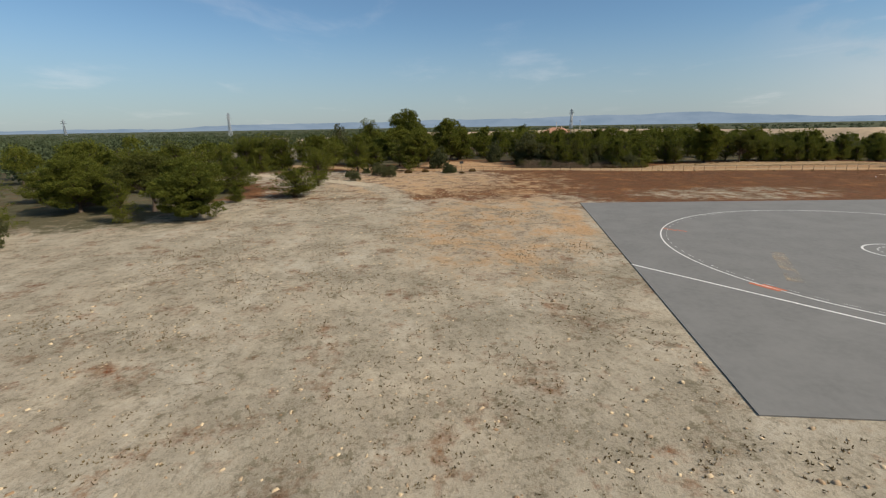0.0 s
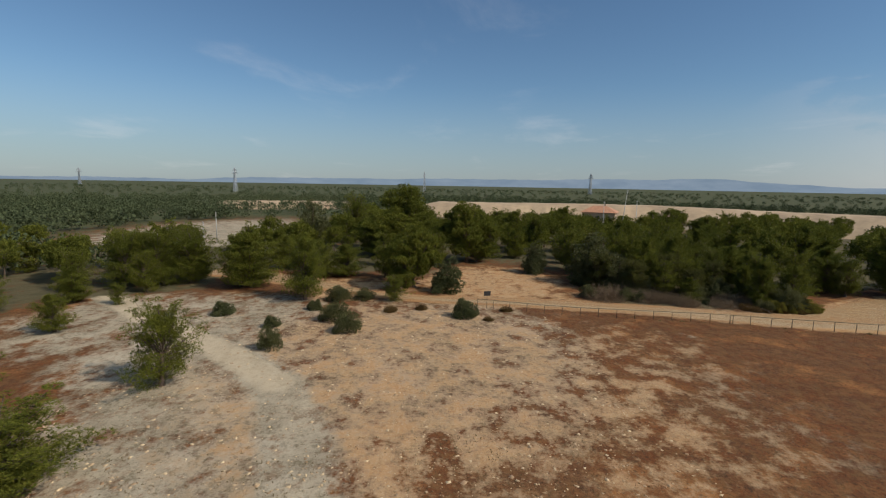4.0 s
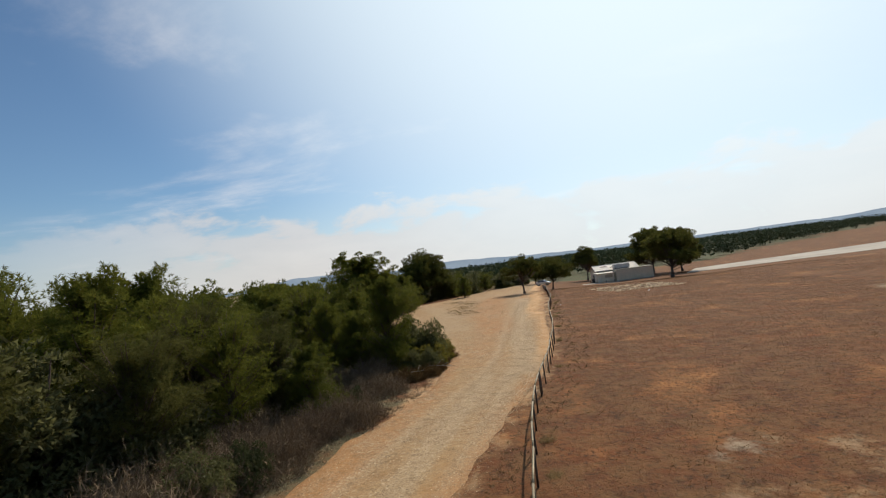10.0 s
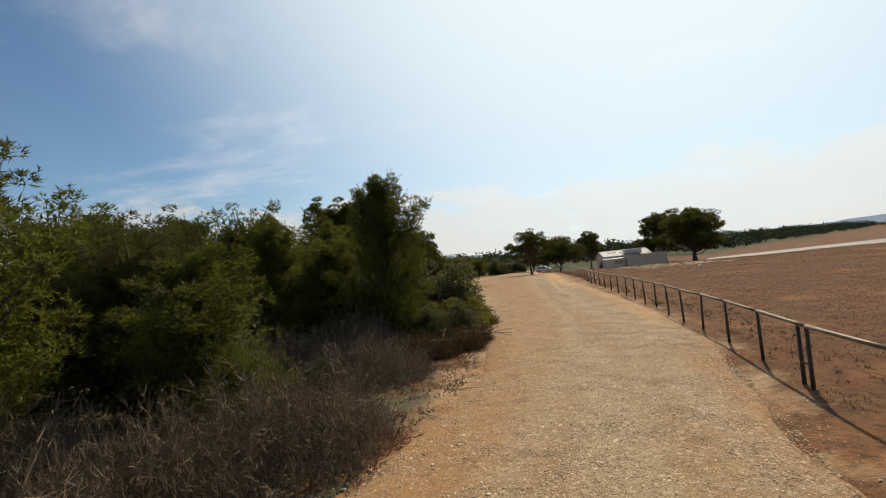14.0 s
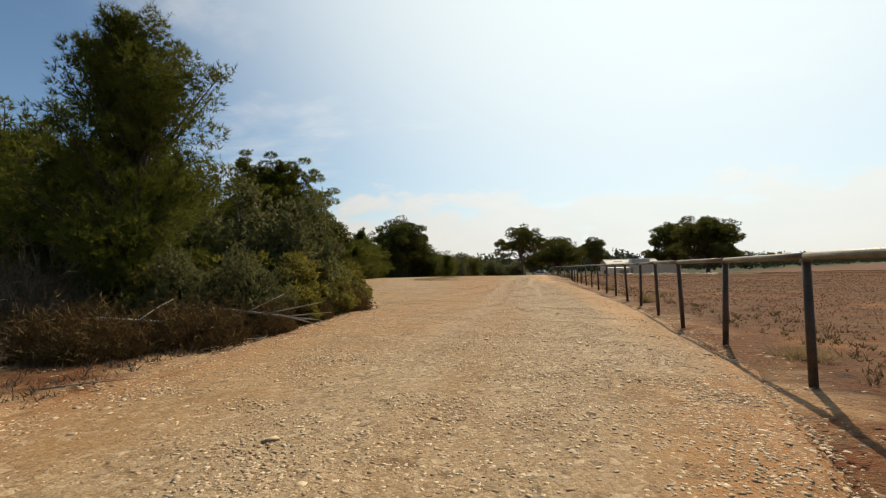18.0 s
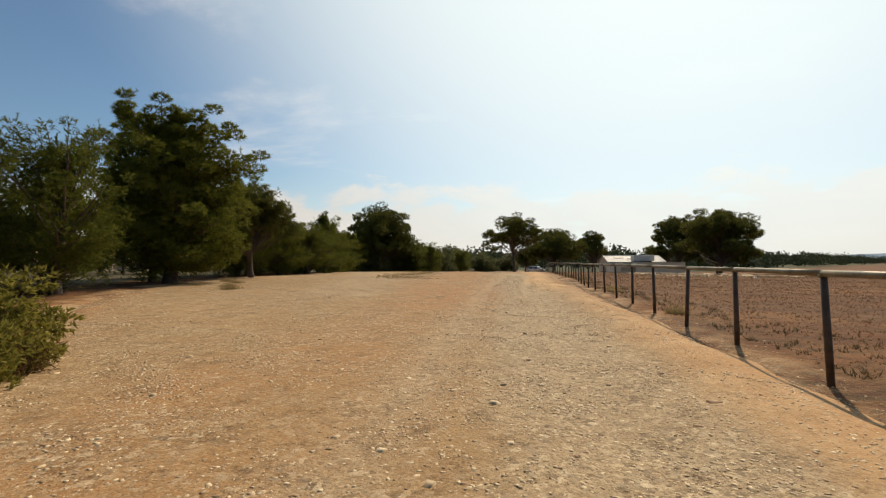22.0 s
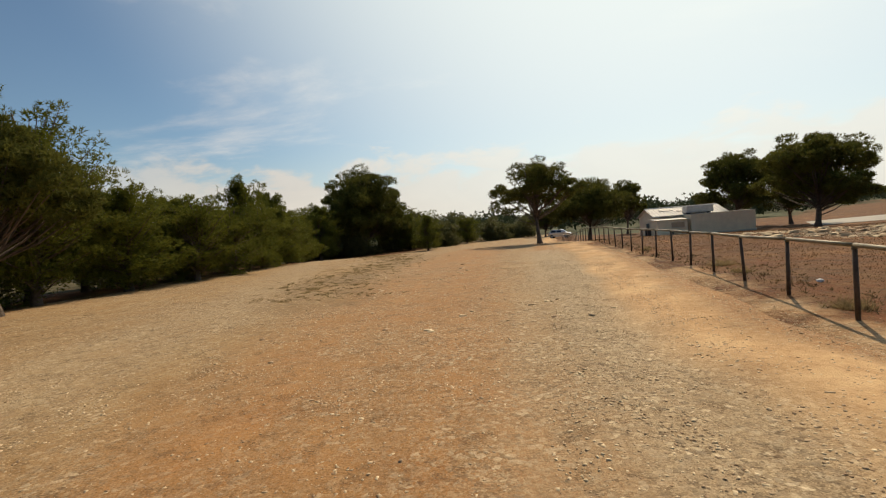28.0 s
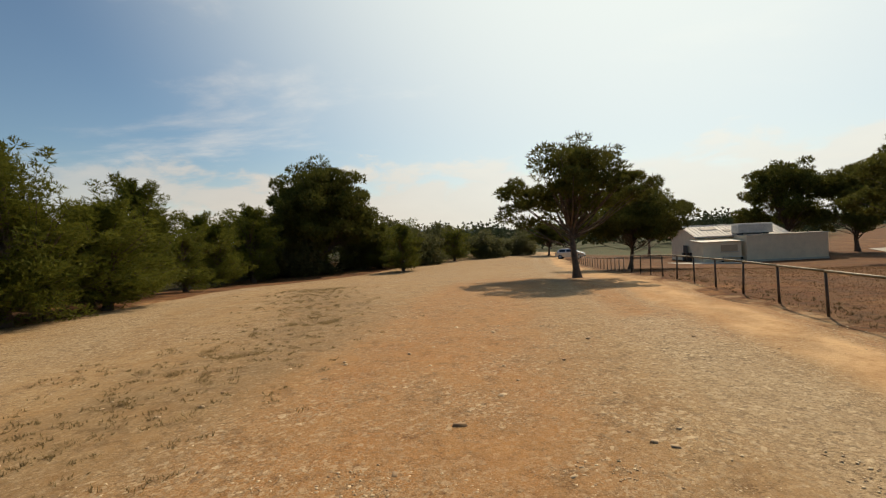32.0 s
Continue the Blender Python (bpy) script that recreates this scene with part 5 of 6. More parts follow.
# shrubs and brush at the foot of the wood
for kind, x, y, h, r in [("oak_bush", -2.9, 10.4, 2.9, 1.35), ("oak_bush", -4.6, 12.6, 2.6, 1.5), ("grey_bush", -2.5, 12.4, 1.5, 0.8), ("oak_bush", -6.6, 10.2, 3.2, 1.6), ("oak_bush", -3.9, 7.3, 1.5, 0.9),
                         ("yellow_bush", -2.5, 9.9, 1.3, 0.8), ("yellow_bush", -1.9, 12.9, 1.1, 0.7), ("yellow_bush", -3.3, 8.6, 1.5, 0.9), ("yellow_bush", -2.6, 14.2, 1.2, 0.8), ("yellow_bush", -4.2, 7.4, 1.3, 0.8), ("yellow_bush", -3.6, 13.8, 1.6, 0.9), ("yellow_bush", -2.3, 8.9, 1.5, 0.8), ("yellow_bush", -2.1, 11.6, 1.35, 0.85), ("oak_bush", -2.8, 7.6, 1.5, 0.8), ("yellow_bush", -2.0, 10.2, 1.0, 0.7), ("scrub", -1.8, 11.2, 0.9, 0.7), ("scrub", -2.2, 12.4, 1.0, 0.7), ("scrub", -2.5, 8.2, 0.7, 0.6), ("scrub", -3.4, 6.6, 0.75, 0.8), ("scrub", -4.4, 5.6, 0.9, 0.9), ("scrub", -2.9, 6.0, 0.85, 0.75), ("scrub", -2.4, 7.1, 0.75, 0.6), ("scrub", -3.7, 5.2, 0.7, 0.7), ("scrub", -2.3, 13.6, 0.8, 0.6), ("scrub", -2.1, 9.2, 0.7, 0.5), ("scrub", -6.0, -1.5, 0.8, 0.8),
                         ("brush", -5.6, 3.0, 1.35, 1.9), ("brush", -6.4, -1.9, 1.7, 2.2), ("brush", -8.6, -6.4, 1.9, 2.4), ("brush", -9.6, -12.0, 2.4, 3.1), ("brush", -8.0, 5.0, 1.5, 2.0), ("brush", -10.6, -3.0, 1.8, 2.4), ("brush", -11.4, -8.4, 2.0, 2.5),
                         ("brush", -7.4, -3.5, 1.5, 1.6), ("oak_bush", -9.0, -9.2, 1.8, 1.3), ("grey_bush", -6.6, 1.4, 0.9, 0.6), ("oak_bush", -10.5, -14.0, 1.9, 1.5), ("grey_bush", -8.2, -7.6, 1.4, 1.0), ("oak_bush", -9.4, 1.2, 3.0, 1.8), ("oak_bush", -12.6, -6.0, 3.6, 2.2), ("brush", -6.4, 6.3, 1.9, 1.6), ("grey_bush", -11.0, 5.8, 3.0, 1.9)]:
    plant(kind, x, y, h, r, group="undergrowth beside the track")

# trees and shrubs round the western clearing and on the field's west end
for kind, x, y, h, r in [("pine_a", -7.6, -54.6, 8.9, 3.1), ("oak_bush", -7.5, -50.0, 2.1, 1.9), ("oak_bush", -8.4, -46.6, 1.5, 1.6), ("pine_b", -7.6, -42.2, 3.7, 1.95), ("pine_d", -15.7, -39.8, 10.0, 4.3), ("olive", -13.2, -34.8, 5.3, 2.5),
                         ("pine_a", -24.7, -51.6, 5.6, 3.4), ("pine_b", -23.6, -44.9, 6.4, 2.8), ("pine_a", -28.6, -56.9, 5.6, 3.4), ("pine_d", -40.8, -29.5, 12.4, 6.4), ("pine_d", -55.0, -43.0, 15.6, 7.4), ("pine_b", -72.0, -57.0, 13.4, 4.9),
                         ("pine_d", -49.0, -46.0, 10.2, 7.2), ("oak", -62.0, -66.0, 11.4, 4.6), ("pine_a", -62.0, -15.5, 10.0, 4.2), ("pine_b", -52.0, -12.0, 9.6, 3.4), ("olive", -29.4, -17.9, 6.0, 2.4), ("pine_a", -78.0, 2.0, 10.4, 4.5), ("pine_b", -33.7, -10.4, 8.4, 3.4),
                         ("pine_a", -27.5, -3.5, 8.8, 3.0), ("pine_b", -30.0, 4.0, 9.0, 3.2), ("pine_a", -15.0, -64.5, 8.6, 4.0), ("pine_b", -18.0, -75.0, 8.8, 4.2), ("pine_a", -17.0, -82.0, 8.2, 4.4), ("pine_a", -5.4, -84.0, 5.0, 2.2), ("pine_b", -4.6, -77.7, 2.9, 1.3),
                         ("pine_b", 33.5, -60.2, 4.9, 4.4), ("pine_a", 37.8, -67.6, 2.5, 1.3), ("pine_d", 49.5, -68.5, 7.0, 4.8), ("pine_c", 44.0, -76.0, 7.4, 4.6), ("pine_b", 51.6, -75.6, 5.1, 1.9), ("pine_d", 43.0, -86.0, 7.2, 5.0), ("oak", 64.2, -82.1, 5.8, 3.0), ("pine_a", 25.4, -71.7, 5.9, 3.6),
                         ("pine_a", 30.5, -77.0, 6.4, 3.4), ("pine_b", 56.0, -88.0, 7.0, 4.0), ("pine_a", 36.0, -90.0, 7.4, 3.8), ("pine_b", 20.4, -58.9, 7.0, 2.9), ("pine_a", 6.8, -77.2, 4.1, 1.9), ("pine_b", 16.0, -82.0, 6.8, 3.4), ("pine_a", 70.0, -92.0, 6.4, 3.6), ("pine_b", 17.5, -93.0, 7.2, 3.8),
                         ("pine_b", 24.0, -89.8, 4.6, 3.0), ("pine_b", 7.5, -87.9, 5.2, 3.2), ("pine_b", 51.8, -97.2, 4.2, 2.6),
                         ("pine_b", 58.0, -93.5, 5.0, 3.2), ("pine_a", 66.5, -96.0, 5.0, 3.0), ("pine_b", 47.0, -100.0, 5.2, 3.2), ("pine_b", 39.5, -104.0, 5.2, 3.2), ("pine_a", 60.0, -104.0, 5.2, 3.0), ("pine_b", 72.0, -101.0, 5.0, 3.2), ("pine_b", 33.0, -98.0, 5.4, 3.2), ("pine_b", 50.0, -110.0, 5.4, 3.4),
                         ("grey_bush", 0.3, -33.1, 2.3, 1.65), ("grey_bush", -2.5, -52.2, 1.4, 1.0), ("oak_bush", 2.0, -48.8, 2.2, 1.9), ("oak_bush", 6.3, -46.6, 2.1, 1.7), ("oak_bush", 11.9, -53.2, 2.2, 1.15), ("grey_bush", -0.1, -62.5, 1.7, 1.4), ("grey_bush", 4.7, -55.2, 1.3, 1.0),
                         ("scrub", -3.1, -38.6, 0.9, 0.8), ("scrub", -2.0, -42.5, 1.0, 0.9), ("scrub", 1.8, -30.5, 0.6, 0.6), ("scrub", -2.6, -27.6, 0.8, 0.8)]:
    plant(kind, x, y, h, r, group="plants round the clearing")


def inside_open(x, y):
    """Whether the wood leaves this place free."""
    if math.hypot((x + 22) / 17, (y + 27) / 13) < 1 or math.hypot((x + 93) / 58, (y + 100) / 34) < 1:
        return True
    if x > -26 + 0.15 * abs(y) * (y < 0) and y > -66:
        return True
    if math.hypot((x + 110) / 24, (y - 26) / 18) < 1 or x < -112 - 0.3 * y * (y > 0):
        return True
    return False


rng_wood = random.Random(77)
spots = []
while len(spots) < 215:
    x, y = rng_wood.uniform(-128, 20), rng_wood.uniform(-128, 105)
    if inside_open(x, y) or (x > -36 and y < -66 and x > 8):
        continue
    if all(math.hypot(x - a, y - b) > 4.2 for a, b in spots):
        spots.append((x, y))
for x, y in spots:
    far = math.hypot(x - 25, y + 30) > 75
    kind = rng_wood.choice(("far_a", "far_b", "far_b")) if far else rng_wood.choice(("pine_b", "pine_b", "pine_a"))
    h = rng_wood.uniform(5.2, 9.2)
    r = h * rng_wood.uniform(0.36, 0.50)
    if not (x > -11 and -86 < y < -60):
        plant(kind, x, y, h, r, group="pines of the wood")


# ---- far woods: one piece, too many to count ----
def far_woods(name, seed, count, rmin, rmax, amin, amax, size, label, keep=None):
    rng = np.random.default_rng(seed)
    r = np.sqrt(rng.uniform(rmin ** 2, rmax ** 2, count))
    a = np.radians(rng.uniform(amin, amax, count))     # degrees from +y towards -x
    x, y = -r * np.sin(a), r * np.cos(a)
    if keep is not None:
        ok = keep(x, y)
        x, y = x[ok], y[ok]
    n = len(x)
    h = size * rng.uniform(0.65, 1.35, n)
    tufts = 85
    c = np.repeat(np.c_[x, y, land(x, y) + h * 0.55], tufts, 0)
    hh = np.repeat(h, tufts)[:, None]
    d = unit(rng.normal(0, 1, c.shape))
    p = c + d * hh * rng.uniform(0.2, 0.46, (len(c), 1)) * np.array([1.35, 1.35, 0.95])
    p[:, 2] = np.maximum(p[:, 2], land(p[:, 0], p[:, 1]) + 0.2)
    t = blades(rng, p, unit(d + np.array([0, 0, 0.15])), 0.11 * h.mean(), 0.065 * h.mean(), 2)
    tagged(new(name, tri_mesh(name, t, HAZED_PINE)), label, "woodland", kind="stuff")


clear_quarry = lambda x, y: ~((x < -100) & (x > -235) & (y > -60 + 0 * x) & (y < 230))
far_woods("far_woods_west", 51, 1700, 150, 420, 20, 150, 5.4, "distant pine wood beyond the quarry", lambda x, y: (clear_quarry(x, y) & (np.hypot((x + 93) / 62, (y + 100) / 40) > 1)))
far_woods("far_woods_plain", 52, 2300, 420, 1300, -60, 165, 4.6, "endless pine woods on the plain to the horizon", lambda x, y: (x < -235) | (y > 170))
def beyond_strip(x, y):
    """The wood that draws back from the field towards the east."""
    a, r = np.degrees(np.arctan2(x - 3.5, y + 26.6)), np.hypot(x - 3.5, y + 26.6)
    return (a < 41.8) & (r > np.interp(a, [-60, 0, 20, 27, 37, 41.5], [185, 185, 190, 205, 390, 720])) & (y > 120)


far_woods("far_woods_north", 53, 3400, 150, 800, -46, 16, 7.2, "dark pine wood behind the field and the hut", beyond_strip)
far_woods("far_woods_south", 54, 900, 95, 340, 128, 212, 5.6, "dark pine wood and scrub south of the field", lambda x, y: (np.hypot((x + 93) / 62, (y + 100) / 40) > 1) & (y < -98 - 0.10 * x))
plant("far_b", 330, 330, 9.0, 6.0, label="lone round pine far across the field")


# ---- distance ----
def hills(name, radius, base, rows, label):
    """A ridge: heights by bearing, degrees from +y towards -x."""
    b = np.array([r[0] for r in rows], float)
    h = np.array([r[1] for r in rows], float)
    g = np.linspace(b[0], b[-1], 400)
    rng = np.random.default_rng(int(radius))
    walk_ = np.cumsum(rng.normal(0, 2.6, 460))
    top = np.interp(g, b, h) + (walk_ - np.convolve(walk_, np.ones(41) / 41, "same"))[30:430] * 0.75
    top = np.maximum(top, base + 4)
    verts, faces = [], []
    for a, z in zip(np.radians(g), top):
        for rr, zz in ((radius - 500, base), (radius, z), (radius + 260, base)):
            verts.append((-rr * math.sin(a), rr * math.cos(a), zz))
    for i in range(len(g) - 1):
        for k in range(2):
            q = 3 * i + k
            faces.append((q, q + 3, q + 4, q + 1))
    tagged(new(name, mesh_of(name, verts, faces, HILLS, True)), label, "hills", kind="backdrop")


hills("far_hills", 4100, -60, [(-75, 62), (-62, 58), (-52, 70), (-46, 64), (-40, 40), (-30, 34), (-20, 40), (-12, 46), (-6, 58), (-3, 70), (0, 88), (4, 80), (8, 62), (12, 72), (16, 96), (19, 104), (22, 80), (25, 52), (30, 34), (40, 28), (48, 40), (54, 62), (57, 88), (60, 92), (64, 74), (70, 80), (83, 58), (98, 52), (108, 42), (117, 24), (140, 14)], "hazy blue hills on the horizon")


# ---- fence along the track ----
FENCE = [(-4.6, -31.6), (-3.4, -28.6), (-2.0, -24.8), (-0.6, -20.4), (0.0, -17.9), (0.7, -13.2), (1.45, -8.3), (1.95, -4.8), (2.55, -2.2), (3.2, 0.0), (3.9, 2.4), (4.4, 4.6), (5.0, 7.2), (5.7, 9.9), (6.6, 14.2), (7.4, 18.7), (8.4, 24.9), (9.4, 31.0), (11.2, 39.0), (12.6, 46.0), (13.6, 53.5), (14.9, 61.5), (17.4, 77.0)]


def build_fence():
    root = thing("field_fence", pose(0, 0, 0), "long low post-and-rail fence of weathered brown steel tube", "fence")
    p = np.array(FENCE, float)
    s = np.r_[0, np.cumsum(np.hypot(*np.diff(p, axis=0).T))]
    first = float(np.interp(2.85, p[:, 1], s)) % 2.2      # a post stands at y = 2.85
    g = np.arange(first, s[-1] + 0.1, 2.2)
    line = np.c_[np.interp(g, s, p[:, 0]), np.interp(g, s, p[:, 1])]
    line[1:-1] = (line[:-2] + 2 * line[1:-1] + line[2:]) / 4
    rng = random.Random(8)
    post = tube((0, 0, -0.15), (0, 0, 1.07), 0.036, 0.034, POST_STEEL, "post", 12)
    cap = tube((0, 0, 1.045), (0, 0, 1.075), 0.046, 0.044, RAIL_STEEL, "cap", 12)
    tops = []
    for i, (x, y) in enumerate(line):
        z = land_at(x, y)
        lean = Matrix.Rotation(radians(rng.uniform(-2.0, 2.0)), 4, "X") @ Matrix.Rotation(radians(rng.uniform(-2.0, 2.0)), 4, "Y")
        m = Matrix.Translation((x, y, z)) @ lean
        ob = part("post", post, root, m)
        part("cap", cap, ob)
        tops.append(m @ Vector((0, 0, 1.09 + rng.uniform(-0.015, 0.015))))
    for a, b in zip(tops, tops[1:]):
        part("rail", tube(a - (b - a) * 0.004, b + (b - a) * 0.004, 0.034, 0.034, RAIL_STEEL, "rail", 10, rng.uniform(-0.012, 0.012), 3), root)
    # a doubled post with a low cross-piece
    k = min(range(len(line)), key=lambda i: abs(line[i][1] + 1.6))
    x, y = line[k]
    d = Vector((line[k + 1][0] - x, line[k + 1][1] - y, 0)).normalized()
    m = Matrix.Translation((x + d.x * 0.32, y + d.y * 0.32, land_at(x, y)))
    part("post", post, root, m)
    part("brace", tube((x, y, land_at(x, y) + 0.42), (x + d.x * 0.34, y + d.y * 0.34, land_at(x, y) + 0.40), 0.022, 0.022, POST_STEEL, "brace", 8), root)


build_fence()


def build_picket():
    """The slighter fence that carries on past the trees to the car park."""
    root = thing("wooden_paling_fence", pose(0, 0, 0), "short row of pale wooden palings past the pines", "fence")
    pale = simple("pale_wood", (0.42, 0.33, 0.24), 0.85, 0, 0.25, 8.0)
    stake = tube((0, 0, -0.1), (0, 0, 1.0), 0.035, 0.030, pale, "paling", 8)
    a, b = Vector((17.6, 78.5, 0)), Vector((21.0, 101.0, 0))
    tops = []
    for i in range(17):
        p = a.lerp(b, i / 16)
        z = land_at(p.x, p.y)
        part("paling", stake, root, Matrix.Translation((p.x, p.y, z)))
        tops.append(Vector((p.x, p.y, z + 0.9)))
    for q, r in zip(tops, tops[1:]):
        part("rail", tube(q, r, 0.025, 0.025, pale, "rail", 8), root)


build_picket()


# ---- notice board at the fence's end ----
def build_sign():
    x, y = -3.7, -30.0
    root = thing("notice_board", pose(x, y, land_at(x, y), 0, 0, 12), "small black notice board on a thin steel post", "sign")
    part("post", tube((0, 0, -0.2), (0, 0, 1.75), 0.028, 0.028, POST_STEEL, "post", 10), root)
    part("board", box((0.04, 0.92, 0.60), SIGN_BLACK, "board", 0.008, (0.03, 0, 2.0)), root)
    for z in (1.78, 2.18):
        part("bracket", box((0.03, 0.12, 0.03), POST_STEEL, "bracket", 0.003, (0.0, 0, z)), root)


build_sign()


# ---- hut ----
def prism(points, depth, mat, name):
    """A shape in the x-z plane pushed along y by depth."""
    n = len(points)
    verts = [(x, 0, z) for x, z in points] + [(x, depth, z) for x, z in points]
    faces = [tuple(range(n)), tuple(range(2 * n - 1, n - 1, -1))] + [(i + n, (i + 1) % n + n, (i + 1) % n, i) for i in range(n)]
    bm = bmesh.new()
    me = mesh_of(name, verts, faces, mat)
    bm.from_mesh(me)
    bmesh.ops.recalc_face_normals(bm, faces=bm.faces)
    bm.to_mesh(me)
    bm.free()
    return me


def build_hut():
    ox, oy = 39.6, 98.6
    z = land_at(43, 100) - 0.03
    root = thing("clubhouse", pose(ox, oy, z, 0, 0, -1.0), "low whitewashed clubhouse with white sheet roofs", "building")
    # hall behind, its ridge along the front
    gable = [(2.6, 0), (9.0, 0), (9.0, 3.0), (5.8, 4.25), (2.6, 3.0)]
    for x in (-4.2, 6.4):
        part("gable_wall", prism(gable, 0.2, RENDER_WALL, "gable_wall"), root, pose(x, 0, 0, 0, 0, 90) @ Matrix.Diagonal((1, -1, 1, 1)))
    part("front_wall", box((10.6, 0.2, 2.95), RENDER_WALL, "front_wall", 0.01, (1.2, 2.7, 1.475)), root)
    part("back_wall", box((10.6, 0.2, 2.95), RENDER_WALL, "back_wall", 0.01, (1.2, 8.9, 1.475)), root)
    slope = math.degrees(math.atan2(1.25, 3.2))
    for y0, turn in ((4.08, slope), (7.52, -slope)):
        roof = part("roof", box((11.5, 3.85, 0.06), SHEET_ROOF, "roof", 0.01), root, pose(1.2, y0, 3.66, turn, 0, 0), "white corrugated sheet roof")
        for i in range(22):
            part("batten", box((0.06, 3.83, 0.04), SHEET_ROOF, "batten", 0.005, (-5.6 + i * 0.533, 0, 0.05)), roof)
    for x, y, w, d in ((-1.7, 4.7, 2.0, 0.8), (0.2, 4.0, 0.9, 0.6)):
        part("patch", box((w, d, 0.03), SIGN_BLACK, "patch", 0.004), root, pose(x, y, 3.66 + (y - 4.08) * math.tan(radians(slope)) + 0.09, slope, 0, 0), "dark roof light")
    part("ridge_cap", tube((-4.5, 5.8, 4.38), (6.9, 5.8, 4.38), 0.08, 0.08, SHEET_ROOF, "ridge_cap", 8), root)
    # Eaves board in dark brown: the shade under the roof is in its colour.
    part("fascia", box((11.5, 0.05, 0.22), POST_STEEL, "fascia", 0.005, (1.2, 2.36, 2.98)), root, None, "dark eaves board with the shade under the roof put into its colour")
    # No opening here: a dark panel paints the unlit inside of the doorway.
    part("door", box((0.06, 1.0, 2.05), DARK_DOOR, "door", 0.01, (-4.42, 5.0, 1.02)), root, None, "dark panel standing in for the unlit open doorway")
    # porch box in front
    part("porch_wall", box((4.4, 2.45, 2.45), RENDER_WALL, "porch_wall", 0.02, (-2.7, 1.35, 1.225)), root)
    part("porch_roof", box((4.75, 2.75, 0.07), SHEET_ROOF, "porch_roof", 0.01), root, pose(-2.7, 1.30, 2.57, 4, 0, 0), "white sheet roof of the porch")
    part("window", box((1.9, 0.05, 0.75), HOUSE_WALL, "window", 0.005, (-1.9, 0.115, 1.70)), root, None, "faded ochre shutter")
    part("sill", box((2.1, 0.16, 0.06), CONCRETE, "sill", 0.005, (-1.9, 0.06, 1.28)), root)
    for zz in (0.70, 0.34):
        part("shelf", box((2.5, 0.42, 0.05), TANK_WHITE, "shelf", 0.005, (-1.7, -0.10, zz)), root, None, "white bench plank against the wall")
    for xx in (-2.8, -0.6):
        part("bracket", box((0.06, 0.36, 0.68), DARK_DOOR, "bracket", 0.005, (xx, -0.08, 0.34)), root)
    # Solid dark panel, put in for the shade of the passage.
    part("gap", box((0.36, 0.1, 2.4), DARK_DOOR, "gap", 0.005, (-0.24, 2.0, 1.2)), root, None, "dark panel standing in for the shade in the passage between the two parts")
    # long low block
    part("block_wall", box((9.3, 2.5, 3.0), RENDER_WALL, "block_wall", 0.02, (4.65, 1.26, 1.5)), root)
    part("block_roof", box((9.4, 2.6, 0.09), CONCRETE, "block_roof", 0.01, (4.65, 1.26, 3.06)), root)
    part("plinth", box((9.38, 0.06, 0.25), CONCRETE, "plinth", 0.01, (4.65, -0.02, 0.12)), root)
    # box on the roof
    tank = part("roof_tank", box((4.0, 1.5, 1.05), TANK_WHITE, "roof_tank", 0.06, (2.2, 2.4, 3.80)), root, None, "dirty white water tank on the roof")
    part("lid", box((1.5, 1.45, 0.06), TANK_WHITE, "lid", 0.01, (1.2, 2.4, 4.36)), tank)
    for xx in (0.7, 3.7):
        part("foot", box((0.15, 1.3, 0.18), DARK_DOOR, "foot", 0.01, (xx, 2.4, 3.19)), tank)
    # bins by the door
    for u, v in ((-5.0, 3.6), (-5.1, 2.6)):
        m = root.matrix_world @ pose(u, v, 0.0)
        b = thing("wheelie_bin", Matrix.Translation((m.translation.x, m.translation.y, land_at(m.translation.x, m.translation.y))) @ Matrix.Rotation(radians(-8), 4, "Z"), "dark plastic waste bin beside the clubhouse door", "bin", "bins by the clubhouse")
        part("body", prism([(-0.26, 0.05), (0.26, 0.05), (0.32, 1.0), (-0.32, 1.0)], 0.6, DARK_DOOR, "body"), b)
        part("lid", box((0.68, 0.68, 0.05), DARK_DOOR, "lid", 0.01, (0, 0.3, 1.03)), b)
        for xx in (-0.24, 0.24):
            part("wheel", tube((xx - 0.03, 0.55, 0.1), (xx + 0.03, 0.55, 0.1), 0.1, 0.1, RUBBER, "wheel", 12), b)
    apron = [(root.matrix_world @ Vector(q)).to_2d() for q in ((-9.0, -2.2, 0), (0.2, -2.2, 0), (0.2, 0.05, 0), (-9.0, 0.05, 0))]
    sheet("paved_apron", [tuple(q) for q in apron], 0.03, CONCRETE, "pale concrete apron in front of the porch", "pavement", 3)


build_hut()


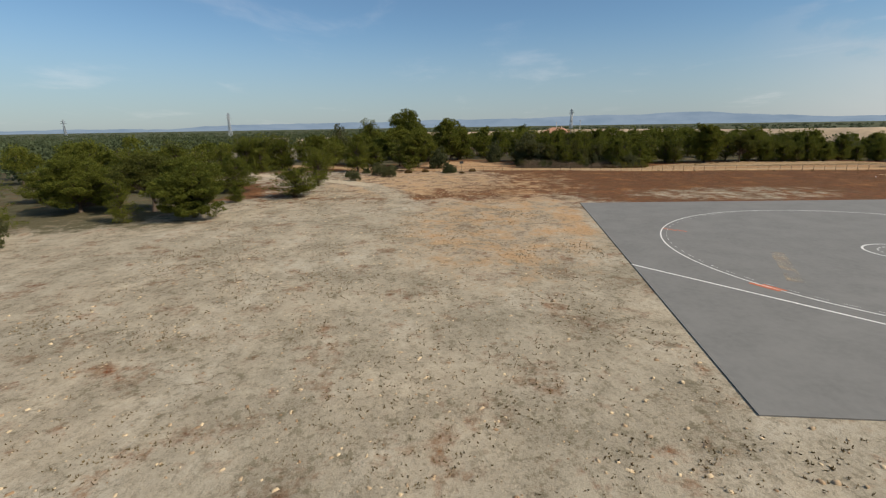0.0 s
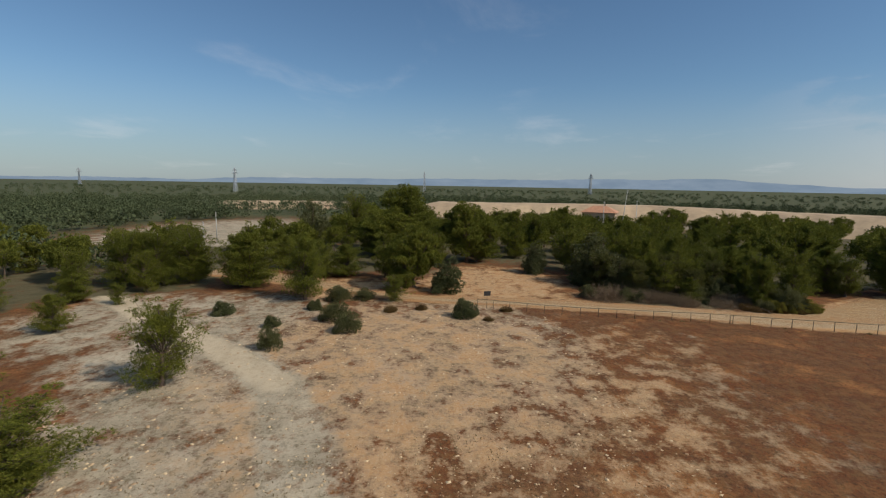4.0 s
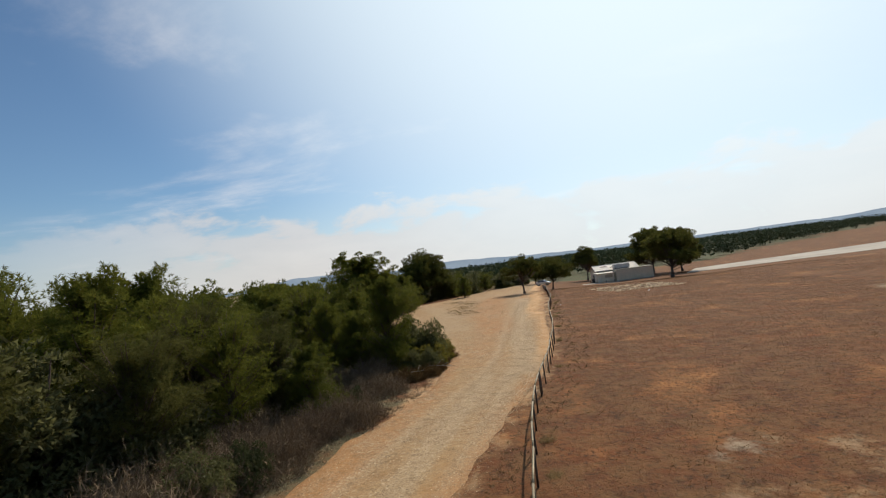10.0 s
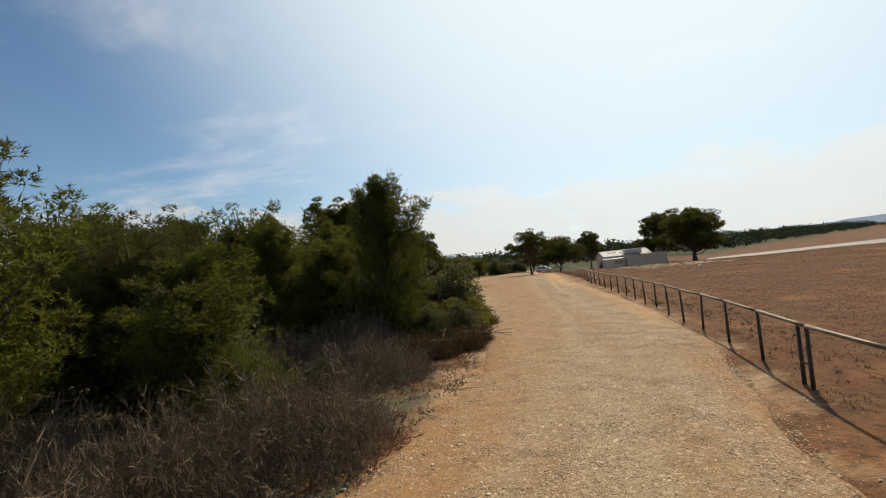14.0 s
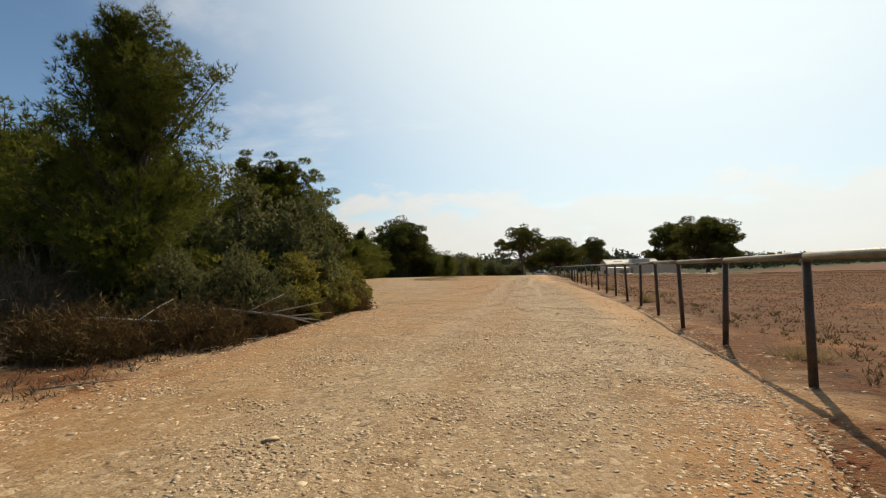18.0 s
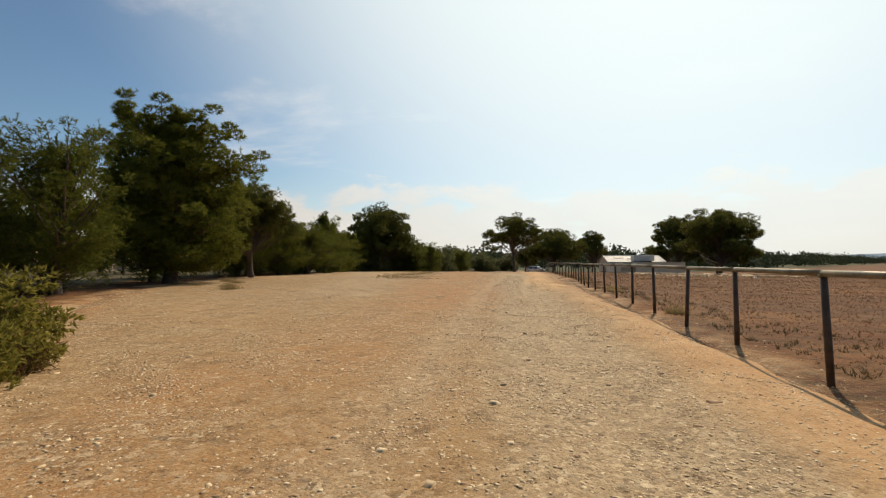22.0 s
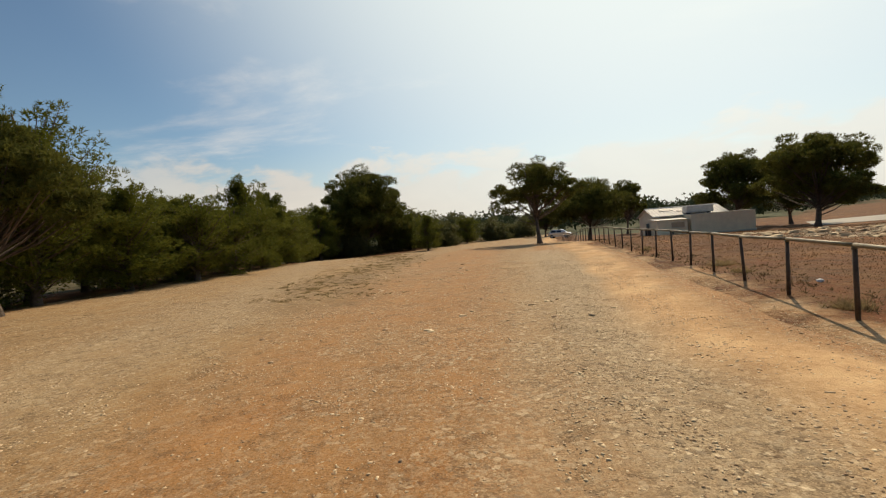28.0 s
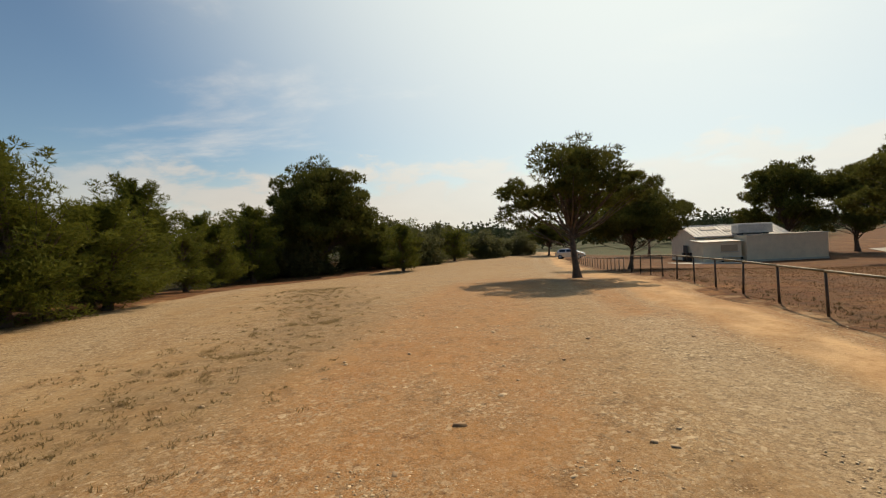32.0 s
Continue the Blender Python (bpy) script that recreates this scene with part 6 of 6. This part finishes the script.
# ---- parked car ----
def build_car(x, y, turn, scale=1.0):
    root = thing("parked_car", pose(x, y, land_at(x, y), 0, 0, turn), "silver hatchback parked on the track beyond the pines", "car")
    side = [(-1.98, 0.30), (-1.95, 0.72), (-1.75, 0.92), (-1.45, 1.38), (-1.10, 1.50), (0.25, 1.52), (0.60, 1.44), (1.10, 1.00), (1.75, 0.86), (1.98, 0.66), (2.00, 0.32)]
    bm = bmesh.new()
    rows = []
    for yy, inset in ((-0.84, 0.0), (-0.86, 0.02), (0.86, 0.02), (0.84, 0.0)):
        rows.append([bm.verts.new((px, yy * (0.80 if pz > 1.2 else 1.0), pz)) for px, pz in side])
    n = len(side)
    for a, b in ((0, 1), (1, 2), (2, 3)):
        for i in range(n):
            k = (i + 1) % n
            bm.faces.new((rows[a][i], rows[a][k], rows[b][k], rows[b][i]))
    bm.faces.new(rows[0][::-1])
    bm.faces.new(rows[3])
    bmesh.ops.recalc_face_normals(bm, faces=bm.faces)
    part("body", finish(bm, "body", CAR_PAINT, 0.03), root)
    part("rear_window", box((0.03, 1.12, 0.42), CAR_GLASS, "rear_window", 0.01), root, pose(-1.635, 0, 1.15, 0, 33, 0))
    part("windscreen", box((0.03, 1.18, 0.58), CAR_GLASS, "windscreen", 0.01), root, pose(0.87, 0, 1.23, 0, -49, 0))
    for s in (-1, 1):
        part("side_window", box((0.85, 0.03, 0.34), CAR_GLASS, "side_window", 0.01), root, pose(-0.95, s * 0.775, 1.19, s * 20, 0, 0))
        part("side_window", box((0.80, 0.03, 0.34), CAR_GLASS, "side_window", 0.01), root, pose(0.02, s * 0.775, 1.19, s * 20, 0, 0))
        part("headlight", box((0.12, 0.34, 0.14), LAMP_CLEAR, "headlight", 0.02, (1.93, s * 0.62, 0.70)), root, None, "clear headlight")
        part("tail_light", box((0.08, 0.22, 0.28), LAMP_RED, "tail_light", 0.02, (-1.92, s * 0.70, 0.80)), root, None, "red tail light")
        part("mirror", box((0.12, 0.16, 0.12), CAR_PAINT, "mirror", 0.02, (0.72, s * 0.95, 1.02)), root)
        for wx in (-1.25, 1.25):
            w = part("wheel", tube((wx, s * 0.66, 0.31), (wx, s * 0.88, 0.31), 0.31, 0.31, RUBBER, "tyre", 20), root, None, "black tyre")
            part("rim", tube((wx, s * 0.80, 0.31), (wx, s * 0.89, 0.31), 0.20, 0.19, RIM, "rim", 16), w, None, "metal rim")
    part("bumper", box((0.12, 1.62, 0.2), DARK_DOOR, "bumper", 0.03, (-1.98, 0, 0.42)), root)
    part("bumper", box((0.12, 1.62, 0.2), DARK_DOOR, "bumper", 0.03, (2.0, 0, 0.42)), root)
    part("number_plate", box((0.02, 0.5, 0.11), PLATE, "number_plate", 0.003, (-2.045, 0, 0.47)), root)


build_car(23.2, 112.0, -25)


# ---- far things: pylons, house, poles, bank ----
def build_pylon(x, y, height, turn, label):
    root = thing("power_pylon", pose(x, y, 0, 0, 0, turn), label, "pylon", "power line pylons")
    h, w = height, height * 0.13
    thick = max(0.12, height * 0.008)

    def bars(name, pairs, extra=""):
        verts, faces = [], []
        for a, b in pairs:
            me = tube(a, b, thick, thick, HAZED_STEEL, "bar", 4)
            k = len(verts)
            verts += [tuple(v.co) for v in me.vertices]
            faces += [tuple(i + k for i in p.vertices) for p in me.polygons]
            bpy.data.meshes.remove(me)
        part(name, mesh_of(name, verts, faces, HAZED_STEEL), root, None, extra)

    def corner(sx, sy, s):
        q = w * (1 - 0.80 * s) * 0.5
        return (sx * q, sy * q, s * h)

    for sx in (-1, 1):
        for sy in (-1, 1):
            bars("leg", [(corner(sx, sy, 0), corner(sx, sy, 0.7)), (corner(sx, sy, 0.7), corner(sx, sy, 1.0))])
    lev = [0, 0.16, 0.30, 0.43, 0.55, 0.66, 0.76, 0.85, 0.93, 1.0]
    for sx, sy, tx, ty in ((-1, -1, 1, -1), (1, -1, 1, 1), (1, 1, -1, 1), (-1, 1, -1, -1)):
        z = []
        for a, b in zip(lev, lev[1:]):
            z += [(corner(sx, sy, a), corner(tx, ty, b)), (corner(tx, ty, a), corner(sx, sy, b)), (corner(sx, sy, b), corner(tx, ty, b))]
        bars("lattice", z)
    for s, reach in ((0.78, 0.17), (0.90, 0.12)):
        for sx in (-1, 1):
            tip = (sx * reach * h, 0, s * h)
            bars("cross_arm", [(corner(sx, -1, s), tip), (corner(sx, 1, s), tip), (corner(sx, -1, s + 0.05), tip), (corner(sx, 1, s + 0.05), tip)])
            bars("insulator", [(tip, (tip[0], 0, tip[2] - 0.05 * h))])


build_pylon(-883, 294, 41, 20, "tall lattice power pylon far across the woods")
build_pylon(-840, -38, 38, 0, "lattice power pylon far across the woods")
build_pylon(-609, -298, 33, -20, "lattice power pylon beyond the quarry")
build_pylon(-819, 959, 46, 50, "broad lattice power pylon on the horizon")
build_pylon(-1180, -906, 40, -30, "distant lattice power pylon")


def build_house(x, y, turn):
    root = thing("house", pose(x, y, 0, 0, 0, turn), "ochre house with a low terracotta tile roof behind the pines", "house")
    part("wall", box((12.0, 9.0, 6.6), HOUSE_WALL, "wall", 0.03, (0, 0, 3.3)), root)
    bm = bmesh.new()
    c = [bm.verts.new(q) for q in ((-6.8, -5.2, 6.5), (6.8, -5.2, 6.5), (6.8, 5.2, 6.5), (-6.8, 5.2, 6.5), (-2.4, 0, 8.9), (2.4, 0, 8.9))]
    for f in ((0, 1, 5, 4), (1, 2, 5), (2, 3, 4, 5), (3, 0, 4), (3, 2, 1, 0)):
        bm.faces.new([c[i] for i in f])
    roof = part("roof", finish(bm, "roof", TERRACOTTA, 0.05), root, None, "low hipped terracotta roof")
    stack = part("chimney", box((0.7, 0.7, 1.5), HOUSE_WALL, "chimney", 0.02, (1.6, 1.2, 8.9)), roof)
    for sx in (-3.6, 0.0, 3.6):
        for z in (1.7, 4.6):
            w = part("window", box((1.1, 0.08, 1.3), DARK_DOOR, "window", 0.01, (sx, -4.53, z)), root)
            part("sill", box((1.3, 0.2, 0.08), CONCRETE, "sill", 0.01, (sx, -4.58, z - 0.70)), w)
    for sy in (-2.2, 2.2):
        w = part("window", box((0.08, 1.2, 1.3), DARK_DOOR, "window", 0.01, (6.03, sy, 4.7)), root)
        part("sill", box((0.2, 1.4, 0.08), CONCRETE, "sill", 0.01, (6.08, sy, 4.0)), w)


build_house(-122, 29, 62)


def build_mast(x, y, h, lean, label):
    root = thing("mast", pose(x, y, 0, 0, lean, 25), label, "mast", "masts by the house")
    part("pole", tube((0, 0, -0.3), (0, 0, h), 0.16, 0.08, POLE_GREY, "pole", 10), root)
    part("head", box((0.5, 0.25, 0.35), POLE_GREY, "head", 0.03, (0, 0, h)), root)


build_mast(-95, 26, 15.0, 7, "tall grey mast leaning beside the house")
build_mast(-93, 30, 11.6, 0, "upright grey pole beside the house")
build_mast(-100, 22, 11.0, 0, "upright grey pole behind the pines")
build_mast(-72, -94, 7.5, 0, "grey lamp post on the quarry floor")
build_mast(-47, -86, 7.0, 1, "grey lamp post at the quarry's edge")


def bank(name, cx, cy, a0, a1, d0, d1, height, seed, label):
    """A long bare bank that curves round a point, with eroded gullies."""
    rng = np.random.default_rng(seed)
    n, k = 220, 9
    g = np.radians(np.linspace(a0, a1, n))
    cut = np.convolve(rng.normal(0, 1, n + 20), np.ones(5) / 5, "same")[10:-10]
    verts, faces = [], []
    prof = [(0, -0.3), (0.12, 0.12), (0.35, 0.42), (0.6, 0.72), (0.85, 0.95), (1.0, 1.0), (1.5, 0.98), (2.6, 0.6), (4.0, -0.1)]
    edge = np.clip(np.minimum(np.arange(n), n - 1 - np.arange(n)) / 14, 0, 1) ** 0.6
    for i, a in enumerate(g):
        for s, z in prof:
            d = d0 + (d1 - d0) * s + cut[i] * 2.2 * (0.1 < s < 0.9)
            zz = z * height * edge[i] * (1 + 0.05 * math.sin(9 * a + seed) + 0.02 * cut[i])
            verts.append((cx - d * math.sin(a), cy + d * math.cos(a), zz - 0.1))
    for i in range(n - 1):
        for q in range(k - 1):
            j = i * k + q
            faces.append((j, j + 1, j + k + 1, j + k))
    tagged(new(name, mesh_of(name, verts, faces, BERM_EARTH, True)), label, "earth bank", kind="structure")


bank("earth_bank", 30, -35, 27, 93, 202, 226, 7.0, 4, "long bare tan earth bank of the quarry")
bank("far_earth_bank", 30, -35, 99, 116, 262, 290, 3.6, 9, "low pale earth bank beyond the quarry")
plant("oak", -139, 81, 4.6, 5.0, label="dark round tree on the quarry floor")

# ---- small things ----
def stones(name, seed, n, where, smin, smax, label, mat=STONE, sink=0.08, flat=0.42):
    """Angular stones, each a jittered, squashed octahedron."""
    rng = np.random.default_rng(seed)
    x, y = where(rng, n)
    z = road_top(x, y)
    s = smin * (smax / smin) ** (rng.uniform(0, 1, len(x)) ** 2.0)
    # flat-topped chips: a wide foot and a smaller, tilted top
    foot = np.array([[1, 0.7, -0.6], [-0.8, 1, -0.6], [-1, -0.8, -0.6], [0.8, -1, -0.6]])
    base = np.r_[foot, foot * np.array([0.78, 0.78, -1])]
    v = base[None] + rng.normal(0, 0.16, (len(x), 8, 3))
    v *= (s[:, None] * np.stack([rng.uniform(0.8, 1.4, len(x)), rng.uniform(0.6, 1.0, len(x)), flat * rng.uniform(0.65, 1.3, len(x))], 1))[:, None]
    a = rng.uniform(0, 2 * math.pi, len(x))
    c, q = np.cos(a)[:, None], np.sin(a)[:, None]
    v = np.stack([v[..., 0] * c - v[..., 1] * q, v[..., 0] * q + v[..., 1] * c, v[..., 2]], -1)
    v += np.stack([x, y, z + s * sink], -1)[:, None]
    f = np.array([[4, 5, 6], [4, 6, 7], [0, 1, 5], [0, 5, 4], [1, 2, 6], [1, 6, 5], [2, 3, 7], [2, 7, 6], [3, 0, 4], [3, 4, 7]])
    faces = (np.arange(len(x))[:, None, None] * 8 + f[None]).reshape(-1, 3)
    me = indexed_mesh(name, v.reshape(-1, 3), faces, mat)
    tagged(new(name, me), label, "stones", kind="stuff")


def road_top(x, y):
    m = road_mask(x, y, 0.3)
    bare = land(x, y) + rough_land(x, y) - 0.02
    return np.where(m > 0.4, road_height(x, y)[0], bare)


def on_road(y0, y1, spread=1.0):
    def where(rng, n):
        y, u = rng.uniform(y0, y1, 4 * n), rng.uniform(-0.02, 1.02, 4 * n)
        a, b = road_span(y)
        x = a + (b - a) * u
        f = np.sin(2.1 * x + 1.6 * np.sin(0.9 * y)) * np.sin(1.3 * y + 1.2 * np.sin(1.7 * x)) + 0.6 * np.sin(5.3 * x + 2 * np.sin(3.1 * y)) * np.sin(4.1 * y)
        thick = strip(x, y, [(-0.9, -4), (2.6, 3), (4.2, 14), (4.9, 20), (5.9, 27), (7.4, 38), (8.6, 48)], 1.5)
        k = np.resize(np.nonzero(rng.uniform(0, 1, 4 * n) < np.clip(0.30 + 0.38 * f + 0.30 * thick, 0.06, 1) * np.where((b - x < 1.1) & (y > 5), 0.4, 1.0))[0], n)
        return x[k], y[k]
    return where


def in_box(x0, x1, y0, y1):
    def where(rng, n):
        x, y = rng.uniform(x0, x1, 2 * n), rng.uniform(y0, y1, 2 * n)
        k = np.nonzero(off_tarmac(x, y))[0][:n]
        return x[k], y[k]
    return where


def off_tarmac(x, y):
    return (y < -19.9 - 0.219 * (x - 46.5)) | (x > 94.6 + 0.167 * (y + 29.8)) | (x < 45.5)


def patchy_box(x0, x1, y0, y1):
    """Places strewn in drifts of a few metres."""
    def where(rng, n):
        x, y = rng.uniform(x0, x1, 6 * n), rng.uniform(y0, y1, 6 * n)
        f = np.sin(0.45 * x + 1.7 * np.sin(0.31 * y)) * np.sin(0.52 * y + 1.4 * np.sin(0.27 * x)) + 0.5 * np.sin(1.3 * x + 2 * np.sin(0.9 * y)) * np.sin(1.1 * y)
        p = np.clip(0.3 + 0.6 * f, 0.05, 1)
        k = np.nonzero((rng.uniform(0, 1, 6 * n) < p) & off_tarmac(x, y))[0]
        k = np.resize(k, n)
        return x[k], y[k]
    return where


stones("road_gravel", 61, 100000, on_road(-6, 16), 0.005, 0.018, "pale angular gravel on the track", sink=0.04, flat=0.31)
stones("road_gravel_beyond", 62, 110000, on_road(16, 50), 0.0055, 0.021, "pale angular gravel on the wide part of the track", sink=0.04, flat=0.31)
stones("embedded_rock", 67, 700, on_road(-6, 56), 0.015, 0.045, "flat pale rock worn level in the track", sink=0.02)
stones("large_rock", 69, 90, in_box(0.5, 8.0, 36, 58), 0.035, 0.085, "pale flat rocks bedded in the orange track", sink=0.04)
stones("large_rock_behind", 70, 60, in_box(2.0, 5.0, 4, 26), 0.025, 0.06, "pale flat rocks lying in the gravel", sink=0.04)


def road_border(y0, y1, spread):
    def where(rng, n):
        y = rng.uniform(y0, y1, n)
        a, e = road_span(y)
        return np.where(rng.uniform(0, 1, n) < 0.35, a, e) + rng.normal(0, spread, n), y
    return where


stones("border_stones", 68, 18000, road_border(-12, 56, 0.45), 0.0045, 0.018, "pale stones strewn along the borders of the track", flat=0.3)
stones("verge_stones", 63, 3500, in_box(-7.5, -1.5, -8, 14), 0.008, 0.032, "stones among the litter at the wood's edge", flat=0.3)
stones("field_stones", 64, 5000, in_box(30, 110, -66, -26), 0.03, 0.11, "pale stones strewn over bare ground")
stones("field_stones_west", 65, 3500, in_box(0, 44, -64, -22), 0.03, 0.14, "pale stones on the flying field's west end")
stones("rubble", 66, 700, in_box(22, 33, 48, 60), 0.06, 0.32, "heap of rubble on the field before the hut")


def tufts(name, seed, n, where, length, width, per, label, mat=STRAW, clump=1):
    rng = np.random.default_rng(seed)
    x, y = where(rng, n)
    x, y = np.repeat(x, clump) + rng.normal(0, 0.06, n * clump), np.repeat(y, clump) + rng.normal(0, 0.06, n * clump)
    p = np.stack([x, y, road_top(x, y) - 0.01], -1)
    t = blades(rng, p, unit(np.c_[rng.normal(0, 0.4, len(x)), rng.normal(0, 0.4, len(x)), np.ones(len(x))]), length, width, per)
    tagged(new(name, tri_mesh(name, t, mat)), label, "dry grass", kind="stuff")


def west_of_road(y0, y1, reach):
    def where(rng, n):
        y = rng.uniform(y0, y1, n)
        return road_span(y)[0] - 0.4 - reach * rng.uniform(0, 1, n) ** 1.2, y
    return where


def east_of_fence(y0, y1, reach):
    def where(rng, n):
        y = rng.uniform(y0, y1, n)
        return road_span(y)[1] + 0.9 + reach * rng.uniform(0, 1, n), y
    return where


def field_drifts(x1, y0, y1):
    """Gatherings of tussocks behind the fence, thick in some places and thin in others."""
    def where(rng, n):
        k = n // 8
        cx, cy, r = rng.uniform(0, x1, k), rng.uniform(y0, y1, k), rng.uniform(0.4, 4.0, k)
        pick = rng.integers(0, k, 4 * n)
        x, y = cx[pick] + rng.normal(0, 1, 4 * n) * r[pick], cy[pick] + rng.normal(0, 0.7, 4 * n) * r[pick]
        f = np.array(FENCE)
        free = np.nonzero((x > np.interp(y, f[:, 1], f[:, 0]) + 2.0 + 8.0 * (y < -22)) & ~((x > 44) & (y < 34)))[0][:n]
        return np.resize(x[free], n), np.resize(y[free], n)
    return where


tufts("field_grass", 71, 34000, east_of_fence(-14, 80, 32), 0.045, 0.008, 3, "thin withered grass on the red field behind the fence", RED_GRASS, 3)
tufts("red_field_tussocks", 76, 110000, field_drifts(70, -34, 84), 0.060, 0.010, 3, "low red-brown dry grass all over the field", RED_GRASS, 1)
tufts("fence_weeds", 72, 900, east_of_fence(-20, 70, 1.6), 0.10, 0.007, 4, "dry weeds along the foot of the fence", WITHERED, 4)
tufts("track_weeds", 73, 900, lambda rng, n: (lambda y: (np.interp(y, (42, 49, 54, 60, 67, 73), (-0.2, -0.9, -0.2, 0.6, -1.6, -2.6)) + rng.normal(0, 1.2, n), y))(rng.uniform(42, 73, n)), 0.06, 0.008, 3, "dry weeds between the two wheel tracks", TRACK_WEED, 9)
tufts("wood_edge_litter", 74, 4200, west_of_road(-16, 14, 5.0), 0.09, 0.007, 3, "dry stalks at the foot of the brush", DEAD, 3)
tufts("start_grass", 75, 7000, patchy_box(28, 108, -64, -26), 0.09, 0.026, 3, "withered grass tufts on pale ground", WITHERED, 2)

rng_weed = random.Random(91)
for i in range(90):
    y = rng_weed.uniform(44, 73)
    x = float(np.interp(y, (44, 49, 54, 60, 67, 73), (-0.4, -0.9, -0.3, 0.4, -1.6, -2.6))) + rng_weed.gauss(0, 1.1)
    plant("weed", x, y, rng_weed.uniform(0.08, 0.20), rng_weed.uniform(0.10, 0.26))
for y in (-9.5, -6.8, 4.0, 12.5, 20.0, 27.0, 29.5, 36.0, 41.0, 43.0, 52.0):
    x = float(np.interp(y, [p[1] for p in FENCE], [p[0] for p in FENCE])) + rng_weed.uniform(0.2, 0.9)
    plant("weed", x, y, rng_weed.uniform(0.25, 0.45), rng_weed.uniform(0.25, 0.42))
for x, y in ((-11.0, 33.5), (-9.5, 32.0), (-8.6, 34.5), (-7.5, 31.0), (-10.2, 37.0), (-6.5, 29.0)):
    plant("weed", x, y, rng_weed.uniform(0.25, 0.45), rng_weed.uniform(0.3, 0.5))


def dead_branch(x, y, turn):
    root = thing("dead_branch", pose(x, y, land_at(x, y) + 0.05, 0, 0, turn), "bleached dead branch lying over the scrub", "branch")
    grey = simple("bleached_wood", (0.34, 0.29, 0.23), 0.9, 0, 0.25, 9.0, 0.004)
    part("stem", tube((-0.9, 0, 0.42), (0.55, 0, 0.20), 0.030, 0.014, grey, "stem", 8, 0.08, 4), root)
    for a, b in (((-0.1, 0, 0.32), (0.75, 0.30, 0.46)), ((0.1, 0, 0.28), (0.85, -0.22, 0.10)), ((0.2, 0, 0.26), (0.95, 0.10, 0.30)), ((-0.4, 0, 0.36), (0.1, 0.42, 0.62)), ((0.4, 0, 0.23), (0.9, -0.05, 0.16))):
        part("twig", tube(a, b, 0.014, 0.005, grey, "twig", 6, 0.04, 3), root)


dead_branch(-2.0, 6.8, 8)
dead_branch(-3.2, 5.9, 40)


def fallen_twig(x, y, turn, length):
    root = thing("fallen_twig", pose(x, y, float(road_top(x, y)) + 0.012, 0, 0, turn), "thin bleached twig fallen at the wood's edge", "twig", "twigs at the wood's edge")
    part("stem", tube((0, 0, 0), (length, 0, 0.01), 0.009, 0.004, TWIG_GREY, "stem", 6, 0.05 * length, 4), root)
    part("shoot", tube((length * 0.4, 0.02, 0.005), (length * 0.75, 0.16 * length, 0.02), 0.005, 0.003, TWIG_GREY, "shoot", 5, 0.02, 2), root)


TWIG_GREY = simple("grey_twig_bark", (0.30, 0.25, 0.19), 0.9, 0, 0.25, 9.0)
rng_twig = random.Random(17)
for i in range(34):
    y = rng_twig.uniform(-9, 8)
    fallen_twig(float(road_span(y)[0]) - rng_twig.uniform(-0.2, 2.6), y, rng_twig.uniform(0, 360), rng_twig.uniform(0.25, 0.8))



def scrap(x, y, s):
    rng = random.Random(int(x * 10))
    bm = bmesh.new()
    bmesh.ops.create_icosphere(bm, subdivisions=1, radius=s)
    for v in bm.verts:
        v.co = Vector((v.co.x * rng.uniform(0.7, 1.3), v.co.y * rng.uniform(0.5, 1.0), v.co.z * rng.uniform(0.3, 0.6)))
    thing("scrap_of_litter", pose(x, y, float(road_top(x, y)) + s * 0.25), "small crumpled white scrap on the ground", "litter", "litter", finish(bm, "scrap", WHITE_SCRAP))


for x, y, s in ((-5.3, 4.6, 0.09), (-2.0, 10.8, 0.05), (12.3, 38.5, 0.10), (26.0, 44.0, 0.14)):
    scrap(x, y, s)
